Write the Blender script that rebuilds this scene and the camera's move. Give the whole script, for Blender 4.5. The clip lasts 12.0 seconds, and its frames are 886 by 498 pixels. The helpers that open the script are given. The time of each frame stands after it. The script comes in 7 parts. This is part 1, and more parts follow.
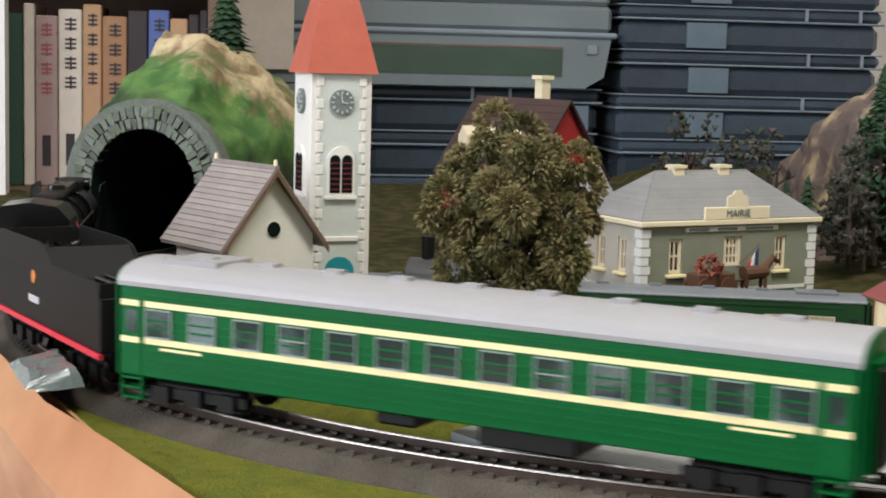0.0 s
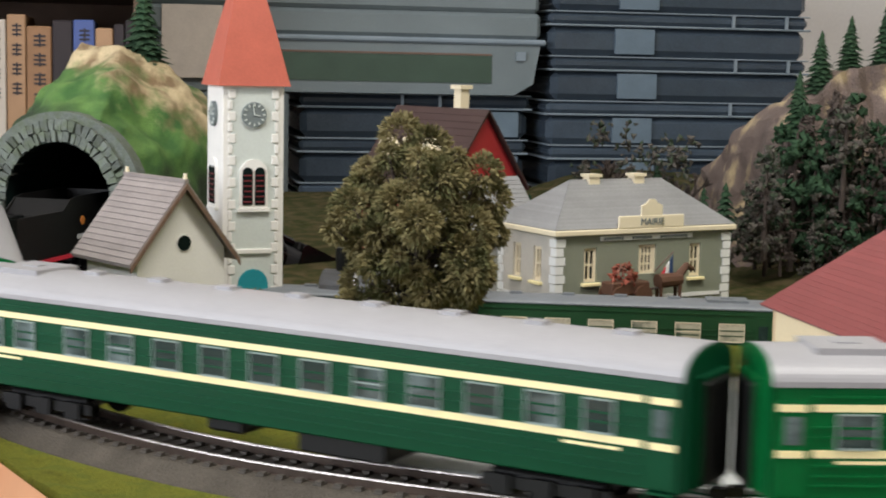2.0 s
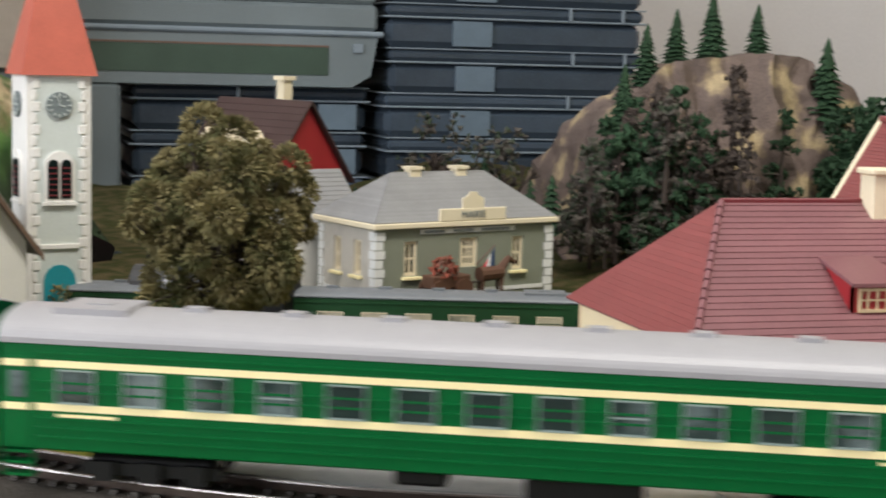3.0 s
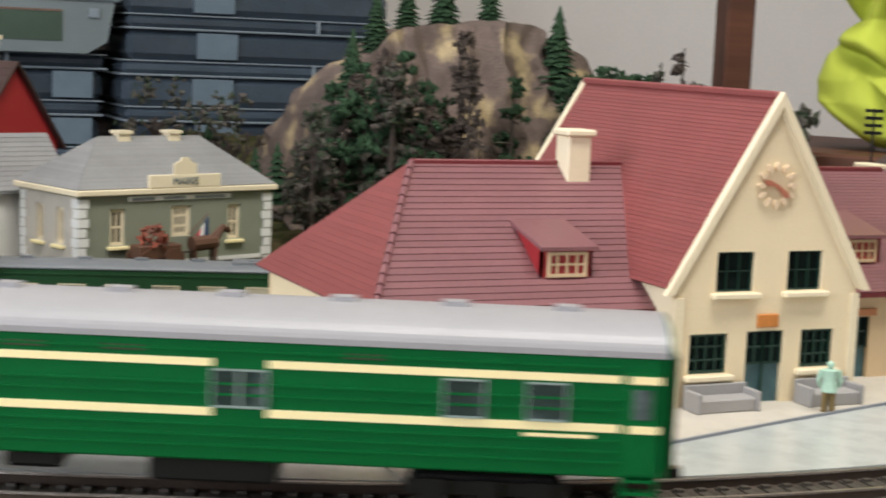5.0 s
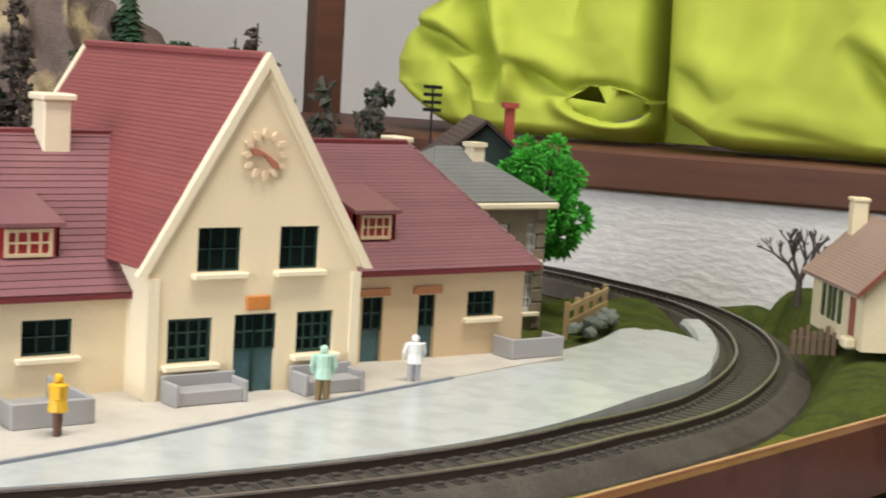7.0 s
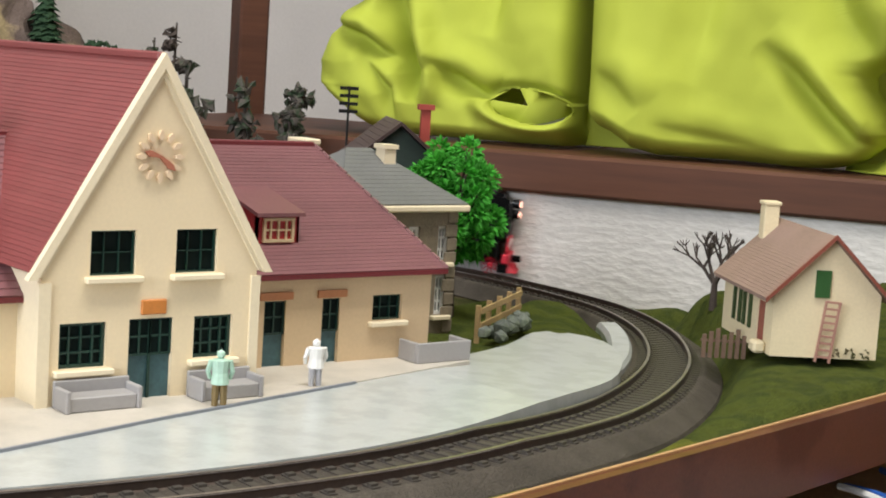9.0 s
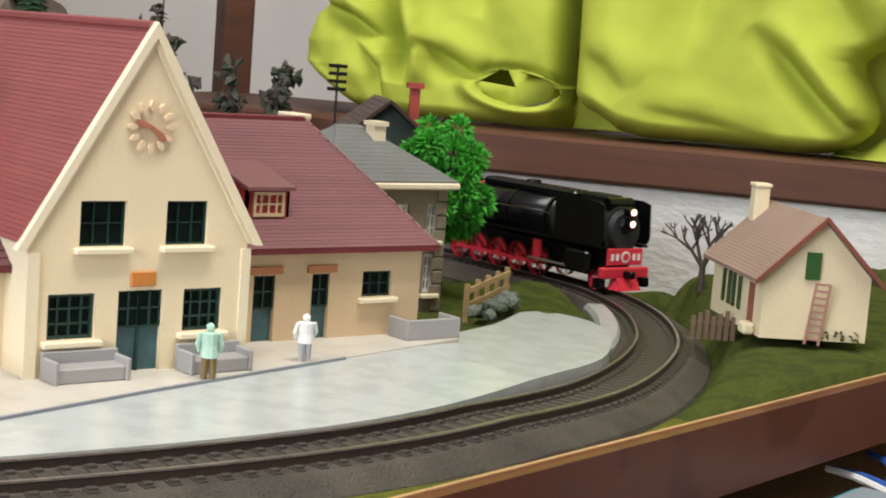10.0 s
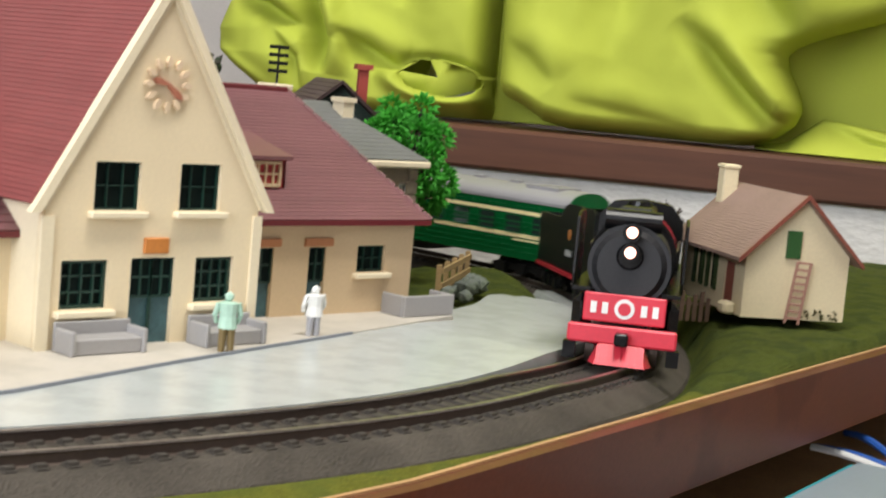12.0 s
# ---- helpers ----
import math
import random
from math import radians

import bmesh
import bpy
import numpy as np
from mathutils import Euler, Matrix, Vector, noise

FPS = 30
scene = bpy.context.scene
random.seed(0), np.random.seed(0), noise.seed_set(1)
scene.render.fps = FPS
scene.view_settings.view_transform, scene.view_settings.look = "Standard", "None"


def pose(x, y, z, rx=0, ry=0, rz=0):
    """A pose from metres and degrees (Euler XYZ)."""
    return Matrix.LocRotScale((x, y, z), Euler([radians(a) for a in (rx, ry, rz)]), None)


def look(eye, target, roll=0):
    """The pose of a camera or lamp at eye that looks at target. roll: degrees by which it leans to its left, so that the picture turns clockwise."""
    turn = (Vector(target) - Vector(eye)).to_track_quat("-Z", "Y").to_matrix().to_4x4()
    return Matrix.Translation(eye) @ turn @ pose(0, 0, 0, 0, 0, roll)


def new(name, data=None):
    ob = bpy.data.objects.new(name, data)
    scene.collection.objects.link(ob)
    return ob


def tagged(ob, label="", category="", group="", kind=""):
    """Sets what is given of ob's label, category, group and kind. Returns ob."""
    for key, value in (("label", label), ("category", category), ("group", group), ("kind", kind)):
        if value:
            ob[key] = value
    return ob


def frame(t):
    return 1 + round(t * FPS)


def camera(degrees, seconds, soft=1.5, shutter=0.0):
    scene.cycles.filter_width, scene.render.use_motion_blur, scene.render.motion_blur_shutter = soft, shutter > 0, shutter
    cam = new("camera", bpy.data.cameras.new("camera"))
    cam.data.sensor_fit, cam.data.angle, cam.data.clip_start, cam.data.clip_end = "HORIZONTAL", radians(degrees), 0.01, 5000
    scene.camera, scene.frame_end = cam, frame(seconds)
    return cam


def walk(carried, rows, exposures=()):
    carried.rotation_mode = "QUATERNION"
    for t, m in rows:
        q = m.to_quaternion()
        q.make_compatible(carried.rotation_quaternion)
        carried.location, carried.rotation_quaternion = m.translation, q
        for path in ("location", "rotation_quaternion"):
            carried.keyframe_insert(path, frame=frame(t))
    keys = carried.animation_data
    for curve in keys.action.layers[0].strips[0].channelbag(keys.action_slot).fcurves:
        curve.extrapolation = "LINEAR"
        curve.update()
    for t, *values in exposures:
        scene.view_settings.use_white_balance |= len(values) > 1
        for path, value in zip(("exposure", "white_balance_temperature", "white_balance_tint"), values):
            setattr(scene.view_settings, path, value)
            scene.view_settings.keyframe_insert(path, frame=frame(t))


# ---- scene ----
cam = camera(31.0, 12.0, soft=1.9, shutter=0.5)
PATH = [
    (0, (-0.37870, -0.42860, 0.11040), (-0.34750, -0.23240, 0.08690), 1.50),
    (0.5, (-0.37470, -0.42950, 0.11160), (-0.34210, -0.23350, 0.08840), 1.40),
    (1, (-0.37020, -0.42780, 0.11390), (-0.33620, -0.23200, 0.09130), 1.20),
    (1.5, (-0.36780, -0.43320, 0.11440), (-0.33240, -0.23760, 0.09220), 1.10),
    (2, (-0.36270, -0.43310, 0.11470), (-0.32500, -0.23800, 0.09180), 1.20),
    (2.5, (-0.35490, -0.43130, 0.11440), (-0.31110, -0.23750, 0.09110), 1.40),
    (3, (-0.33990, -0.42440, 0.11370), (-0.28490, -0.23350, 0.09040), 1.50),
    (3.2, (-0.33670, -0.42200, 0.11220), (-0.27830, -0.23220, 0.08880), 1.40),
    (4.8, (-0.30240, -0.40880, 0.10480), (-0.22600, -0.22560, 0.08000), 2.50),
    (5, (-0.30180, -0.40650, 0.10680), (-0.22030, -0.22560, 0.08160), 2.40),
    (5.5, (-0.28390, -0.39980, 0.10560), (-0.19150, -0.22410, 0.08080), 2.60),
    (6, (-0.26160, -0.39860, 0.10250), (-0.15920, -0.22840, 0.07940), 2.70),
    (6.5, (-0.24570, -0.39390, 0.10000), (-0.13390, -0.22960, 0.07710), 3.10),
    (7, (-0.23320, -0.39250, 0.09930), (-0.11500, -0.23300, 0.07520), 3.40),
    (7.5, (-0.22510, -0.39310, 0.09900), (-0.10340, -0.23630, 0.07460), 3.40),
    (7.7, (-0.22200, -0.39200, 0.09860), (-0.09930, -0.23600, 0.07430), 3.40),
    (9.5, (-0.22110, -0.39620, 0.10050), (-0.09650, -0.24160, 0.07710), 3.90),
    (10, (-0.22190, -0.39110, 0.09630), (-0.09580, -0.23790, 0.07130), 4.50),
    (10.5, (-0.21730, -0.38830, 0.09310), (-0.08670, -0.23900, 0.06820), 4.90),
    (11, (-0.22560, -0.37660, 0.08620), (-0.09070, -0.23120, 0.06080), 5.40),
    (11.5, (-0.23960, -0.35980, 0.08560), (-0.09860, -0.21940, 0.06530), 4.70),
    (12, (-0.25080, -0.34590, 0.07720), (-0.10920, -0.20640, 0.05570), 5.20),
]
walk(cam, [(t, look(eye, target, roll)) for t, eye, target, roll in PATH])

# ---- light ----
world = bpy.data.worlds.new("world")
scene.world = world
world.use_nodes = True
world.node_tree.nodes["Background"].inputs[0].default_value = (0.75, 0.85, 1.0, 1)
world.node_tree.nodes["Background"].inputs[1].default_value = 0.03
scene.view_settings.exposure = 0.0


def area_lamp(name, x, y, z, sx, sy, power, colour, target):
    data = bpy.data.lights.new(name, "AREA")
    data.shape, data.size, data.size_y, data.energy, data.color = "RECTANGLE", sx, sy, power, colour
    ob = new(name, data)
    ob.matrix_world = look((x, y, z), target)
    return ob


area_lamp("ceiling_lamp_light", -0.05, -0.35, 1.36, 1.1, 0.35, 24.5, (0.98, 0.945, 0.88), (-0.05, -0.35, 0))
area_lamp("window_light", -1.75, -0.45, 0.55, 1.2, 1.1, 34.0, (0.91, 0.95, 1.03), (0.0, 0.1, 0.1))


# ---- materials ----
def mat(name, colour, rough=0.55, metal=0.0, vary=0.12, grain=900.0, bump=0.08, spec=0.5, coarse=60.0, emit=None, second=None, mix=(0.45, 0.6), step=0.0004, rnd=0.0, squash=None, turn=0.0):
    m = bpy.data.materials.new(name)
    m.use_nodes = True
    nt = m.node_tree
    n, link = nt.nodes, nt.links.new
    b = n["Principled BSDF"]
    b.inputs["Roughness"].default_value = rough
    b.inputs["Metallic"].default_value = metal
    b.inputs["Specular IOR Level"].default_value = spec
    co = n.new("ShaderNodeTexCoord")
    fine = n.new("ShaderNodeTexNoise")
    fine.inputs["Scale"].default_value, fine.inputs["Detail"].default_value = grain, 4
    big = n.new("ShaderNodeTexNoise")
    big.inputs["Scale"].default_value, big.inputs["Detail"].default_value = coarse, 5
    where = co.outputs["Object"]
    if squash:
        mp = n.new("ShaderNodeMapping")
        mp.inputs["Rotation"].default_value = (0, 0, math.radians(turn))
        mp.inputs["Scale"].default_value = squash
        link(where, mp.inputs["Vector"])
        where = mp.outputs["Vector"]
    link(where, fine.inputs["Vector"])
    link(where, big.inputs["Vector"])
    add = n.new("ShaderNodeMath")
    add.operation = "ADD"
    link(fine.outputs["Fac"], add.inputs[0])
    link(big.outputs["Fac"], add.inputs[1])
    val = n.new("ShaderNodeMapRange")
    val.inputs[1].default_value, val.inputs[2].default_value = 0.6, 1.4
    val.inputs[3].default_value, val.inputs[4].default_value = 1 - vary, 1 + vary
    link(add.outputs[0], val.inputs[0])
    hsv = n.new("ShaderNodeHueSaturation")
    hsv.inputs["Color"].default_value = (*colour, 1)
    if second:
        ramp = n.new("ShaderNodeMapRange")
        ramp.inputs[1].default_value, ramp.inputs[2].default_value = mix
        link(big.outputs["Fac"], ramp.inputs[0])
        two = n.new("ShaderNodeMix")
        two.data_type = "RGBA"
        two.inputs[6].default_value, two.inputs[7].default_value = (*colour, 1), (*second, 1)
        link(ramp.outputs[0], two.inputs[0])
        link(two.outputs[2], hsv.inputs["Color"])
    if rnd:
        info = n.new("ShaderNodeObjectInfo")
        own = n.new("ShaderNodeMapRange")
        own.inputs[3].default_value, own.inputs[4].default_value = 1 - rnd, 1 + rnd
        link(info.outputs["Random"], own.inputs[0])
        mul = n.new("ShaderNodeMath")
        mul.operation = "MULTIPLY"
        link(val.outputs[0], mul.inputs[0])
        link(own.outputs[0], mul.inputs[1])
        link(mul.outputs[0], hsv.inputs["Value"])
    else:
        link(val.outputs[0], hsv.inputs["Value"])
    link(hsv.outputs["Color"], b.inputs["Base Color"])
    if bump:
        bp = n.new("ShaderNodeBump")
        bp.inputs["Strength"].default_value, bp.inputs["Distance"].default_value = bump, step
        link(add.outputs[0], bp.inputs["Height"])
        link(bp.outputs["Normal"], b.inputs["Normal"])
    if emit:
        b.inputs["Emission Color"].default_value = (*emit[0], 1)
        b.inputs["Emission Strength"].default_value = emit[1]
    return m


M_cream = mat("cream_plastic", (0.80, 0.67, 0.45), 0.5, vary=0.05)
M_creamlight = mat("light_cream_plastic", (0.80, 0.70, 0.50), 0.45, vary=0.05)
M_casement = mat("dim_cream_casement", (0.60, 0.47, 0.29), 0.5)
M_cream_dark = mat("darker_cream_wall", (0.66, 0.50, 0.31), 0.55, vary=0.07)
M_red_roof = mat("red_roof", (0.22, 0.058, 0.055), 0.45, vary=0.10, rnd=0.07)
M_maroon_roof = mat("maroon_roof", (0.200, 0.086, 0.092), 0.38, vary=0.14, coarse=40, rnd=0.07)
M_maroon_dark = mat("maroon_trim", (0.15, 0.02, 0.025), 0.45)
M_dkgreen = mat("dark_green_joinery", (0.010, 0.040, 0.028), 0.4, vary=0.2)
# near-black colour stands in for the shade inside openings
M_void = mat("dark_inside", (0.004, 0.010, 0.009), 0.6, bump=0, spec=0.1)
M_tealdoor = mat("worn_teal_door", (0.05, 0.115, 0.13), 0.5, vary=0.3, coarse=150)
M_orange = mat("orange_sign", (0.55, 0.20, 0.04), 0.5, vary=0.15)
M_terracotta = mat("terracotta_lintel", (0.52, 0.22, 0.10), 0.6)
M_mark = mat("warm_cream_relief", (0.76, 0.59, 0.40), 0.5)
M_pointer = mat("dull_red_pointer", (0.42, 0.15, 0.09), 0.5)
M_greybench = mat("grey_plastic", (0.33, 0.32, 0.315), 0.5, vary=0.06)
M_platform = mat("painted_platform", (0.50, 0.53, 0.52), 0.24, vary=0.05, bump=0.12, coarse=90, second=(0.44, 0.47, 0.455))
M_pave = mat("beige_pavement", (0.56, 0.52, 0.45), 0.55, vary=0.07, second=(0.48, 0.45, 0.39))
M_line = mat("blue_grey_line", (0.22, 0.24, 0.27), 0.5)
M_ballast = mat("grey_ballast_bed", (0.080, 0.069, 0.056), 0.8, vary=0.5, grain=1500, bump=1.0, step=0.0009, spec=0.2)
M_rail = mat("brown_rail", (0.085, 0.062, 0.050), 0.35, metal=0.5, vary=0.2)
M_railtop = mat("bright_rail_head", (0.36, 0.33, 0.31), 0.28, metal=0.85, vary=0.3, coarse=300)
# cream patches in the pane colour stand for lit windows of the parked coaches
M_lit_pane = mat("cream_lit_pane", (0.50, 0.45, 0.33), 0.4, vary=0.3, coarse=60, second=(0.12, 0.13, 0.10), mix=(0.5, 0.6))
M_sleeper = mat("black_sleeper", (0.055, 0.047, 0.038), 0.6)
M_grass = mat("moss_green_turf", (0.16, 0.165, 0.025), 0.9, vary=0.55, grain=1400, bump=1.0, coarse=110, second=(0.10, 0.115, 0.02), step=0.0015, spec=0.1)
M_grass_dark = mat("dark_turf", (0.06, 0.065, 0.022), 0.9, vary=0.5, grain=1400, bump=1.0, coarse=70, second=(0.10, 0.08, 0.04), step=0.0015, spec=0.1)
M_grass_right = mat("fresh_green_turf", (0.085, 0.105, 0.020), 0.9, vary=0.5, grain=1400, bump=1.0, coarse=90, second=(0.045, 0.060, 0.014), step=0.0015, spec=0.1)
M_board = mat("brown_varnished_board", (0.125, 0.040, 0.022), 0.36, vary=0.25, coarse=14, spec=0.3, second=(0.085, 0.024, 0.013), mix=(0.52, 0.56))
M_ply = mat("raw_plywood_edge", (0.46, 0.27, 0.12), 0.65, vary=0.25)
M_pine = mat("pine_plank", (0.50, 0.27, 0.15), 0.5, vary=0.22, coarse=14, grain=120, second=(0.40, 0.19, 0.10), squash=(1, 0.09, 1), turn=-17)
M_black = mat("black_paint", (0.004, 0.004, 0.0045), 0.22, vary=0.3, spec=0.3)
M_black_matt = mat("matt_black", (0.006, 0.006, 0.006), 0.5, vary=0.3, spec=0.25)
M_redpaint = mat("signal_red_paint", (0.62, 0.03, 0.055), 0.4, vary=0.1)
M_white = mat("white_paint", (0.78, 0.78, 0.75), 0.45, vary=0.05)
M_headlight = mat("lit_headlight", (1.0, 0.8, 0.7), 0.3, emit=((1.0, 0.42, 0.30), 4.0), bump=0)
M_coach = mat("coach_green", (0.002, 0.105, 0.026), 0.36, vary=0.12, spec=0.14)
M_coach_dark = mat("dark_coach_green", (0.003, 0.054, 0.022), 0.38, vary=0.12, spec=0.14)
M_coach_back = mat("old_coach_green", (0.012, 0.055, 0.02), 0.4, vary=0.15)
M_coachroof = mat("grey_coach_roof", (0.31, 0.305, 0.315), 0.42, vary=0.06)
M_roofgrey = mat("blue_grey_roof", (0.16, 0.175, 0.19), 0.45, vary=0.1)
M_stripe = mat("cream_stripe", (0.93, 0.80, 0.44), 0.45, vary=0.05)
# the pale second colour paints reflections into the dark glass
M_glass = mat("coach_window", (0.018, 0.036, 0.032), 0.14, vary=0.4, bump=0, coarse=40, second=(0.13, 0.17, 0.17), mix=(0.50, 0.66))
M_framegrey = mat("dull_window_frame", (0.24, 0.31, 0.29), 0.35, vary=0.1)
M_towerwhite = mat("white_render", (0.80, 0.78, 0.73), 0.6, vary=0.06)
M_towergrey = mat("pale_grey_green_render", (0.60, 0.64, 0.60), 0.6, vary=0.07)
M_spire = mat("salmon_red_spire", (0.46, 0.105, 0.065), 0.5, vary=0.12, coarse=90)
M_slate = mat("grey_slate", (0.27, 0.235, 0.22), 0.6, vary=0.18, rnd=0.07)
M_mairie_roof = mat("pale_grey_roof", (0.25, 0.25, 0.25), 0.55, vary=0.15, rnd=0.07)
M_mairie_wall = mat("grey_green_wall", (0.23, 0.245, 0.185), 0.6, vary=0.08)
M_clock = mat("grey_clock_face", (0.17, 0.20, 0.20), 0.5, vary=0.2)
M_rock2 = mat("brown_crag", (0.17, 0.125, 0.105), 0.85, vary=0.45, coarse=42, bump=0.9, second=(0.40, 0.31, 0.18), mix=(0.54, 0.66), step=0.002)
M_stone = mat("grey_stone", (0.130, 0.150, 0.130), 0.8, vary=0.4, coarse=160, bump=0.6, second=(0.09, 0.11, 0.075), rnd=0.35)
M_fir = mat("fir_green", (0.014, 0.045, 0.016), 0.85, vary=0.4, bump=0.4)
# beige highlights and shaded gaps are mixed into the leaf colour
M_olive = mat("olive_leaf", (0.215, 0.180, 0.075), 0.85, vary=0.5, coarse=90, second=(0.075, 0.075, 0.024), bump=0.4)
M_bright = mat("vivid_green_leaf", (0.050, 0.38, 0.022), 0.7, vary=0.4, coarse=150, second=(0.035, 0.26, 0.016))
M_greybush = mat("grey_brown_twigs", (0.085, 0.072, 0.060), 0.85, vary=0.5, coarse=200, second=(0.02, 0.035, 0.015))
M_bark = mat("dark_bark", (0.055, 0.04, 0.032), 0.85, vary=0.4)
M_plaster = mat("white_plaster_wall", (0.70, 0.68, 0.65), 0.8, vary=0.13, grain=260, coarse=26, bump=0.6, step=0.0018, squash=(0.45, 1, 1))
M_roomwall = mat("white_room_wall", (0.86, 0.83, 0.80), 0.85, vary=0.05, grain=220, coarse=9, bump=0.15, step=0.001)
M_beam = mat("brown_beam", (0.115, 0.047, 0.027), 0.55, spec=0.25, vary=0.25, coarse=22, grain=260, second=(0.070, 0.030, 0.019), squash=(0.08, 1, 1))
M_cloth = mat("lime_green_cloth", (0.44, 0.50, 0.062), 0.75, vary=0.07, grain=2500, coarse=12, bump=0.15, spec=0.25)
M_box = mat("smoky_plastic_box", (0.052, 0.070, 0.092), 0.22, vary=0.35, coarse=16, rnd=0.35)
M_boxlid = mat("milky_plastic_rim", (0.24, 0.29, 0.33), 0.3, vary=0.1, coarse=20)
M_boxlabel = mat("pale_label_panel", (0.135, 0.185, 0.23), 0.4, vary=0.15)
M_box_clear = mat("clear_green_grey_box", (0.18, 0.215, 0.225), 0.22, vary=0.2, coarse=10)
M_wood = mat("dark_shelf_wood", (0.16, 0.10, 0.07), 0.5, vary=0.2)
M_redhouse = mat("red_house_wall", (0.33, 0.02, 0.025), 0.5)
M_darkroof = mat("dark_brown_roof", (0.06, 0.035, 0.032), 0.5)
M_blue = mat("blue_cable", (0.03, 0.11, 0.42), 0.4)
M_teal = mat("teal_case", (0.02, 0.28, 0.33), 0.4)
M_floor = mat("grey_floor", (0.25, 0.2, 0.16), 0.5, coarse=6)
M_paper = mat("book_paper", (0.62, 0.55, 0.48), 0.6)


# ---- geometry helpers ----
def link_bm(name, bm, material, smooth=False):
    me = bpy.data.meshes.new(name)
    bmesh.ops.recalc_face_normals(bm, faces=bm.faces)
    bm.to_mesh(me)
    bm.free()
    me.materials.append(material)
    if smooth:
        me.shade_smooth()
    return new(name, me)


def part(name, bm, material, parent, label="", smooth=False):
    ob = link_bm(name, bm, material, smooth)
    ob.parent = parent
    if label:
        tagged(ob, label)
    return ob


def thing(name, label, category, m=None, group="", kind=""):
    ob = tagged(new(name), label, category, group, kind)
    if m is not None:
        ob.matrix_basis = m
    return ob


def solid(name, bm, material, label, category="", group="", kind="", m=None, smooth=False):
    ob = tagged(link_bm(name, bm, material, smooth), label, category, group, kind)
    if m is not None:
        ob.matrix_basis = m
    return ob


def hexa(bm, p):
    """A solid of eight corners: four below, four above, in turn."""
    v = [bm.verts.new(q) for q in p]
    for f in ((3, 2, 1, 0), (4, 5, 6, 7), (0, 1, 5, 4), (1, 2, 6, 5), (2, 3, 7, 6), (3, 0, 4, 7)):
        bm.faces.new([v[i] for i in f])


def box(x0, x1, y0, y1, z0, z1, bm=None, bevel=0.0):
    bm = bm or bmesh.new()
    start = len(bm.edges)
    hexa(bm, [(x0, y0, z0), (x1, y0, z0), (x1, y1, z0), (x0, y1, z0), (x0, y0, z1), (x1, y0, z1), (x1, y1, z1), (x0, y1, z1)])
    if bevel:
        bm.edges.ensure_lookup_table()
        bmesh.ops.bevel(bm, geom=bm.edges[start:], offset=bevel, segments=1, affect="EDGES")
    return bm


def prism(poly, y0, y1, bm=None, axis="y"):
    """A polygon of (x, z), drawn out along y; with axis x of (y, z) along x; with axis z of (x, y) along z."""
    bm = bm or bmesh.new()
    put = {"y": lambda a, b, d: (a, d, b), "x": lambda a, b, d: (d, a, b), "z": lambda a, b, d: (a, b, d)}[axis]
    lo = [bm.verts.new(put(a, b, y0)) for a, b in poly]
    hi = [bm.verts.new(put(a, b, y1)) for a, b in poly]
    bm.faces.new(lo)
    bm.faces.new(hi[::-1])
    for i in range(len(poly)):
        j = (i + 1) % len(poly)
        bm.faces.new((lo[j], lo[i], hi[i], hi[j]))
    return bm


def tube(p0, p1, r0, r1, n=8, bm=None):
    bm = bm or bmesh.new()
    p0, p1 = Vector(p0), Vector(p1)
    q = (p1 - p0).to_track_quat("Z", "Y")
    rings = []
    for p, r in ((p0, r0), (p1, r1)):
        rings.append([bm.verts.new(p + q @ Vector((r * math.cos(2 * math.pi * i / n), r * math.sin(2 * math.pi * i / n), 0))) for i in range(n)])
    for i in range(n):
        j = (i + 1) % n
        bm.faces.new((rings[0][i], rings[0][j], rings[1][j], rings[1][i]))
    bm.faces.new(rings[0][::-1])
    bm.faces.new(rings[1])
    return bm


def polyline(points, r, n=6, bm=None):
    bm = bm or bmesh.new()
    for a, b in zip(points, points[1:]):
        tube(a, b, r, r, n, bm)
    return bm


def opening_wall(x0, x1, z0, z1, y0, y1, holes):
    """A wall in the xz plane from y0 to y1, with rectangular openings (xa, xb, za, zb) right through it."""
    bm = bmesh.new()
    xs = sorted({x0, x1, *(h[0] for h in holes), *(h[1] for h in holes)})
    zs = sorted({z0, z1, *(h[2] for h in holes), *(h[3] for h in holes)})
    for xa, xb in zip(xs, xs[1:]):
        for za, zb in zip(zs, zs[1:]):
            cx, cz = (xa + xb) / 2, (za + zb) / 2
            if not any(h[0] < cx < h[1] and h[2] < cz < h[3] for h in holes):
                box(xa, xb, y0, y1, za, zb, bm)
    bmesh.ops.remove_doubles(bm, verts=bm.verts, dist=1e-6)
    seen = {}
    for f in bm.faces:
        seen.setdefault(tuple(round(c, 6) for c in f.calc_center_median()), []).append(f)
    bmesh.ops.delete(bm, geom=[f for fs in seen.values() if len(fs) > 1 for f in fs], context="FACES_ONLY")
    return bm


# ---- the track's centre line ----
def ring(cx, cy, r, a0, a1, n):
    return [(cx + r * math.cos(math.radians(a0 + (a1 - a0) * i / n)), cy + r * math.sin(math.radians(a0 + (a1 - a0) * i / n))) for i in range(n + 1)]


LOOP = [(0.364, 0.300), (0.364, 0.262), (0.361, 0.222), (0.349, 0.174), (0.3126, 0.112), (0.2615, 0.0535), (0.2077, 0.0065), (0.1475, -0.0350),
        (0.0990, -0.0593), (0.0450, -0.0775), (-0.0100, -0.0837), (-0.0790, -0.0792), (-0.145, -0.0660), (-0.205, -0.044)]
LOOP += ring(-0.093, 0.289, 0.350, 241, 121, 8)
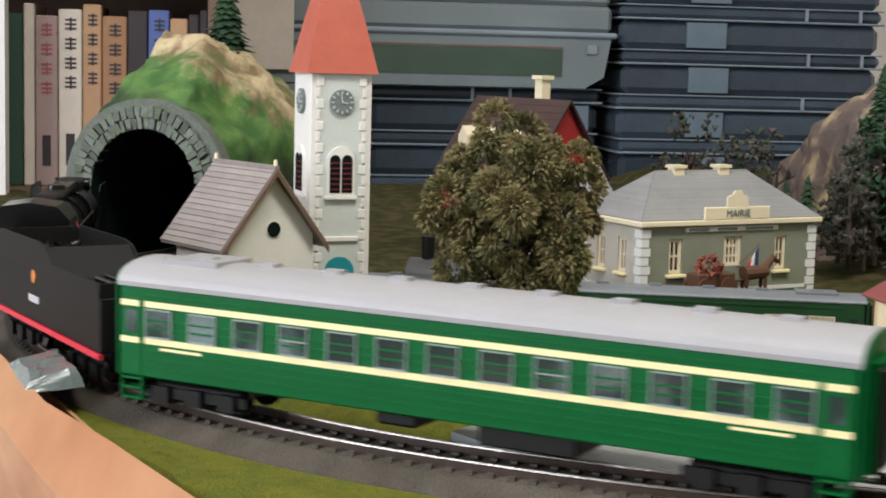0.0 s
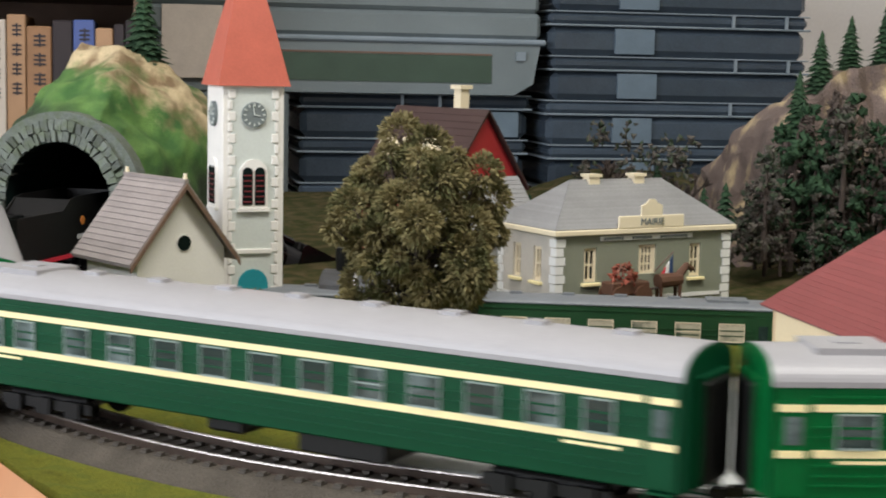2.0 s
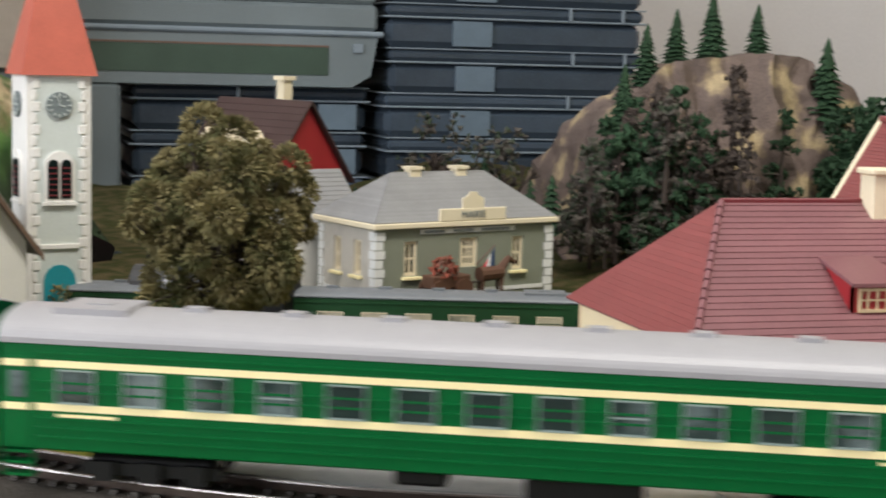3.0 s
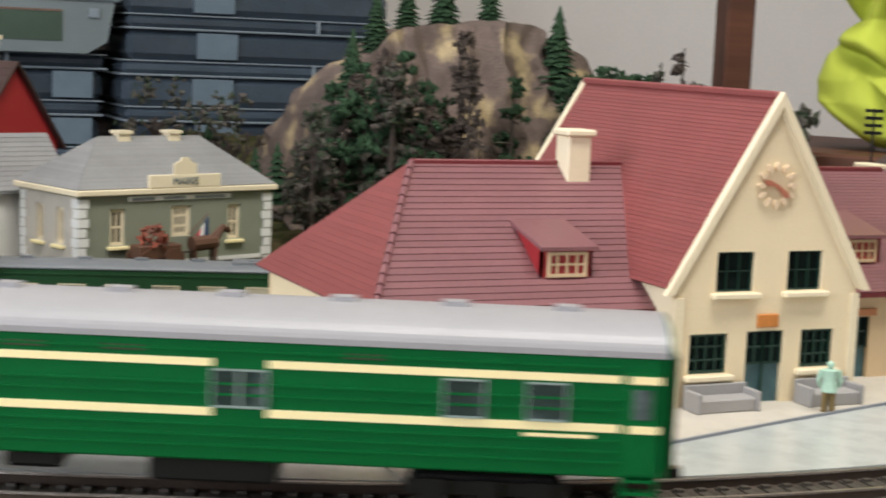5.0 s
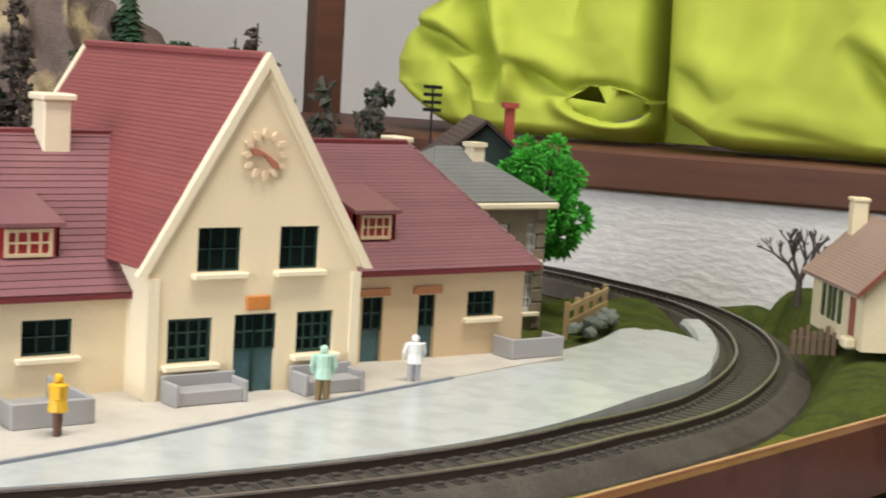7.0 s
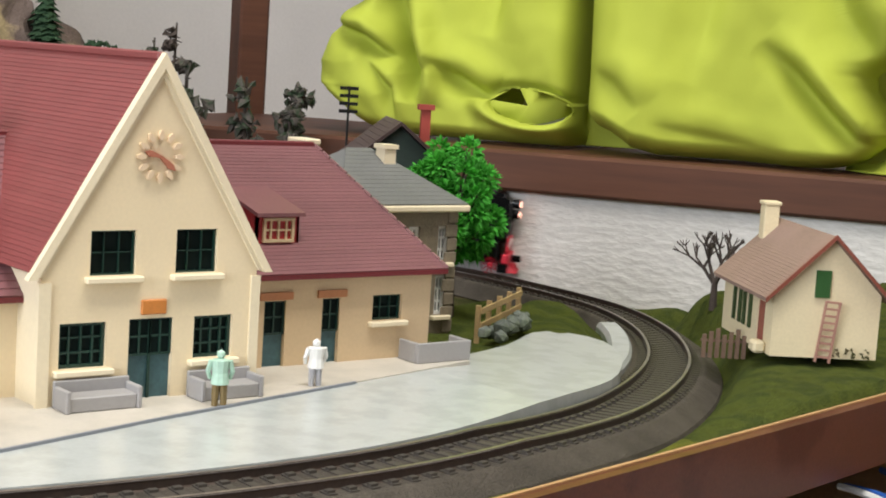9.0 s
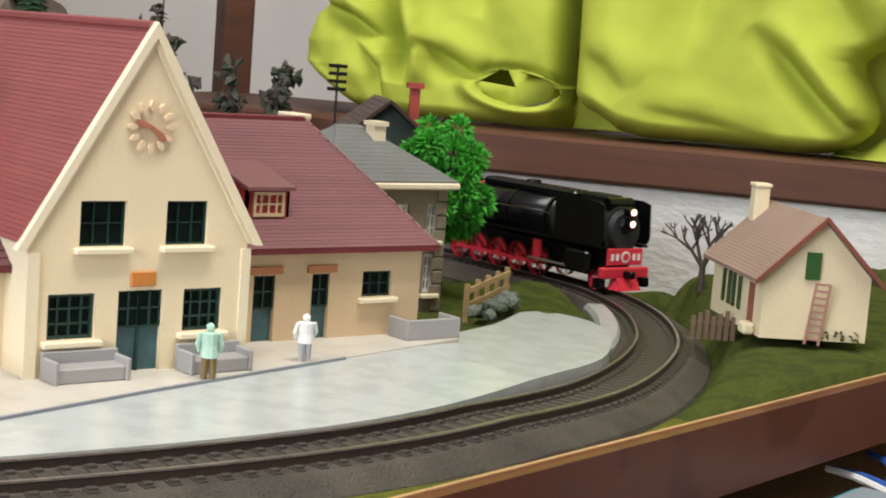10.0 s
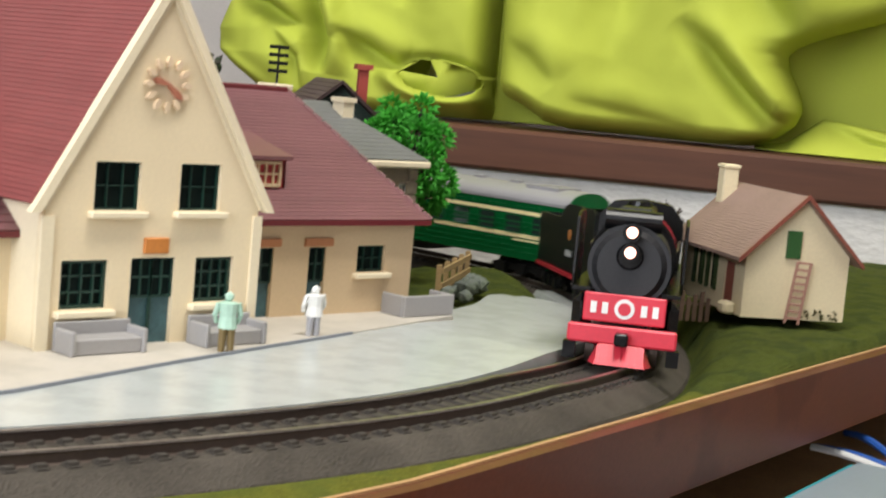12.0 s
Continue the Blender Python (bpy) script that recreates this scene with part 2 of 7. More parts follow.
LOOP += [(-0.235, 0.670), (-0.180, 0.745), (-0.09, 0.800), (0.01, 0.790), (0.075, 0.720), (0.120, 0.630), (0.170, 0.540), (0.225, 0.470), (0.285, 0.410), (0.328, 0.368), (0.353, 0.334)]
STEPS = 30
CENTRE = []
for i in range(len(LOOP)):
    p0, p1, p2, p3 = (Vector(LOOP[(i + k) % len(LOOP)]) for k in (-1, 0, 1, 2))
    for k in range(STEPS):
        t = k / STEPS
        CENTRE.append(0.5 * (2 * p1 + (p2 - p0) * t + (2 * p0 - 5 * p1 + 4 * p2 - p3) * t * t + (3 * p1 - p0 - 3 * p2 + p3) * t ** 3))
ALONG = [0.0]
for i in range(len(CENTRE)):
    ALONG.append(ALONG[-1] + (CENTRE[(i + 1) % len(CENTRE)] - CENTRE[i]).length)
LENGTH = ALONG[-1]
CX = [p.x for p in CENTRE] + [CENTRE[0].x]
CY = [p.y for p in CENTRE] + [CENTRE[0].y]


def on_track(s):
    s %= LENGTH
    return Vector((float(np.interp(s, ALONG, CX)), float(np.interp(s, ALONG, CY))))


NEAR_X, NEAR_Y = np.array([p.x for p in CENTRE]), np.array([p.y for p in CENTRE])


def dip(x, y=0.0):
    """The track runs downhill towards the far end of the curve, and under the ground behind the tunnel."""
    k = min(1.0, max(0.0, (y - 0.50) / 0.12))
    return (-0.065 * max(0.0, x - 0.06) if x < 0.364 else -0.0198) - 0.062 * k * k * (3 - 2 * k)


def heading(s):
    return (on_track(s + 0.002) - on_track(s - 0.002)).normalized()


def track_sweep(profile, s0, s1, step, bm=None):
    """Sweeps closed (offset, z) profile along the track; offset to the left of travel, which is the outer side at the front."""
    bm = bm or bmesh.new()
    n = max(2, int((s1 - s0) / step))
    last = None
    for i in range(n + 1):
        s = s0 + (s1 - s0) * i / n
        p, d = on_track(s), heading(s)
        now = [bm.verts.new((p.x - d.y * o, p.y + d.x * o, z + dip(p.x, p.y))) for o, z in profile]
        if last:
            for k in range(len(now)):
                j = (k + 1) % len(now)
                bm.faces.new((last[k], last[j], now[j], now[k]))
        else:
            bm.faces.new(now)
        last = now
    bm.faces.new(last[::-1])
    return bm


GROUND = -0.0075

# ---- room ----
def room():
    z0, z1 = -0.80, 1.45
    solid("floor", box(-2.0, 2.0, -2.6, 2.0, z0 - 0.1, z0), M_floor, "plain grey-brown room floor", kind="structure")
    solid("ceiling", box(-2.0, 2.0, -2.6, 2.0, z1, z1 + 0.1), M_roomwall, "white room ceiling", kind="structure")
    solid("wall_north", box(-2.0, 2.0, 1.60, 1.70, z0, z1), M_roomwall, "white plastered back wall", kind="structure")
    solid("wall_south", box(-2.0, 2.0, -2.6, -2.5, z0, z1), M_roomwall, "white plastered wall", kind="structure")
    solid("wall_east", box(1.9, 2.0, -2.5, 1.6, z0, z1), M_roomwall, "white plastered wall", kind="structure")
    solid("wall_west", opening_wall(-2.5, 1.6, z0, z1, 0, 0.1, [(-1.1, 0.1, 0.0, 1.15)]), M_roomwall, "white plastered wall with a window opening",
          kind="structure", m=pose(-1.9, 0, 0, 0, 0, 90))
    lamp = thing("ceiling_lamp", "white fluorescent ceiling lamp, switched on", "lamp", pose(0.35, 0.15, 1.40))
    part("housing", box(-0.58, 0.58, -0.2, 0.2, 0.0, 0.05, bevel=0.01), M_white, lamp)


room()

# ---- board, turf and fascia ----
EDGE_X = [-0.62, -0.52, -0.45, -0.40, -0.378, -0.36, -0.30, -0.20, -0.12, -0.022, 0.275, 0.60]
EDGE_Y = [0.70, 0.41, 0.200, 0.042, -0.013, -0.05, -0.098, -0.122, -0.126, -0.116, -0.056, 0.010]


def smooth01(v):
    v = min(1.0, max(0.0, v))
    return v * v * (3 - 2 * v)


def terrain(x, y):
    z = GROUND
    far = 0.277 - 0.29 * x  # line of the sunken siding
    d = y - far
    z -= 0.040 * smooth01(1.0 - (abs(d) - 0.022) / 0.05) * smooth01((y - 0.14) / 0.05)
    if d > 0:
        z -= 0.006 * smooth01(d / 0.05)
    z += 0.030 * smooth01((x - 0.0) / 0.12) * smooth01((y - 0.36) / 0.10)
    gaps = (NEAR_X - x) ** 2 + (NEAR_Y - y) ** 2
    best = int(gaps.argmin())
    near, away = CENTRE[best], math.sqrt(gaps[best])
    outside = math.hypot(x - 0.03, y - 0.17) > math.hypot(near.x - 0.03, near.y - 0.17)
    low = dip(min(x, 0.364)) if y > -0.06 else 0.0
    if outside and y < 0.12 and x > 0.05:
        z += (dip(near.x) - 0.0015) * (1 - smooth01((away - 0.0205) / 0.010)) + 0.0045 * smooth01((away - 0.024) / 0.02) * smooth01((x - 0.14) / 0.06)
        z += 0.0012 * noise.noise(Vector((x * 140, y * 140, 3))) * smooth01((away - 0.024) / 0.01)
    else:
        z += low * (1 - smooth01((away - 0.020) / 0.025) * (1.0 if y < 0.2 else 0.0))
        z += 0.0028 * noise.noise(Vector((x * 60, y * 60, 0))) * smooth01((away - 0.02) / 0.02)
    if x < -0.2 and y < 0.15:
        z += 0.0032 * smooth01((away - 0.024) / 0.03)
    return z


def ground():
    bm = bmesh.new()
    nx, ny = 300, 190
    rows = []
    for i in range(nx + 1):
        x = -0.60 + 1.18 * i / nx
        yf = float(np.interp(x, EDGE_X, EDGE_Y))
        col = []
        for j in range(ny + 1):
            v = j / ny
            y = yf + (1.15 - yf) * (0.35 * v + 0.65 * v * v)
            z = terrain(x, y)
            if j == 0:
                z = GROUND + 0.0005
            col.append(bm.verts.new((x, y, z)))
        rows.append(col)
    for i in range(nx):
        for j in range(ny):
            bm.faces.new((rows[i][j], rows[i + 1][j], rows[i + 1][j + 1], rows[i][j + 1]))
    ob = solid("ground", bm, M_grass, "moss-green scatter turf covering the model railway board", kind="structure", smooth=True)
    ob.data.materials.append(M_grass_dark)
    ob.data.materials.append(M_grass_right)
    for p in ob.data.polygons:
        if p.center.y > 0.26:
            p.material_index = 1
        elif p.center.x > 0.13:
            p.material_index = 2
    return ob


ground()


def strip_along(points, thick, z0, z1, name, material, label):
    """A standing board that follows the points, its top edge at z1."""
    bm = bmesh.new()
    last = None
    for i, (x, y) in enumerate(points):
        a, b = Vector(points[max(0, i - 1)]), Vector(points[min(len(points) - 1, i + 1)])
        d = (b - a).normalized()
        now = [bm.verts.new(p) for p in ((x, y, z0), (x, y, z1), (x + d.y * thick, y - d.x * thick, z1), (x + d.y * thick, y - d.x * thick, z0))]
        if last:
            for k in range(4):
                bm.faces.new((last[k], last[(k + 1) % 4], now[(k + 1) % 4], now[k]))
        else:
            bm.faces.new(now)
        last = now
    bm.faces.new(last[::-1])
    return solid(name, bm, material, label, kind="structure")


FRONT = list(zip(EDGE_X, EDGE_Y))
strip_along(FRONT, 0.0013, -0.030, GROUND + 0.0010, "board_edge", M_ply, "raw plywood edge of the layout board")
RIGHT_FRONT = [(-0.12, -0.1276), (-0.022, -0.1174), (0.275, -0.0574), (0.60, 0.0086)]
strip_along(RIGHT_FRONT, 0.004, -0.030, -0.0070, "fascia", M_board, "dark brown varnished fascia board")


def desk():
    """The low brown desk in front of the layout, and the legs that carry the board."""
    ob = thing("desk", "dark brown wooden desk before the layout", "desk")
    a = math.degrees(math.atan2(0.06, 0.297))
    top = box(-0.15, 0.75, -0.42, -0.010, -0.054, -0.042, bevel=0.001)
    t = part("desktop", top, M_board, ob)
    t.matrix_basis = pose(-0.022, -0.1185, 0, 0, 0, a)
    for x in (-0.1, 0.7):
        for y in (-0.38, -0.06):
            leg = part("leg", box(x - 0.02, x + 0.02, y - 0.02, y + 0.02, -0.80, -0.054), M_board, ob)
            leg.matrix_basis = pose(-0.022, -0.1185, 0, 0, 0, a)
    base = thing("baseboard", "plywood baseboard of the model railway", "baseboard", kind="structure")
    part("panel", prism([(-0.60, 0.66), (-0.448, 0.205), (-0.398, 0.047), (-0.375, -0.008), (-0.30, -0.093), (-0.12, -0.12), (-0.02, -0.111), (0.275, -0.052), (0.55, 0.006), (0.55, 1.15), (-0.60, 1.15)],
                        -0.075, -0.058, axis="z"), M_ply, base)
    for x, y in ((-0.5, 0.9), (0.45, 0.9), (0.4, 0.05), (-0.33, 0.05)):
        part("leg", box(x - 0.02, x + 0.02, y - 0.02, y + 0.02, -0.80, -0.075), M_ply, base)


desk()


def pine_plank():
    """Wooden plank along the front of the board, at the tunnel end."""
    ob = thing("pine_plank", "light pine plank along the edge of the layout", "plank")
    part("board", prism([(-0.4600, 0.200), (-0.4440, 0.146), (-0.4230, 0.071), (-0.4000, 0.017), (-0.3770, -0.042), (-0.350, -0.12), (-0.386, -0.12), (-0.4070, -0.050), (-0.4240, 0.007), (-0.4350, 0.048), (-0.482, 0.20)],
                         -0.010, 0.002, axis="z"), M_pine, ob)
    part("apron", prism([(-0.476, 0.20), (-0.432, 0.048), (-0.421, 0.007), (-0.383, -0.115), (-0.371, -0.115), (-0.408, 0.007), (-0.420, 0.048), (-0.464, 0.20)], -0.075, -0.010, axis="z"), M_pine, ob, "shaded pine apron")
    part("leg", box(-0.425, -0.395, -0.04, -0.01, -0.80, -0.075), M_pine, ob)


pine_plank()


def clear_block():
    bm = bmesh.new()
    hexa(bm, [(-0.011, -0.024, 0), (0.009, -0.021, 0), (0.010, 0.026, 0), (-0.010, 0.022, 0), (-0.008, -0.020, 0.0032), (0.006, -0.017, 0.0060), (0.007, 0.022, 0.0048), (-0.007, 0.018, 0.0030)])
    bmesh.ops.subdivide_edges(bm, edges=bm.edges, cuts=4, use_grid_fill=True)
    for v in bm.verts:
        v.co += Vector((noise.noise(v.co * 160), noise.noise(v.co * 140 + Vector((3, 1, 0))), noise.noise(v.co * 150))) * 0.0012
    solid("plastic_offcut", bm, M_offcut, "cloudy clear plastic offcut lying beside the track", "offcut", m=pose(-0.4262, 0.113, 0.0015, 0, 0, 14))


M_offcut = mat("cloudy_clear_plastic", (0.13, 0.16, 0.155), 0.18, vary=0.2, coarse=120)
clear_block()


# ---- track ----
def track():
    ob = thing("railway_track", "curved model railway track on a moulded grey ballast bed", "track", kind="structure")
    part("ballast_bed", track_sweep([(0.0262, GROUND - 0.008), (0.0215, GROUND + 0.0004), (0.0155, -0.0034), (0.0145, -0.0030), (-0.0145, -0.0030), (-0.0155, -0.0036), (-0.0205, GROUND - 0.004)], 0, LENGTH, 0.005), M_ballast, ob, smooth=False)
    for o in (-0.00825, 0.00825):
        part("rail", track_sweep([(o - 0.0011, -0.0036), (o + 0.0011, -0.0036), (o + 0.0011, -0.0031), (o + 0.0004, -0.0027), (o + 0.0004, -0.0009), (o + 0.0006, -0.0006), (o + 0.0006, -0.0001),
                                  (o - 0.0006, -0.0001), (o - 0.0006, -0.0006), (o - 0.0004, -0.0009), (o - 0.0004, -0.0027), (o - 0.0011, -0.0031)], 0, LENGTH, 0.006), M_rail, ob, "brown-sided model rail")
        part("rail_head", track_sweep([(o - 0.00066, -0.0004), (o + 0.00066, -0.0004), (o + 0.00052, 0.0), (o - 0.00052, 0.0)], 0, LENGTH, 0.006), M_railtop, ob, "worn shiny rail head")
    me = None
    n = int(1.22 / 0.0062)
    for i in range(n):
        s = 0.0 + i * 0.0062
        p, d = on_track(s), heading(s)
        if me is None:
            bm = box(-0.0013, 0.0013, -0.0128, 0.0128, -0.0036, -0.0026)
            for y in (-0.0112, -0.0054, 0.0054, 0.0112):
                box(-0.0011, 0.0011, y - 0.0009, y + 0.0009, -0.0026, -0.0019, bm)
            sl = part("sleeper", bm, M_sleeper, ob)
            me = sl.data
        else:
            sl = new("sleeper", me)
            sl.parent = ob
        sl.matrix_basis = Matrix.Translation((p.x, p.y, dip(p.x))) @ Matrix.Rotation(math.atan2(d.y, d.x), 4, "Z")
    return ob


def siding():
    """The sunken track behind, on which the parked coaches stand."""
    ob = thing("siding_track", "straight siding track in a cutting", "track", kind="structure")
    a = Vector((-0.62, 0.277 + 0.29 * 0.62))
    m = Matrix.Translation((a.x, a.y, -0.042)) @ Matrix.Rotation(math.atan2(-0.29, 1), 4, "Z")
    ob.matrix_basis = m
    part("ballast_bed", prism([(-0.02, -0.012), (0.02, -0.012), (0.015, -0.0036), (-0.015, -0.0036)], 0.15, 0.95, axis="x"), M_ballast, ob)
    for o in (-0.00825, 0.00825):
        part("rail", box(0.15, 0.95, o - 0.0006, o + 0.0006, -0.0036, 0), M_rail, ob)


siding()


# ---- platform ----
def platform():
    bm = bmesh.new()
    pts = []
    for i in range(52):  # along the inner rail
        s = 0.462 + i * 0.0085
        p, d = on_track(s), heading(s)
        pts.append((p.x + d.y * 0.0118, p.y - d.x * 0.0118))
    x1, y1 = pts[-1]
    nose = [(0.121, -0.0362), (0.1350, -0.0300), (0.1470, -0.0240), (0.1600, -0.0162), (0.1710, -0.0080), (0.1840, 0.0035), (0.1955, 0.0150), (0.2080, 0.0285), (0.2180, 0.0420), (0.2245, 0.0540), (0.2265, 0.0655), (0.2235, 0.0750),
            (0.2155, 0.0785), (0.2050, 0.0755), (0.1950, 0.0685), (0.1820, 0.0585), (0.1670, 0.0480), (0.1430, 0.0350), (0.1195, 0.0240)]
    pts = pts + [(x1 - 0.01, y1 + 0.02), (-0.20, 0.13), (0.1195, 0.13)] + nose[::-1]
    top = prism(pts, GROUND - 0.016, -0.0004, bm, "z")
    bmesh.ops.triangulate(top, faces=[f for f in top.faces if len(f.verts) > 4])
    for k in range(12):
        x = 0.10 + 0.0105 * k
        bmesh.ops.bisect_plane(top, geom=top.verts[:] + top.edges[:] + top.faces[:], plane_co=(x, 0, 0), plane_no=(1, 0, 0))
    for v in top.verts:
        v.co.z -= 0.055 * max(0.0, v.co.x - 0.10)
    solid("platform", top, M_platform, "pale grey painted station platform with a glossy surface", kind="structure")
    # beige pavement along the station, with a dark line at its edge
    solid("pavement", prism([(-0.150, -0.0520), (-0.1050, -0.0462), (-0.01, -0.0215), (0.058, -0.0040), (0.12, 0.012), (0.12, 0.125), (-0.150, 0.125)], -0.0055, 0.0, axis="z"), M_pave,
          "beige pavement strip before the station", kind="structure")
    solid("track_kerb", track_sweep([(-0.0150, -0.02), (-0.0150, -0.0012), (-0.0162, 0.0004), (-0.0235, 0.0002), (-0.0250, -0.0020), (-0.0250, -0.02)], 0.19, 0.455, 0.004), M_platform, "pale kerb strip between platform and track", kind="structure")
    bm = bmesh.new()
    run = [(-0.105, -0.0455), (-0.0700, -0.0385), (-0.0097, -0.0212), (0.030, -0.0110), (0.062, -0.0030)]
    for (xa, ya), (xb, yb) in zip(run, run[1:]):
        prism([(xa, ya - 0.0012), (xb, yb - 0.0009), (xb, yb), (xa, ya)], -0.001, 0.0004, bm, "z")
    solid("platform_line", bm, M_line, "worn blue-grey line painted on the platform", kind="structure")


platform()


# ---- white wall, beam and cloth at the right ----
WALL_A, WALL_B = Vector((0.410, 0.280)), Vector((0.530, 0.100))


def low_wall():
    d = (WALL_B - WALL_A).normalized()
    m = Matrix.Translation((WALL_A.x, WALL_A.y, 0)) @ Matrix.Rotation(math.atan2(d.y, d.x), 4, "Z")
    solid("wall_low", box(-0.30, 0.75, 0.0, 0.05, -0.80, 0.0268), M_plaster, "rough white-painted low wall", kind="structure", m=m)
    solid("beam", box(-0.31, 0.76, -0.006, 0.22, 0.0268, 0.0505, bevel=0.002), M_beam, "brown wooden beam along the top of the low wall", kind="structure", m=m)
    return m


WALL_M = low_wall()


def near_path(x, z, path):
    """Signed distance from a point to a bent line in the cloth, and how far along it lies."""
    best = (9.0, 0.0, 0.0)
    for k, ((xa, za), (xb, zb)) in enumerate(zip(path, path[1:])):
        dx, dz = xb - xa, zb - za
        t = min(1.0, max(0.0, ((x - xa) * dx + (z - za) * dz) / (dx * dx + dz * dz)))
        px, pz = x - xa - t * dx, z - za - t * dz
        d = math.hypot(px, pz)
        if d < best[0]:
            best = (d, math.copysign(d, px * dz - pz * dx), (k + t) / (len(path) - 1))
    return best[1], best[2]


def folded(x, z, folds):
    """Depth of the folds: each a sharp valley on one side of its line and a soft swell on the other."""
    y = 0.0
    for path, deep, wide in folds:
        d, t = near_path(x, z, path)
        k = math.sin(math.pi * t)
        y += deep * k * (math.exp(-(d / wide) ** 2) if d > 0 else math.exp(-(d / (wide * 0.35)) ** 2))
        y -= deep * 0.55 * k * math.exp(-((d + wide * 1.1) / (wide * 0.8)) ** 2)
    return y


BUNDLE_FOLDS = [
    ([(-0.128, 0.150), (-0.118, 0.113), (-0.110, 0.092), (-0.112, 0.072)], 0.026, 0.010),
    ([(-0.186, 0.121), (-0.150, 0.112), (-0.122, 0.096)], 0.018, 0.008),
    ([(-0.196, 0.082), (-0.170, 0.068), (-0.140, 0.051)], 0.014, 0.006),
    ([(-0.104, 0.100), (-0.080, 0.088), (-0.062, 0.078)], 0.012, 0.010),
    ([(-0.150, 0.200), (-0.146, 0.150), (-0.160, 0.125)], 0.016, 0.010),
    ([(-0.070, 0.220), (-0.060, 0.150), (-0.066, 0.115)], 0.006, 0.012),
    ([(-0.148, 0.100), (-0.128, 0.080), (-0.122, 0.056)], 0.008, 0.007),
]
DRAPE_FOLDS = [
    ([(0.100, 0.122), (0.120, 0.106), (0.141, 0.084), (0.156, 0.070), (0.180, 0.060)], 0.016, 0.009),
    ([(0.060, 0.230), (0.072, 0.150), (0.060, 0.095)], 0.006, 0.020),
    ([(0.002, 0.100), (0.018, 0.092), (0.034, 0.076)], 0.006, 0.012),
    ([(0.120, 0.200), (0.150, 0.135), (0.166, 0.112)], 0.014, 0.016),
    ([(0.040, 0.070), (0.080, 0.064), (0.120, 0.058)], 0.004, 0.010),
]
EDGE_Z = [0.045, 0.053, 0.059, 0.066, 0.074, 0.081, 0.090, 0.098, 0.106, 0.112, 0.119, 0.127, 0.140, 0.17, 0.36]
EDGE_AT = [0.140, 0.152, 0.164, 0.172, 0.1752, 0.1745, 0.1705, 0.1655, 0.1640, 0.1700, 0.1860, 0.2080, 0.245, 0.40, 0.60]


def cloth():
    """Lime cloth heaped and draped over things on the beam: a crumpled bundle, and a broad hanging length beside it."""
    ob = thing("green_cloth", "lime-green cloth heaped and draped in heavy folds over the beam", "cloth", WALL_M)

    def sheet(name, left, right, low, high, shape, nu=110, nv=90, hole=None):
        bm = bmesh.new()
        grid = []
        for i in range(nu + 1):
            u = i / nu
            col = []
            for j in range(nv + 1):
                v = (j / nv) ** 1.5
                z = low(u) + (high(u) - low(u)) * v
                x0, x1 = left(z), right(z)
                col.append(bm.verts.new(shape(x0 + (x1 - x0) * u, z, u, v, x0, x1)))
            grid.append(col)
        for i in range(nu):
            for j in range(nv):
                quad = (grid[i][j], grid[i + 1][j], grid[i + 1][j + 1], grid[i][j + 1])
                if hole and all(hole(p.co.x, p.co.z) < 1.0001 for p in quad):
                    continue
                bm.faces.new(quad)
        bmesh.ops.delete(bm, geom=[v for v in bm.verts if not v.link_faces], context="VERTS")
        p = part(name, bm, M_cloth, ob, smooth=True)
        md = p.modifiers.new("thick", "SOLIDIFY")
        md.thickness = 0.0010

    def mouth(x, z):
        """One at the rim of the opening under the bundle, less within it."""
        k = (x + 0.0615) / 0.048
        mid = 0.0775 - 0.004 * k
        return math.hypot((x + 0.0375) / 0.0245, (z - mid) / 0.0105)

    def bundle(x, z, u, v, x0, x1):
        e = mouth(x, z)
        if 0.05 < e < 1.0:  # draw the mesh out onto the rim
            x, z = -0.0375 + (x + 0.0375) / e, (0.0775 - 0.004 * (x + 0.0615) / 0.048) + (z - 0.0775 + 0.004 * (x + 0.0615) / 0.048) / e
        y = 0.036 + folded(x, z, BUNDLE_FOLDS)
        y += 0.008 * noise.noise(Vector((x * 22, z * 18, 1))) + 0.0009 * noise.noise(Vector((x * 90, z * 70, 5)))
        y += 0.075 * math.exp(-(x - x0) / 0.012) + 0.05 * math.exp(-(x1 - x) / 0.0035)
        y += 0.020 * max(0.0, 1 - (z - 0.0515) / 0.010) ** 2
        if z < 0.078 and e < 2.6:
            y -= 0.010 * math.exp(-((e - 1.25) / 0.35) ** 2)
        elif e < 2.4:
            y += 0.006 * math.exp(-((e - 1.0) / 0.3) ** 2)
        return x, y, z

    def drape(x, z, u, v, x0, x1):
        y = 0.014 + folded(x, z, DRAPE_FOLDS)
        y += 0.012 * noise.noise(Vector((x * 16, z * 9, 9))) + 0.0012 * noise.noise(Vector((x * 70, z * 50, 2)))
        y += 0.04 * math.exp(-(x - x0) / 0.005) + (0.045 * math.exp(-(x1 - x) / 0.007) if z < 0.16 else 0.0)
        y += 0.022 * max(0.0, 1 - v / 0.035) ** 2
        return x, y, z

    def tail(x, z, u, v, x0, x1):
        y = 0.030 + 0.03 * v + folded(x, z, [([(0.185, 0.070), (0.215, 0.060), (0.26, 0.056)], 0.008, 0.006)])
        return x, y + 0.004 * noise.noise(Vector((x * 40, z * 40, 3))) + 0.03 * math.exp(-u / 0.03), z
    hem_x = [-0.003, 0.0125, 0.027, 0.044, 0.097, 0.129, 0.145, 0.16]
    hem_z = [0.0700, 0.0650, 0.0565, 0.0530, 0.0525, 0.0522, 0.0525, 0.0545]
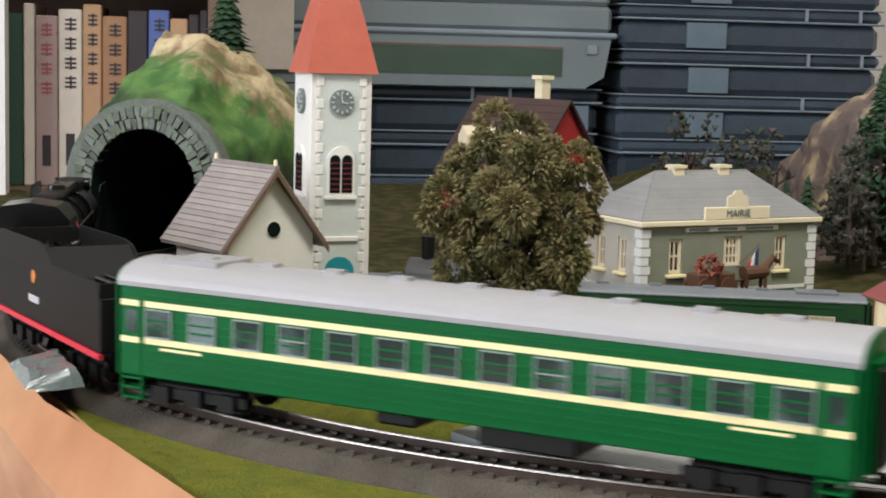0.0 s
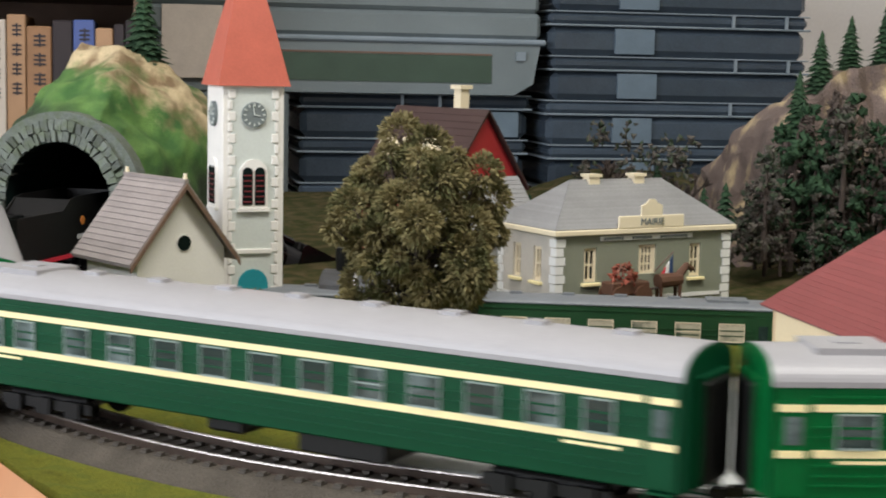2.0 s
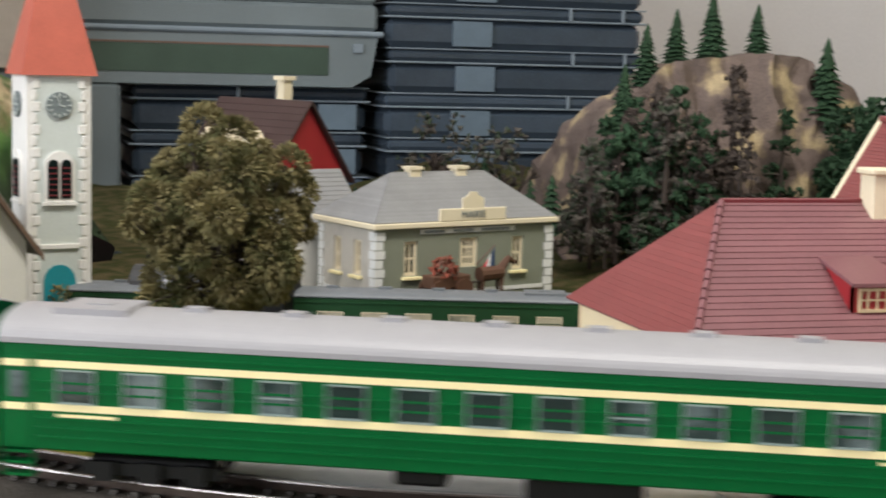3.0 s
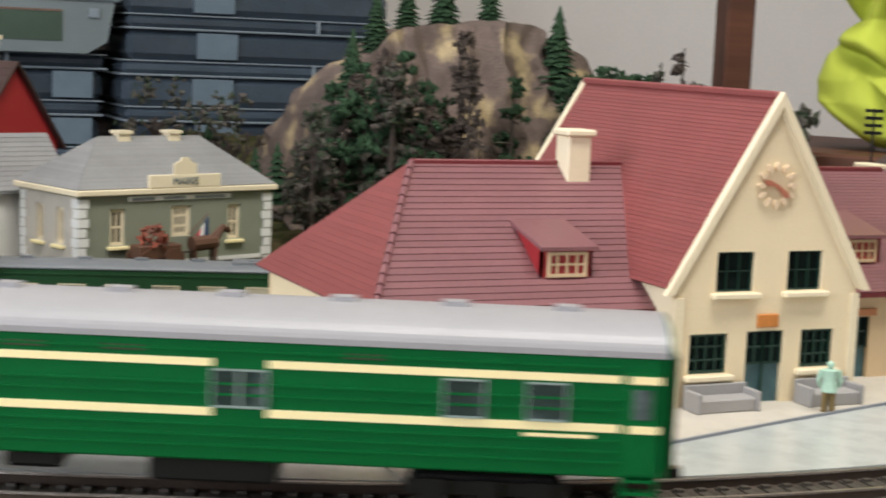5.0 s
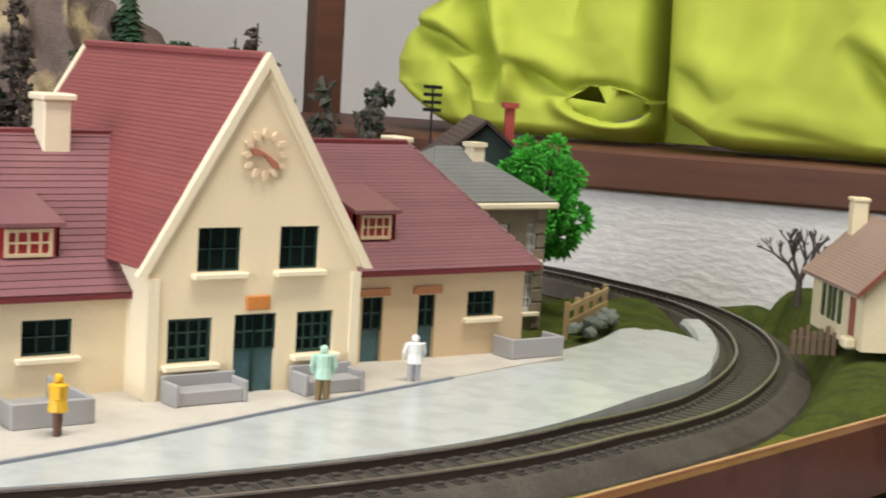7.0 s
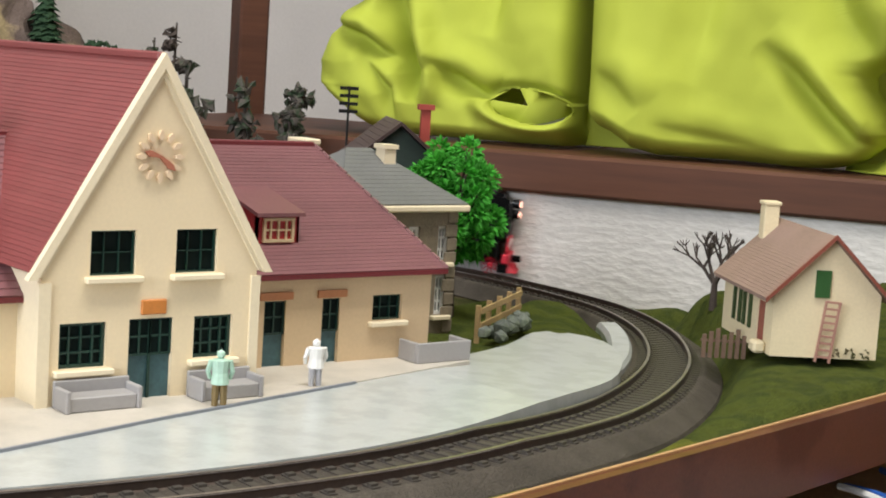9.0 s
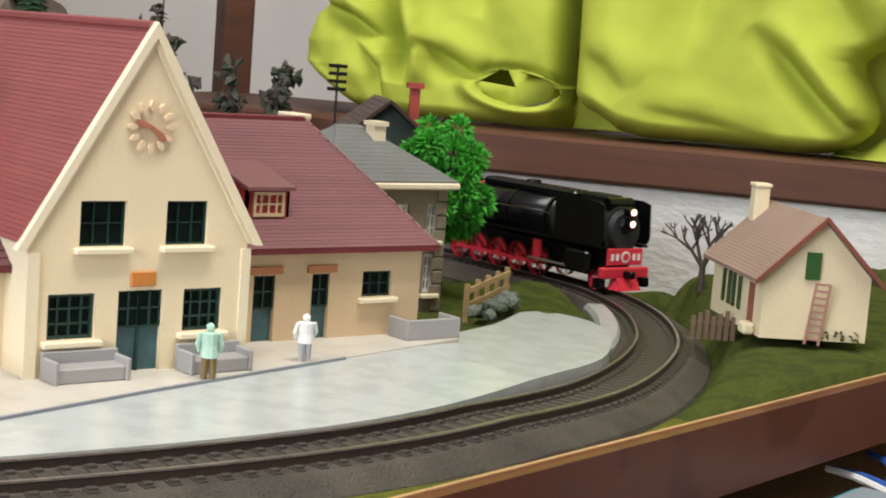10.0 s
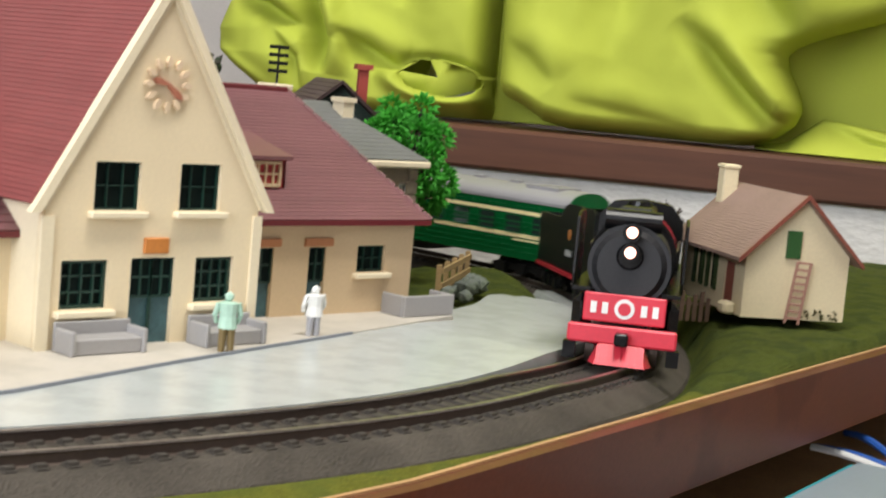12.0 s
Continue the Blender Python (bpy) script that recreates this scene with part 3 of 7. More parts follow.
    sheet("gathered_length", lambda z: float(np.interp(z, [0.050, 0.066, 0.081, 0.095, 0.112, 0.126, 0.135, 0.15, 0.36], [-0.158, -0.176, -0.1935, -0.197, -0.191, -0.178, -0.170, -0.182, -0.20])),
          lambda z: -0.0095, lambda u: 0.0525, lambda u: 0.34, bundle, 200, 230, mouth)
    sheet("inner_fold", lambda z: -0.100, lambda z: -0.058 + 0.15 * (z - 0.060), lambda u: 0.0525, lambda u: 0.105, lambda x, z, u, v, x0, x1: (x, 0.094 - 0.012 * math.sin(u * 3.1) + 0.016 * v * (1 - u), z), 30, 30)
    sheet("hanging_length", lambda z: -0.003 - 0.06 * max(0.0, z - 0.1), lambda z: float(np.interp(z, EDGE_Z, EDGE_AT)), lambda u: float(np.interp(-0.003 + 0.155 * u, hem_x, hem_z)), lambda u: 0.36, drape, 150, 170)
    sheet("back_length", lambda z: -0.012, lambda z: 0.72, lambda u: 0.0525, lambda u: 0.36, lambda x, z, u, v, x0, x1: (x, 0.085 + 0.012 * noise.noise(Vector((x * 24, z * 10, 4))), z), 90, 40)
    sheet("corner_fold", lambda z: 0.150, lambda z: 0.72, lambda u: 0.0522, lambda u: float(np.interp(0.150 + 0.57 * u, [0.150, 0.168, 0.188, 0.205, 0.25, 0.72], [0.0535, 0.056, 0.0720, 0.0700, 0.064, 0.060])), tail, 120, 14)
    # added white block: stands in for the bright backlit gap seen through the opening
    solid("bright_gap_block", box(-0.070, -0.004, 0.106, 0.18, 0.0505, 0.16, bevel=0.004), M_white, "white block standing in for the bright backlit gap under the green cloth", "parcel", m=WALL_M)


cloth()


def window_post():
    solid("post", box(-0.011, 0.011, -0.02, 0.02, -0.80, 1.45, bevel=0.002), M_beam, "brown wooden upright post before the white wall", kind="structure", m=pose(0.422, 0.66, 0, 0, 0, -20))


window_post()


# ---- station ----
def window_in(parent, x0, x1, z0, z1, y, cols, rows, sill=True, frame_m=None, pane_m=None, sill_m=None, bar=0.0006):
    """A glazed window set back in its opening, with glazing bars and a sill."""
    frame_m, pane_m, sill_m = frame_m or M_dkgreen, pane_m or M_void, sill_m or M_creamlight
    w = part("window", box(x0 - 0.0003, x1 + 0.0003, y + 0.0022, y + 0.003, z0 - 0.0003, z1 + 0.0003), pane_m, parent)
    bm = bmesh.new()
    f = bar * 1.6
    box(x0, x0 + f, y + 0.0012, y + 0.0024, z0, z1, bm)
    box(x1 - f, x1, y + 0.0012, y + 0.0024, z0, z1, bm)
    box(x0 + f, x1 - f, y + 0.0012, y + 0.0024, z0, z0 + f, bm)
    box(x0 + f, x1 - f, y + 0.0012, y + 0.0024, z1 - f, z1, bm)
    for i in range(1, cols):
        x = x0 + (x1 - x0) * i / cols
        box(x - bar / 2, x + bar / 2, y + 0.0014, y + 0.0023, z0 + f, z1 - f, bm)
    for i in range(1, rows):
        z = z0 + (z1 - z0) * i / rows
        box(x0 + f, x1 - f, y + 0.0015, y + 0.0022, z - bar / 2, z + bar / 2, bm)
    part("window_frame", bm, frame_m, w)
    if sill:
        part("sill", box(x0 - 0.0017, x1 + 0.0017, y - 0.0024, y + 0.001, z0 - 0.0019, z0 - 0.0002, bevel=0.0003), sill_m, w)
    return w


def door_in(parent, x0, x1, z0, z1, y, glazed=0.45):
    d = part("door", box(x0, x1, y + 0.0016, y + 0.0024, z0, z1), M_tealdoor, parent, "worn teal door leaf")
    zg = z1 - (z1 - z0) * glazed
    part("pane", box(x0 + 0.0006, x1 - 0.0006, y + 0.0012, y + 0.00158, zg, z1 - 0.0006), M_void, d)
    bm = bmesh.new()
    n = 4 if x1 - x0 > 0.01 else 2
    for i in range(n + 1):
        x = x0 + 0.0003 + (x1 - x0 - 0.0006) * i / n
        box(x - 0.0003, x + 0.0003, y + 0.0006, y + 0.0011, zg, z1, bm)
    for i in range(3):
        z = zg + (z1 - zg) * i / 2
        box(x0, x1, y + 0.0007, y + 0.0011, z - 0.0003, z + 0.0003, bm)
    if n == 4:
        box((x0 + x1) / 2 - 0.0004, (x0 + x1) / 2 + 0.0004, y + 0.0006, y + 0.0011, z0, z1, bm)
    part("glazing_grid", bm, M_dkgreen, d)
    return d


def tile_rows(parent, corner, along, up, length, rise, rows, material, shrink_l=0.0, shrink_r=0.0, normal=None, skip=None, proud=0.00045):
    """Lapped tile courses on a roof slope: along and up are directions in the slope, the ends draw in by shrink over the whole rise."""
    corner, along, up = Vector(corner), Vector(along).normalized(), Vector(up).normalized()
    n = along.cross(up).normalized()
    if n.z < 0:
        n = -n
    for i in range(rows):
        a0, a1 = i / rows, (i + 1) / rows
        l0, r0 = shrink_l * a0, length - shrink_r * a0
        l1, r1 = shrink_l * a1, length - shrink_r * a1
        a1 = min(1.0, a1 + 0.15 / rows)
        l1, r1 = shrink_l * a1, length - shrink_r * a1
        lo, hi = corner + up * (rise * a0), corner + up * (rise * a1)
        bm = bmesh.new()
        hexa(bm, [lo + along * l0 - n * 0.0006, lo + along * r0 - n * 0.0006, hi + along * r1 - n * 0.0006, hi + along * l1 - n * 0.0006,
                  lo + along * l0 + n * proud, lo + along * r0 + n * proud, hi + along * r1 + n * 0.0001, hi + along * l1 + n * 0.0001])
        part("tile_course", bm, material, parent)


def station():
    ob = thing("station_building", "cream model station with red tiled roofs and a clock gable", "building")
    # gable block
    xl, xr, xc, eave, apex = -0.0405, 0.0265, -0.0070, 0.0405, 0.0945
    back = 0.122
    holes = [(-0.0266, -0.0128, 0.0354, 0.0479), (-0.0004, 0.0129, 0.0354, 0.0479), (-0.0349, -0.0209, 0.0100, 0.0226), (0.0064, 0.0191, 0.0105, 0.0228), (-0.0141, -0.0004, 0.0, 0.0229)]
    bm = opening_wall(xl, xr, 0.0, 0.0485, 0.0, 0.0025, holes)
    for x, sgn in ((xl, -1), (xr, 1)):
        bmesh.ops.bisect_plane(bm, geom=bm.verts[:] + bm.edges[:] + bm.faces[:], plane_co=(x, 0, eave), plane_no=(sgn * (apex - eave), 0, xc - xl), clear_outer=True)
    part("front_wall", bm, M_cream, ob)
    gz = (0.0485 - eave) / (apex - eave)
    half = (xr - xl) / 2 * (1 - gz)
    part("gable", prism([(xc - half - 0.0004, 0.0485), (xc + half + 0.0004, 0.0485), (xc, apex)], 0.0, 0.0025), M_cream, ob)
    # spandrels beside the upper windows are cut by the roof; the wall stops at the slope
    # left side takes a lighter cream than the right, for the light on it
    part("side_wall", box(xl, xl + 0.0025, 0.0026, back, 0.0, eave), M_creamlight, ob, "cream side wall coloured lighter for the light from the left")
    part("side_wall", box(xr - 0.0025, xr, 0.0026, back, 0.0, eave), M_cream, ob)
    part("back_wall", prism([(xl, 0), (xr, 0), (xr, eave), (xc, apex), (xl, eave)], back - 0.0025, back), M_cream, ob)
    part("corner_pier", box(xl - 0.0010, xl + 0.0025, -0.0008, 0.0004, 0.0, eave - 0.0065), M_creamlight, ob)
    part("corner_pier", box(xr - 0.0020, xr + 0.0010, -0.0008, 0.0004, 0.0, eave - 0.0065), M_creamlight, ob)
    # roof of the gable block
    roof = part("roof", prism([(xl + 0.0005, eave), (xr - 0.0005, eave), (xc, apex - 0.0015)], 0.0026, back - 0.003), M_red_roof, ob, "red tiled roof")
    run, rise = xc - (xl - 0.0035), apex - (eave - 0.0045)
    sl = math.hypot(run, rise)
    tile_rows(roof, (xl - 0.0035, 0.0008, eave - 0.0045 + 0.001), (0, 1, 0), (run, 0, rise), back + 0.002, sl, 46, M_red_roof, proud=0.00026)
    tile_rows(roof, (xr + 0.0035, 0.0008, eave - 0.0045 + 0.001), (0, 1, 0), (-run, 0, rise), back + 0.002, sl, 46, M_red_roof, proud=0.00026)
    part("ridge", box(xc - 0.0013, xc + 0.0013, 0.001, back + 0.002, apex + 0.0004, apex + 0.0028, bevel=0.0005), M_red_roof, roof)
    for yy in (-0.0016, back + 0.0005):
        for sgn in (-1, 1):
            x0 = xl - 0.0045 if sgn < 0 else xr + 0.0045
            bm = prism([(x0, eave - 0.0055), (x0 - sgn * 0.0026, eave - 0.0055), (xc, apex - 0.0018), (xc, apex + 0.0026)], yy, yy + 0.0028)
            prism([(x0 - sgn * 0.0027, eave - 0.0050), (x0 - sgn * 0.0042, eave - 0.0050), (xc, apex - 0.0044), (xc, apex - 0.0019)], yy + 0.0008, yy + 0.0024, bm)
            part("bargeboard", bm, M_creamlight, roof, "cream bargeboard")
    # clock without a face: twelve raised marks and two hands
    for i in range(12):
        a = i * math.pi / 6
        bm = prism([(-0.0004, 0.0046), (0.0004, 0.0046), (0.0009, 0.0058), (0.0003, 0.0073), (-0.0003, 0.0073), (-0.0009, 0.0058)], -0.0012, 0.0003)
        mk = part("hour_mark", bm, M_mark, ob, "raised cream hour mark")
        mk.matrix_basis = Matrix.Translation((xc, 0, 0.0684)) @ Matrix.Rotation(a, 4, "Y")
    for a, l in ((130, 0.0062), (-75, 0.0050)):
        hand = part("clock_pointer", prism([(-0.0004, 0), (0.0004, 0), (0.0009, l * 0.7), (0, l), (-0.0009, l * 0.7)], -0.0013, -0.0002), M_pointer, ob, "reddish clock pointer")
        hand.matrix_basis = pose(xc, 0, 0.0684, 0, a, 0)
    # openings of the gable front
    for h in holes[:2]:
        window_in(ob, *h, 0.0, 3, 2, bar=0.0003)
    for h in holes[2:4]:
        window_in(ob, *h, 0.0, 4, 3)
    door_in(ob, holes[4][0], holes[4][1], 0.0, holes[4][3], 0.0)
    part("name_plate", box(-0.0108, -0.0030, -0.0009, 0.0002, 0.0241, 0.0283, bevel=0.0003), M_orange, ob, "small orange plate above the door")
    # wings
    for side in (-1, 1):
        y0, y1 = (0.0150 if side < 0 else 0.0255), 0.1185
        if side < 0:
            xa, xb, zr, ze = -0.1310, xl, 0.0692, 0.0296
            doors, wins = [(-0.1202, -0.1109, 0.0, 0.0200), (-0.0933, -0.0856, 0.0, 0.0212)], [(-0.0708, -0.0560, 0.0115, 0.0215)]
            ridge_x, rows = -0.1010, 24
        else:
            xa, xb, zr, ze = xr, 0.1120, 0.0675, 0.0310
            doors, wins = [(0.0460, 0.0540, 0.0, 0.0212), (0.0680, 0.0748, 0.0, 0.0212)], [(0.0880, 0.1000, 0.0130, 0.0215)]
            ridge_x, rows = 0.0920, 38
        # right wing front and both wing back walls take the darker cream
        wing = part("wing", opening_wall(xa, xb, 0.0, ze, y0, y0 + 0.0025, doors + wins), M_cream_dark if side > 0 else M_cream, ob, "low cream side wing")
        part("back_wall", box(xa, xb, y1 - 0.0025, y1, 0.0, ze), M_cream_dark, wing)
        xe = xa if side < 0 else xb
        end = opening_wall(y0 + 0.0026, y1 - 0.0026, 0.0, ze, 0, 0.0025, [(0.062, 0.075, 0.0090, 0.0180)] if side < 0 else [])
        e = part("end_wall", end, M_cream, wing)
        e.matrix_basis = Matrix.Translation((xe + (0.0025 if side < 0 else 0.0), 0, 0)) @ Matrix.Rotation(math.pi / 2, 4, "Z")
        if side < 0:
            part("end_glass", box(xe + 0.0018, xe + 0.0023, 0.060, 0.077, 0.0085, 0.0185), M_void, wing)
        for d in doors:
            door_in(wing, *d, y0, 0.5)
            if d is not doors[0] or side > 0:
                part("lintel", box(d[0] - 0.0022, d[1] + 0.0022, y0 - 0.0008, y0 + 0.0004, d[3] + 0.0004, d[3] + 0.0028), M_terracotta, wing, "terracotta lintel")
        for w in wins:
            window_in(wing, *w, y0, 3, 2, bar=0.0004)
        # hipped roof
        ov = 0.0038
        ym = (y0 + y1) / 2
        xo = xe + side * ov
        bm = bmesh.new()
        inner = xc - 0.0130 if side < 0 else xr - 0.002
        zb = ze - 0.0012
        v = [bm.verts.new(p) for p in ((xo, y0 - ov, zb), (inner, y0 - ov, zb), (inner, y1 + ov, zb), (xo, y1 + ov, zb), (ridge_x, ym, zr - 0.001), (inner, ym, zr - 0.001))]
        for f in ((0, 1, 2, 3), (0, 1, 5, 4), (2, 3, 4, 5), (3, 0, 4), (1, 2, 5)):
            bm.faces.new([v[i] for i in f])
        rf = part("roof", bm, M_maroon_roof, wing, "maroon lapped-tile hipped roof")
        up = Vector((0, ym - (y0 - ov), zr - zb))
        length = abs(inner - xo)
        shrink = abs(ridge_x - xo)
        lo = (min(xo, inner), y0 - ov, zb + 0.0004)
        tile_rows(rf, lo, (1, 0, 0), up, length, up.length, rows, M_maroon_roof, shrink if side < 0 else 0, 0 if side < 0 else shrink, proud=0.00042 if side < 0 else 0.00022)
        up2 = Vector((ridge_x - xo, 0, zr - zb))
        tile_rows(rf, (xo, y0 - ov, zb + 0.0004), (0, 1, 0), up2, y1 - y0 + 2 * ov, up2.length, rows, M_red_roof if side < 0 else M_maroon_roof, ym - y0 + ov, ym - y0 + ov, proud=0.0002)
        part("ridge", box(min(ridge_x, inner), max(ridge_x, inner), ym - 0.0014, ym + 0.0014, zr - 0.0008, zr + 0.0012, bevel=0.0004), M_maroon_dark, rf)
        for k in range(16):
            a, b = k / 16, (k + 0.85) / 16
            p = Vector((xo, y0 - ov, zb)).lerp(Vector((ridge_x, ym, zr)), a)
            q = Vector((xo, y0 - ov, zb)).lerp(Vector((ridge_x, ym, zr)), b)
            part("hip_tile", tube(p + Vector((0, 0, 0.0006)), q + Vector((0, 0, 0.0006)), 0.0013 if side < 0 else 0.0007, 0.0011 if side < 0 else 0.0006, 6), M_maroon_roof, rf)
        part("fascia", box(min(xo, inner), max(xo, inner), y0 - ov - 0.0002, y0 - ov + 0.0006, zb - 0.0014, zb + 0.0002), M_maroon_dark, rf)
        # dormer
        dx0, dx1 = (-0.0755, -0.0575) if side < 0 else (0.0460, 0.0620)
        zd = 0.0368 if side < 0 else 0.0380
        slope = up.z / up.y
        yd = y0 - ov + (zd - zb) / slope
        h = 0.0098
        deep = h / slope * 1.45
        dm = part("dormer", prism([(dx0, zd - 0.001), (dx1, zd - 0.001), (dx1, zd + h), (dx0, zd + h)], yd, yd + 0.0012), M_redhouse, wing, "red dormer with a white casement")
        bm = bmesh.new()
        for x in (dx0, dx1 - 0.0009):
            prism([(yd, zd - 0.001), (yd, zd + h), (yd + deep, zd + h + 0.0045), (yd + deep, zd + deep * slope - 0.001)], x, x + 0.0009, bm, "x")
        part("cheek", bm, M_redhouse, dm)
        bm = bmesh.new()
        hexa(bm, [(dx0 - 0.001, yd - 0.002, zd + h - 0.0005), (dx1 + 0.001, yd - 0.002, zd + h - 0.0005), (dx1 + 0.001, yd + deep + 0.004, zd + h + 0.0060), (dx0 - 0.001, yd + deep + 0.004, zd + h + 0.0060),
                  (dx0 - 0.001, yd - 0.002, zd + h + 0.0007), (dx1 + 0.001, yd - 0.002, zd + h + 0.0007), (dx1 + 0.001, yd + deep + 0.004, zd + h + 0.0072), (dx0 - 0.001, yd + deep + 0.004, zd + h + 0.0072)])
        part("dormer_roof", bm, M_maroon_roof, dm)
        window_in(wing, dx0 + 0.0022, dx1 - 0.0022, zd + 0.0010, zd + h - 0.0010, yd - 0.0021, 4, 2, False, M_casement, M_void, bar=0.0006)
    # chimneys
    for x, y, z0, z1, w in ((-0.0440, 0.0630, 0.058, 0.0790, 0.0043), (0.0935, 0.0800, 0.055, 0.0672, 0.0024)):
        ch = part("chimney", box(x - w, x + w, y - 0.0045, y + 0.0045, z0, z1, bevel=0.0004), M_creamlight, ob, "cream chimney")
        part("cap", box(x - w - 0.0012, x + w + 0.0012, y - 0.0057, y + 0.0057, z1, z1 + 0.0022, bevel=0.0005), M_creamlight, ch)
    # grey benches and walls against the front
    return ob


station()


def bench(x, y, l, rz=0.0, high=0.0075):
    ob = thing("stone_bench", "grey moulded bench standing on the station pavement", "bench", pose(x, y, 0.0, 0, 0, rz), group="benches before the station")
    part("seat", box(0.0012, l - 0.0012, -0.0085, -0.0012, 0.0, 0.0042, bevel=0.0004), M_greybench, ob)
    part("backrest", box(0.0, l, -0.0012, 0.0, 0.0, high, bevel=0.0003), M_greybench, ob)
    for a in (0.0, l - 0.0014):
        part("armrest", box(a, a + 0.0014, -0.0092, -0.0012, 0.0, 0.0062, bevel=0.0003), M_greybench, ob)
    return ob


bench(-0.0370, -0.0012, 0.0225)
bench(0.0040, -0.0012, 0.0205)


def trough(x, y, l, w):
    ob = thing("flower_trough", "low grey walled planter beside the station wall", "planter", pose(x, y, 0.0), group="planters before the station")
    for a in ((0, l, -w, -w + 0.0012), (0, 0.0012, -w + 0.0013, 0), (l - 0.0012, l, -w + 0.0013, 0)):
        part("side", box(*a, 0.0, 0.0068, bevel=0.0003), M_greybench, ob)
    part("base", box(0.0013, l - 0.0013, -w + 0.0013, 0, 0.0, 0.001), M_greybench, ob)


trough(-0.0860, 0.0120, 0.0225, 0.0300)
trough(0.0985, 0.0240, 0.0225, 0.0110)


def figure(x, y, rz, coat, legs, h=0.0158):
    """A small standing painted plastic figurine, one plain mesh."""
    bm = bmesh.new()
    tube((-0.0012, 0, 0), (-0.0010, 0, h * 0.46), 0.0009, 0.0012, 8, bm)
    tube((0.0012, 0, 0), (0.0010, 0, h * 0.46), 0.0009, 0.0012, 8, bm)
    n_leg = len(bm.faces)
    tube((0, 0, h * 0.40), (0, 0, h * 0.60), 0.0026, 0.0022, 10, bm)
    tube((0, 0, h * 0.60), (0, 0, h * 0.83), 0.0022, 0.0026, 10, bm)
    tube((0, 0, h * 0.83), (0, 0, h * 0.86), 0.0026, 0.0009, 10, bm)
    for s in (-1, 1):
        tube((s * 0.0026, 0, h * 0.82), (s * 0.0034, -0.0003, h * 0.62), 0.0008, 0.0007, 6, bm)
        tube((s * 0.0034, -0.0003, h * 0.62), (s * 0.0028, -0.0014, h * 0.48), 0.0007, 0.0006, 6, bm)
    bmesh.ops.create_icosphere(bm, subdivisions=1, radius=0.0014, matrix=Matrix.Translation((0, 0, h * 0.93)))
    ob = solid("figurine", bm, coat, "small painted plastic figurine standing on the platform", "figurine", "platform figurines", m=pose(x, y, 0.0, 0, 0, rz))
    ob.data.materials.append(legs)
    for i, p in enumerate(ob.data.polygons):
        if p.center.z < h * 0.41:
            p.material_index = 1
    return ob


M_mint = mat("mint_coat", (0.42, 0.62, 0.50), 0.5)
M_ochre = mat("ochre_trousers", (0.20, 0.14, 0.05), 0.6)
M_yellow = mat("yellow_coat", (0.72, 0.42, 0.02), 0.5)
M_brown = mat("brown_trousers", (0.10, 0.045, 0.025), 0.6)
M_palegrey = mat("pale_grey_cloth", (0.45, 0.45, 0.47), 0.6)
M_pink = mat("dusty_pink_cloth", (0.42, 0.22, 0.18), 0.6)
tagged(figure(0.0064, -0.0158, 150, M_mint, M_ochre), "figurine in a mint-green coat and ochre trousers on the platform")
tagged(figure(0.0469, -0.0033, 170, M_white, M_palegrey, 0.0142), "figurine all in white on the platform")
tagged(figure(-0.0771, -0.0258, 60, M_yellow, M_brown, 0.0155), "figurine in a yellow coat and brown trousers on the platform")


def seated_pair():
    ob = thing("park_bench", "dark slatted bench on the pavement beside the station", "bench", pose(-0.1300, -0.0120, 0, 0, 0, -4))
    for i in range(3):
        part("slat", box(0.0, 0.030, -0.0062 + i * 0.0022, -0.0046 + i * 0.0022, 0.0046, 0.0052), M_sleeper, ob)
    part("backrest", box(0.0, 0.030, 0.0006, 0.0012, 0.0065, 0.0105), M_sleeper, ob)
    for x in (0.002, 0.028):
        part("leg", box(x - 0.0005, x + 0.0005, -0.006, 0.0010, 0.0, 0.0046), M_sleeper, ob)
    for k, (x, a, b) in enumerate(((0.0125, M_paper, M_palegrey), (0.0235, M_pink, M_ochre))):
        bm = bmesh.new()
        tube((x, -0.0010, 0.0055), (x, -0.0012, 0.0130), 0.0026, 0.0024, 10, bm)
        bmesh.ops.create_icosphere(bm, subdivisions=1, radius=0.0016, matrix=Matrix.Translation((x, -0.0016, 0.0152)))
        n = len(bm.faces)
        for s in (-0.0012, 0.0012):
            tube((x + s, -0.001, 0.0062), (x + s, -0.0070, 0.0060), 0.0012, 0.0011, 8, bm)
            tube((x + s, -0.0070, 0.0066), (x + s * 1.2, -0.0076, 0.0), 0.0010, 0.0008, 8, bm)
        for s in (-1, 1):
            tube((x + s * 0.0024, -0.001, 0.0120), (x + s * 0.0026, -0.0040, 0.0075), 0.0008, 0.0007, 6, bm)
        fig = solid("figurine", bm, a, "seated painted plastic figurine on the dark bench", "figurine", "platform figurines", m=pose(-0.1300, -0.0120, 0, 0, 0, -4))
        fig.data.materials.append(b)
        for p in fig.data.polygons:
            if p.center.y < -0.0034:
                p.material_index = 1


seated_pair()


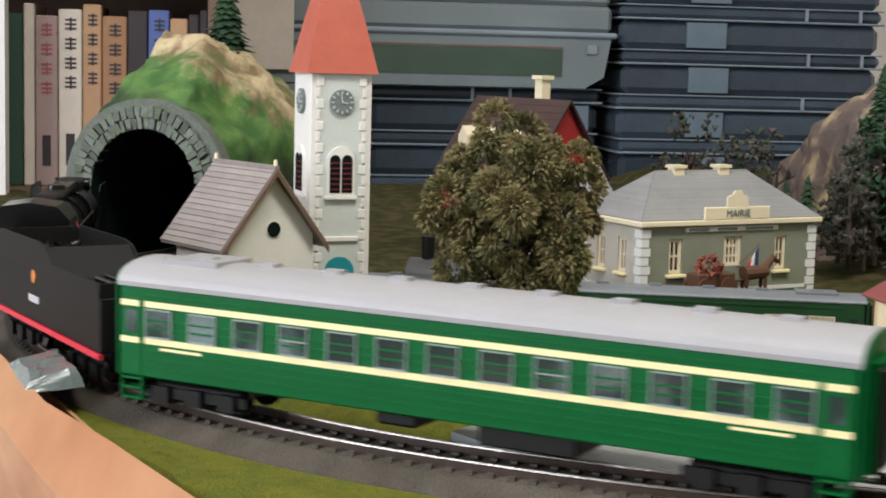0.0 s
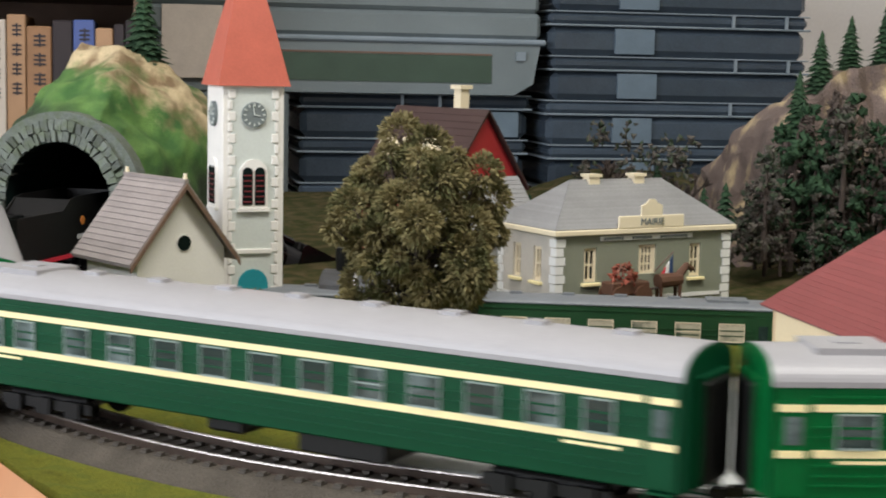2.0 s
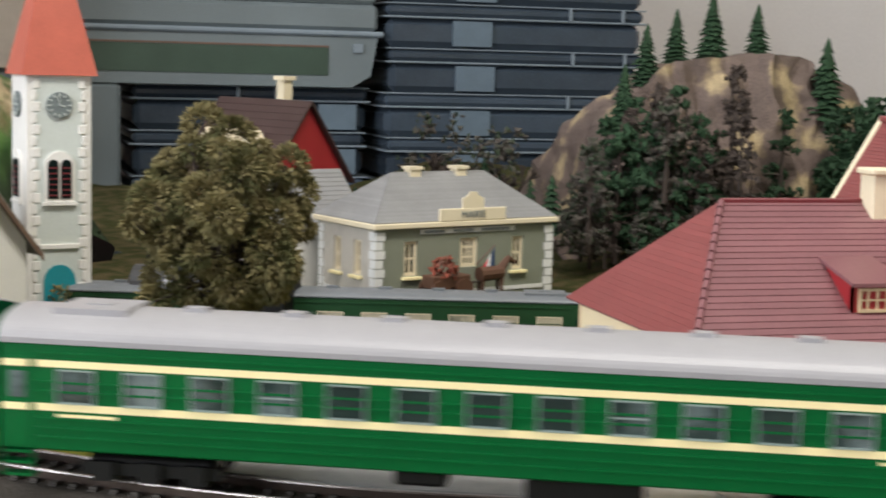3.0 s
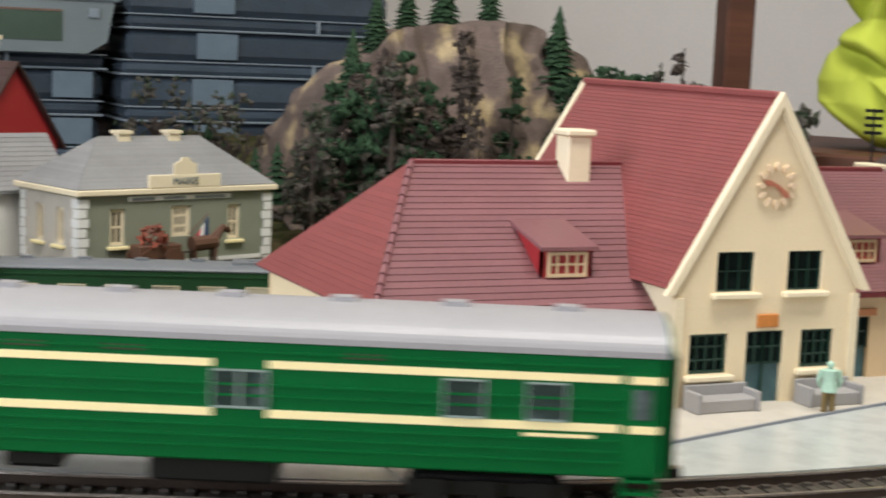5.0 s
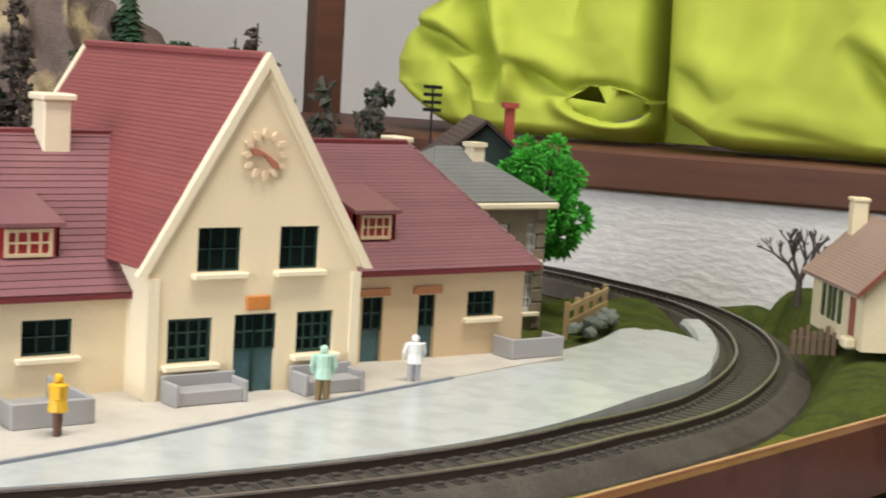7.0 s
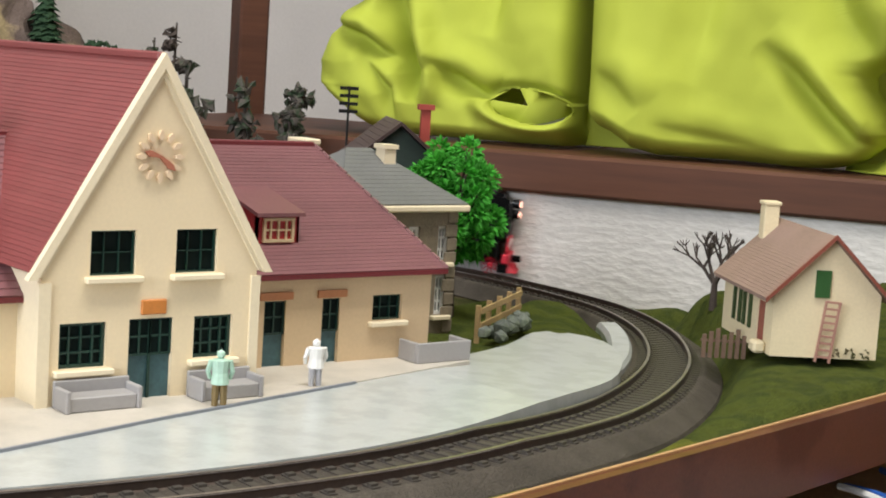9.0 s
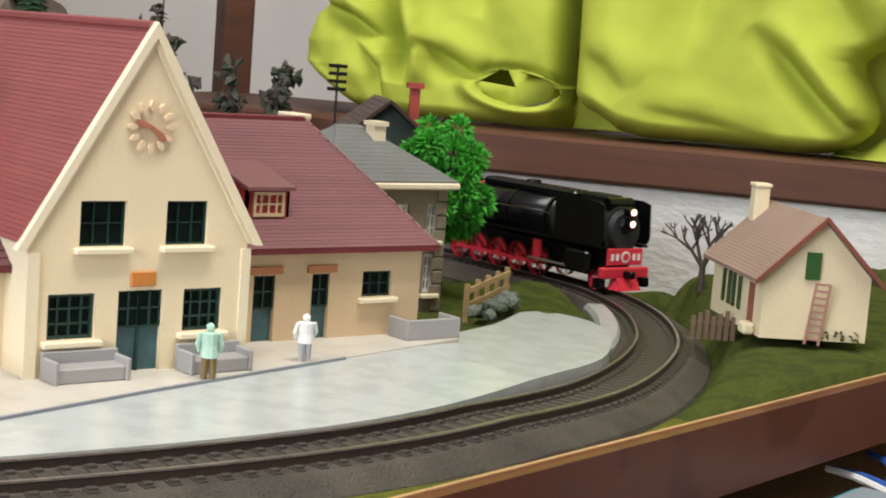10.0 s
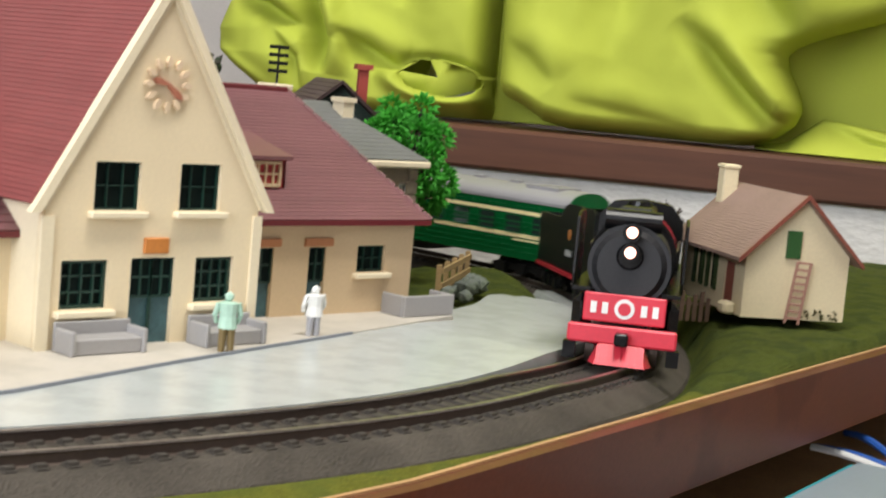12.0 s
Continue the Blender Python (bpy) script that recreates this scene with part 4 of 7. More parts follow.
# ---- foliage ----
def blobs(bm, centre, radius, n, size, rng, flat=1.0, fill=0.55):
    """Many small tilted leaf clumps over a rounded lobe."""
    for _ in range(n):
        d = Vector((rng.gauss(0, 1), rng.gauss(0, 1), rng.gauss(0, 1))).normalized()
        r = radius * (fill + (1 - fill) * rng.random() ** 0.5)
        c = Vector(centre) + Vector((d.x * r, d.y * r, d.z * r * flat))
        s = size * rng.uniform(0.5, 1.3)
        q = Euler((rng.uniform(0, 6.3), rng.uniform(0, 6.3), rng.uniform(0, 6.3))).to_matrix()
        v = [bm.verts.new(c + q @ (Vector(p) * s)) for p in ((1, 0, 0), (-0.6, 0.8, 0.1), (-0.5, -0.8, 0.0), (0, 0.1, 0.55), (0.1, -0.1, -0.45))]
        for f in ((0, 1, 3), (1, 2, 3), (2, 0, 3), (1, 0, 4), (2, 1, 4), (0, 2, 4)):
            bm.faces.new([v[i] for i in f])


def fir(m, h, r, material, label, seed, tiers=9, ragged=0.3, group="", bare=0.1):
    rng = random.Random(seed)
    ob = thing("fir_tree", label, "tree", m, group)
    part("trunk", tube((0, 0, 0), (0, 0, h * 0.95), h * 0.028, h * 0.006, 6), M_bark, ob)
    bm = bmesh.new()
    for i in range(tiers):
        k = i / tiers
        z = h * (bare + (1 - bare) * k)
        rad = r * (1 - k) ** 0.85 + r * 0.08
        n = int(11 - 5 * k)
        for j in range(n):
            a = 2 * math.pi * (j + rng.random() * 0.6) / n + i
            ln = rad * rng.uniform(1 - ragged, 1.1)
            drop = h * 0.05 * rng.uniform(0.5, 1.6)
            w = rad * 0.42
            d, s = Vector((math.cos(a), math.sin(a), 0)), Vector((-math.sin(a), math.cos(a), 0))
            b = Vector((0, 0, z))
            v = [bm.verts.new(p) for p in (b + Vector((0, 0, h * 0.09)), b + d * ln * 0.55 + s * w - Vector((0, 0, drop * 0.4)), b + d * ln - Vector((0, 0, drop)),
                                           b + d * ln * 0.55 - s * w - Vector((0, 0, drop * 0.4)), b - Vector((0, 0, h * 0.01)))]
            for f in ((0, 1, 2), (0, 2, 3), (4, 2, 1), (4, 3, 2), (0, 4, 1), (0, 3, 4)):
                bm.faces.new([v[q] for q in f])
    part("crown", bm, material, ob)
    return ob


def twig_tree(m, h, label, seed, material=None, n=26, spread=0.35, leaf=None):
    rng = random.Random(seed)
    ob = thing("bare_tree", label, "tree", m)
    bm = tube((0, 0, 0), (0, 0, h * 0.35), h * 0.05, h * 0.035, 6)

    def grow(p, d, l, r, depth):
        q = p + d * l
        tube(p, q, r, r * 0.7, 5, bm)
        if depth:
            for _ in range(3):
                e = (d + Vector((rng.uniform(-1, 1), rng.uniform(-1, 1), rng.uniform(-0.3, 0.8))) * 0.85).normalized()
                grow(q, e, l * rng.uniform(0.55, 0.8), r * 0.65, depth - 1)
    for _ in range(4):
        grow(Vector((0, 0, h * 0.3)), Vector((rng.uniform(-1, 1), rng.uniform(-1, 1), rng.uniform(0.2, 1.2))).normalized(), h * spread * 0.8, h * 0.028, 3)
    part("branchwork", bm, material or M_bark, ob)
    if leaf:
        b2 = bmesh.new()
        for _ in range(n):
            blobs(b2, (rng.uniform(-1, 1) * h * 0.22, rng.uniform(-1, 1) * h * 0.22, h * rng.uniform(0.3, 1.0)), h * 0.1, 8, h * 0.05, rng)
        part("foliage", b2, leaf, ob)
    return ob


def ragged_conifer(m, h, label, seed, leaf, group):
    """A worn conifer: stem, uneven bare boughs, and clumps of foliage hanging on some of them."""
    rng = random.Random(seed)
    ob = thing("worn_conifer", label, "tree", m, group)
    stem = tube((0, 0, 0), (rng.uniform(-0.04, 0.04) * h, 0, h), h * 0.026, h * 0.008, 5)
    crown = bmesh.new()
    for i in range(26):
        k = 0.12 + 0.86 * rng.random()
        a = rng.uniform(0, 6.283)
        ln = h * (0.27 * (1 - k) + 0.05) * rng.uniform(0.5, 1.25)
        tip = Vector((math.cos(a) * ln, math.sin(a) * ln, h * k - ln * rng.uniform(-0.1, 0.5)))
        tube((0, 0, h * k), tip, h * 0.009, h * 0.004, 3, stem)
        if rng.random() < 0.8:
            blobs(crown, Vector((0, 0, h * k)).lerp(tip, 0.75), h * 0.055, 6, h * 0.042, rng, 0.6)
            blobs(crown, Vector((0, 0, h * k)).lerp(tip, 0.35), h * 0.05, 4, h * 0.042, rng, 0.6)
    part("stem", stem, M_bark, ob)
    part("crown", crown, leaf, ob)
    return ob


def feathery_tree(m, label, lobes, size, sprigs, material, trunk, seed):
    """A crown of rounded clumps, each built of short outward sprigs, with dark gaps between the clumps."""
    rng = random.Random(seed)
    ob = thing("broadleaf_tree", label, "tree", m)
    bm = tube((0, 0, 0), (0, 0, trunk), 0.0040, 0.0022, 8)
    for c, r in lobes:
        tube((0, 0, trunk * rng.uniform(0.5, 1.0)), Vector(c), 0.0012, 0.0005, 5, bm)
    part("trunk", bm, M_bark, ob)
    bm = bmesh.new()
    for c, r in lobes:
        out = (Vector(c) - Vector((0, 0, trunk))).normalized()
        for _ in range(int(sprigs * (r / 0.008) ** 2)):
            d = (Vector((rng.gauss(0, 1), rng.gauss(0, 1), rng.gauss(0, 1))).normalized() + out * 0.45).normalized()
            p = Vector(c) + d * r * rng.uniform(0.62, 1.0)
            side = d.cross(Vector((rng.gauss(0, 1), rng.gauss(0, 1), rng.gauss(0, 1)))).normalized()
            up = d.cross(side)
            a, w = size * rng.uniform(0.8, 1.7), size * rng.uniform(0.35, 0.7)
            tip = p + d * a - Vector((0, 0, a * 0.3))
            v = [bm.verts.new(q) for q in (p - d * a * 0.6, p + side * w, tip, p - side * w, p + up * w * 0.6)]
            for f in ((0, 1, 4), (1, 2, 4), (2, 3, 4), (3, 0, 4), (0, 3, 2, 1)):
                bm.faces.new([v[q] for q in f])
    part("crown", bm, material, ob)
    return ob


def crown_lobes(seed, n, centre, radii, r0, r1):
    """Clumps spread evenly over an uneven rounded crown, a few of them inside it."""
    rng = random.Random(seed)
    out = []
    for k in range(n):
        z = 1 - 2 * (k + 0.5) / n
        a = k * 2.39996 + rng.uniform(-0.3, 0.3)
        q = math.sqrt(1 - z * z)
        f = rng.uniform(0.72, 1.08) if k % 6 else 0.5
        out.append((tuple(c + e * g * f for c, e, g in zip(centre, (q * math.cos(a), q * math.sin(a), z), radii)), rng.uniform(r0, r1)))
    return out


# big olive tree between the two lines
feathery_tree(pose(-0.2510, 0.205, terrain(-0.248, 0.205)), "large olive-green model tree with dense clumpy foliage and dark gaps",
              crown_lobes(5, 64, (0.002, 0, 0.057), (0.0290, 0.026, 0.0370), 0.0050, 0.0110) + [((-0.033, -0.004, 0.056), 0.006), ((-0.026, -0.006, 0.026), 0.008)],
              0.0013, 430, M_olive, 0.045, 5)
# bright green tree behind the station
feathery_tree(pose(0.1965, 0.122, GROUND + 0.001), "vivid green feathery model tree behind the station",
              crown_lobes(8, 40, (0, 0, 0.0475), (0.0172, 0.0172, 0.0235), 0.0055, 0.0080), 0.0016, 230, M_bright, 0.035, 8)


# ---- tunnel hill ----
# hill outlines across, from the left foot over the top, at four distances behind the portal
LEVELS = (0.006, 0.04, 0.09, 0.20)
SECTIONS = (((-0.056, -0.014), (-0.052, 0.035), (-0.046, 0.060), (-0.036, 0.075), (-0.009, 0.083), (0.022, 0.081), (0.039, 0.063), (0.048, 0.045), (0.054, -0.014)),
            ((-0.060, -0.014), (-0.056, 0.040), (-0.047, 0.070), (-0.040, 0.084), (-0.024, 0.100), (0.009, 0.104), (0.034, 0.080), (0.052, 0.048), (0.062, -0.014)),
            ((-0.080, -0.014), (-0.072, 0.040), (-0.062, 0.075), (-0.052, 0.098), (-0.038, 0.117), (-0.008, 0.119), (0.029, 0.100), (0.052, 0.070), (0.066, -0.014)),
            ((-0.110, -0.014), (-0.100, 0.030), (-0.090, 0.060), (-0.080, 0.075), (-0.060, 0.085), (-0.030, 0.085), (0.0, 0.070), (0.030, 0.045), (0.050, -0.014)))


def hill_paint():
    """Ochre rock streaked downhill, brushed green below a ragged line, darker green round the portal."""
    m = mat("painted_hillside", (0.5, 0.4, 0.25), 0.85, vary=0.3, coarse=45, bump=0.7, step=0.0016)
    nt = m.node_tree
    n, link = nt.nodes, nt.links.new
    hsv = next(q for q in n if q.type == "HUE_SAT")
    sep, co = n.new("ShaderNodeSeparateXYZ"), n.new("ShaderNodeTexCoord")
    link(co.outputs["Object"], sep.inputs[0])

    def noise_at(scale, squash):
        mp, tex = n.new("ShaderNodeMapping"), n.new("ShaderNodeTexNoise")
        mp.inputs["Scale"].default_value = squash
        tex.inputs["Scale"].default_value, tex.inputs["Detail"].default_value = scale, 5
        link(co.outputs["Object"], mp.inputs["Vector"])
        link(mp.outputs["Vector"], tex.inputs["Vector"])
        return tex.outputs["Fac"]

    def calc(op, a, b):
        q = n.new("ShaderNodeMath")
        q.operation = op
        for k, v in enumerate((a, b)):
            if isinstance(v, (int, float)):
                q.inputs[k].default_value = v
            else:
                link(v, q.inputs[k])
        return q.outputs[0]

    def ramp(v, lo, hi):
        q = n.new("ShaderNodeMapRange")
        q.inputs[1].default_value, q.inputs[2].default_value = lo, hi
        link(v, q.inputs[0])
        return q.outputs[0]

    def blend(fac, a, b):
        q = n.new("ShaderNodeMix")
        q.data_type = "RGBA"
        link(fac, q.inputs[0])
        for k, v in ((6, a), (7, b)):
            if isinstance(v, tuple):
                q.inputs[k].default_value = (*v, 1)
            else:
                link(v, q.inputs[k])
        return q.outputs[2]
    rock = blend(ramp(noise_at(60, (1.4, 1.0, 0.35)), 0.42, 0.62), (0.50, 0.40, 0.24), (0.19, 0.125, 0.065))
    green = blend(ramp(noise_at(70, (1, 1, 1)), 0.35, 0.65), (0.10, 0.20, 0.045), (0.035, 0.105, 0.022))
    # height of the green line: high over the portal, falling away to the side
    x, y, z = sep.outputs
    line = calc("SUBTRACT", 0.1090, calc("MULTIPLY", calc("MAXIMUM", calc("SUBTRACT", x, 0.004), 0.0), 0.80))
    over = calc("ADD", calc("SUBTRACT", z, line), calc("MULTIPLY", calc("SUBTRACT", noise_at(90, (1, 1, 1)), 0.5), 0.030))
    low = calc("ADD", calc("SUBTRACT", z, calc("SUBTRACT", line, 0.022)), calc("MULTIPLY", calc("SUBTRACT", noise_at(55, (1, 1, 1)), 0.5), 0.03))
    dark = blend(ramp(noise_at(120, (1, 1, 1)), 0.35, 0.7), (0.030, 0.055, 0.020), (0.012, 0.026, 0.010))
    turf = blend(ramp(low, -0.008, 0.006), dark, green)
    link(blend(ramp(over, -0.006, 0.005), turf, rock), hsv.inputs["Color"])
    return m


def tunnel_hill():
    m = Matrix.Translation((-0.404, 0.455, 0)) @ Matrix.Rotation(math.atan2(0.883, 0.47) - math.pi / 2, 4, "Z")
    ob = thing("tunnel_hill", "painted rocky hill with a stone-arched railway tunnel", "hill", m)
    rng = random.Random(3)

    # rock and turf skin: rings over the bore, running back from the portal
    def skin(u, a):
        """u from the portal backwards, a across the hill from left to right."""
        y = 0.006 + 0.194 * u
        k = a / math.pi * 8
        q = min(7, int(k))
        f = k - q
        i = 0 if y < 0.04 else 1 if y < 0.09 else 2
        w = (y - LEVELS[i]) / (LEVELS[i + 1] - LEVELS[i])
        w = w * w * (3 - 2 * w) if i else w
        s = [Vector(SECTIONS[i + n][q]).lerp(Vector(SECTIONS[i + n][q + 1]), f) for n in (0, 1)]
        c = s[0].lerp(s[1], w)
        p = Vector((c.x, y, c.y))
        k = 0.008 * smooth01(u * 6)
        p += Vector((noise.noise(p * 34), noise.noise(p * 30 + Vector((5, 1, 2))), noise.noise(p * 30 + Vector((1, 7, 3))))) * k
        p += Vector((0.004 * noise.noise(Vector((p.x * 160, p.y * 60, p.z * 30))), 0, 0.0035 * noise.noise(p * 90)))
        return p
    bm = bmesh.new()
    nu, na = 70, 72
    grid = [[bm.verts.new(skin(i / nu, math.pi * j / na)) for j in range(na + 1)] for i in range(nu + 1)]
    for i in range(nu):
        for j in range(na):
            bm.faces.new((grid[i][j], grid[i + 1][j], grid[i + 1][j + 1], grid[i][j + 1]))
    bm.faces.new([grid[nu][j] for j in range(na + 1)])
    part("hillside", bm, hill_paint(), ob, "ochre rock with bright green painted turf", smooth=True)
    # portal of single stones on a mortar ring, round a dark bore
    ring_in = [(0.0326 * math.cos(math.pi * i / 24), 0.0365 + 0.0326 * math.sin(math.pi * i / 24)) for i in range(25)]
    ring_out = [(0.0500 * math.cos(math.pi * i / 24), 0.0365 + 0.0490 * math.sin(math.pi * i / 24)) for i in range(25)]
    bm = bmesh.new()
    for k in range(24):
        prism([ring_in[k], ring_in[k + 1], ring_out[k + 1], ring_out[k]], 0.0008, 0.0100, bm)
    bmesh.ops.remove_doubles(bm, verts=bm.verts, dist=1e-6)
    part("arch_backing", bm, M_stone, ob, "mossy grey mortar round the arch")
    n = 30
    for r0, r1, dz in ((0.0330, 0.0386, 0.0), (0.0391, 0.0448, 0.45)):
        for i in range(n):
            a0 = math.pi * (i + dz) / n + 0.008
            a1 = math.pi * (i + dz + 1) / n - 0.012
            if a1 > math.pi:
                continue
            bm = bmesh.new()
            pts = []
            for a, r in ((a0, r0), (a1, r0), (a1, r1), (a0, r1)):
                pts.append((r * math.cos(a) * 0.98 + rng.uniform(-0.0008, 0.0008), 0.0365 + r * math.sin(a) + rng.uniform(-0.0008, 0.0008)))
            prism(pts, -0.0012 - rng.uniform(0, 0.0012), 0.006, bm)
            part("arch_stone", bm, M_stone, ob)
    for sx in (-1, 1):
        for row in range(6):
            z0 = -0.008 + row * 0.0073
            for k in range(2):
                x0 = 0.0322 + k * 0.0090 + (0.0012 if row % 2 else 0)
                part("wall_stone", box(min(sx * x0, sx * (x0 + 0.0085)), max(sx * x0, sx * (x0 + 0.0085)), -0.003 - rng.uniform(0, 0.001), 0.006, z0, z0 + 0.0068, bevel=0.0006), M_stone, ob)
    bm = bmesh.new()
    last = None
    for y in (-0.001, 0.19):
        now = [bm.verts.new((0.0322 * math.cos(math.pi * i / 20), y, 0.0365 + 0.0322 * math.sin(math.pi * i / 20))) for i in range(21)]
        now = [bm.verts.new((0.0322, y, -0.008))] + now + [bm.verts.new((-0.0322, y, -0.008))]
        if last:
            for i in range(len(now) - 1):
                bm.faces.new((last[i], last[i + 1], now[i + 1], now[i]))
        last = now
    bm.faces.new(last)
    # the bore's darkness is put into its colour
    part("bore", bm, M_void, ob, "tunnel bore coloured near-black for the shade inside")
    return ob


# ---- church ----
def arch_poly(x, z0, z1, w):
    pts = [(x - w, z0), (x + w, z0)]
    for i in range(9):
        a = math.pi * i / 8
        pts.append((x + w * math.cos(a), z1 - w + w * math.sin(a)))
    return pts


def church():
    ob = thing("church", "white model church with a tall tower, red spire and small nave", "church", pose(-0.3215, 0.352, -0.020, 0, 0, 11))
    w = 0.0310
    base, top = 0.0, 0.1235
    tower = part("tower", box(0, w, 0, w, base, top, bevel=0.0004), M_towerwhite, ob)
    part("front_panel", box(0.0042, w - 0.0042, -0.0004, 0.0002, 0.002, top - 0.002), M_towergrey, tower, "pale grey-green rendered panel")
    for i in range(22):  # quoins
        z = base + 0.003 + i * 0.0054
        for s in (0, 1):
            d = 0.0016 if i % 2 else 0.0
            x0, x1 = (0.0028, 0.0048 + d) if s == 0 else (w - 0.0048 - d, w - 0.0028)
            part("quoin", box(x0, x1, -0.0008, -0.0003, z, z + 0.0044, bevel=0.0002), M_towerwhite, tower)
    part("string_course", box(0.0062, w - 0.0062, -0.0016, -0.0004, 0.0400, 0.0425, bevel=0.0003), M_towerwhite, tower)
    for face in (0, 1):
        turn = Matrix.Identity(4) if face == 0 else Matrix.Rotation(math.radians(-90), 4, "Z") @ Matrix.Translation((-w, 0, 0))
        c = part("clock", tube((w / 2, -0.0016, 0.1085), (w / 2, 0.0, 0.1085), 0.0062, 0.0062, 28), M_clock, ob, "grey round clock face")
        c.matrix_basis = turn
        for i in range(12):
            a = i * math.pi / 6
            t = part("hour_mark", box(-0.0003, 0.0003, -0.0020, -0.0016, 0.0042, 0.0056), M_towergrey, c)
            t.matrix_basis = Matrix.Translation((w / 2, 0, 0.1085)) @ Matrix.Rotation(a, 4, "Y")
        for a, l in ((100, 0.003), (-8, 0.0045)):
            t = part("clock_pointer", box(-0.0002, 0.0002, -0.0021, -0.0017, 0, l), M_towergrey, c)
            t.matrix_basis = Matrix.Translation((w / 2, 0, 0.1085)) @ Matrix.Rotation(math.radians(a), 4, "Y")
        sur = part("window_surround", prism(arch_poly(w / 2, 0.0625, 0.0868, 0.0072), -0.0013, 0.0), M_towerwhite, ob, "white arched window surround")
        sur.matrix_basis = turn
        for x in (-0.0031, 0.0031):
            g = part("lancet", prism(arch_poly(w / 2 + x, 0.0642, 0.0828, 0.0026), -0.0017, -0.0012), M_void, sur, "dark louvred lancet")
            for k in range(6):
                part("louvre", box(w / 2 + x - 0.0022, w / 2 + x + 0.0022, -0.0021, -0.0017, 0.0655 + k * 0.0026, 0.0662 + k * 0.0026), M_maroon_dark, g)
        part("sill", box(w / 2 - 0.0082, w / 2 + 0.0082, -0.0022, 0.0, 0.0610, 0.0624), M_towerwhite, sur)
    dr = part("door_recess", prism(arch_poly(w / 2, 0.010, 0.0325, 0.0076), -0.0012, 0.0), M_teal, ob, "teal arched doorway with flowers")
    rng = random.Random(2)
    bm = bmesh.new()
    blobs(bm, (w / 2, -0.0024, 0.018), 0.0055, 70, 0.0014, rng)
    part("climbing_plant", bm, M_olive, dr)
    # spire
    bm = bmesh.new()
    o = 0.0026
    prof = [(o, top - 0.001), (o - 0.0005, top + 0.001), (-0.0035, top + 0.026), (-0.0100, top + 0.052), (-w / 2 + 0.0004, top + 0.088)]
    last = None
    for g, z in prof:
        now = [bm.verts.new(p) for p in ((-g, -g, z), (w + g, -g, z), (w + g, w + g, z), (-g, w + g, z))]
        if last:
            for i in range(4):
                bm.faces.new((last[i], last[(i + 1) % 4], now[(i + 1) % 4], now[i]))
        else:
            bm.faces.new(now[::-1])
        last = now
    bm.faces.new(last)
    part("spire", bm, M_spire, ob, "salmon-red tiled spire")
    return ob


def nave():
    ob = thing("church_hall", "small white gabled chapel with a grey slate roof", "building", pose(-0.3425, 0.300, -0.0115, 0, 0, 30))
    g, l, e, a = 0.046, 0.046, 0.040, 0.0690
    # gable faces the track (local -y), ridge runs back along +y
    part("body", prism([(-g / 2, 0), (g / 2, 0), (g / 2, e), (0, a), (-g / 2, e)], 0, l), M_towerwhite, ob, "white rendered walls, stained near the ground")
    part("round_window", tube((0.0012, -0.0006, 0.0430), (0.0012, 0.0, 0.0430), 0.0035, 0.0035, 20), M_void, ob)
    part("window_rim", tube((0.0012, -0.0003, 0.0430), (0.0012, 0.0002, 0.0430), 0.0041, 0.0041, 20), M_towerwhite, ob)
    for s in (-1, 1):
        up = Vector((-s * g / 2 - s * 0.006, 0, (a - e) * (g / 2 + 0.006) / (g / 2)))
        x0 = s * (g / 2 + 0.006)
        z0 = a - up.z + 0.0012
        bm = bmesh.new()
        hexa(bm, [(x0, -0.004, z0), (x0, l + 0.004, z0), (0, l + 0.004, a + 0.0012), (0, -0.004, a + 0.0012), (x0, -0.004, z0 + 0.001), (x0, l + 0.004, z0 + 0.001), (0, l + 0.004, a + 0.0022), (0, -0.004, a + 0.0022)])
        rf = part("roof", bm, M_slate, ob, "grey slate roof slope")
        tile_rows(rf, (x0, -0.0042, z0 + 0.0012), (0, 1, 0), up, l + 0.0084, up.length, 15, M_slate, proud=0.0006)
        bm = prism([(x0, z0 - 0.0022), (x0, z0 + 0.0005), (0, a + 0.0016), (0, a - 0.0012)], -0.0050, -0.0043)
        part("verge", bm, M_wood, rf, "brown verge board")
    part("ridge", box(-0.0012, 0.0012, -0.0045, l + 0.0045, a + 0.0018, a + 0.0034), M_slate, ob)
    for y in (-0.003, l + 0.003):
        part("finial", tube((0, y, a + 0.0034), (0, y, a + 0.0060), 0.001, 0.0008, 8), M_creamlight, ob)


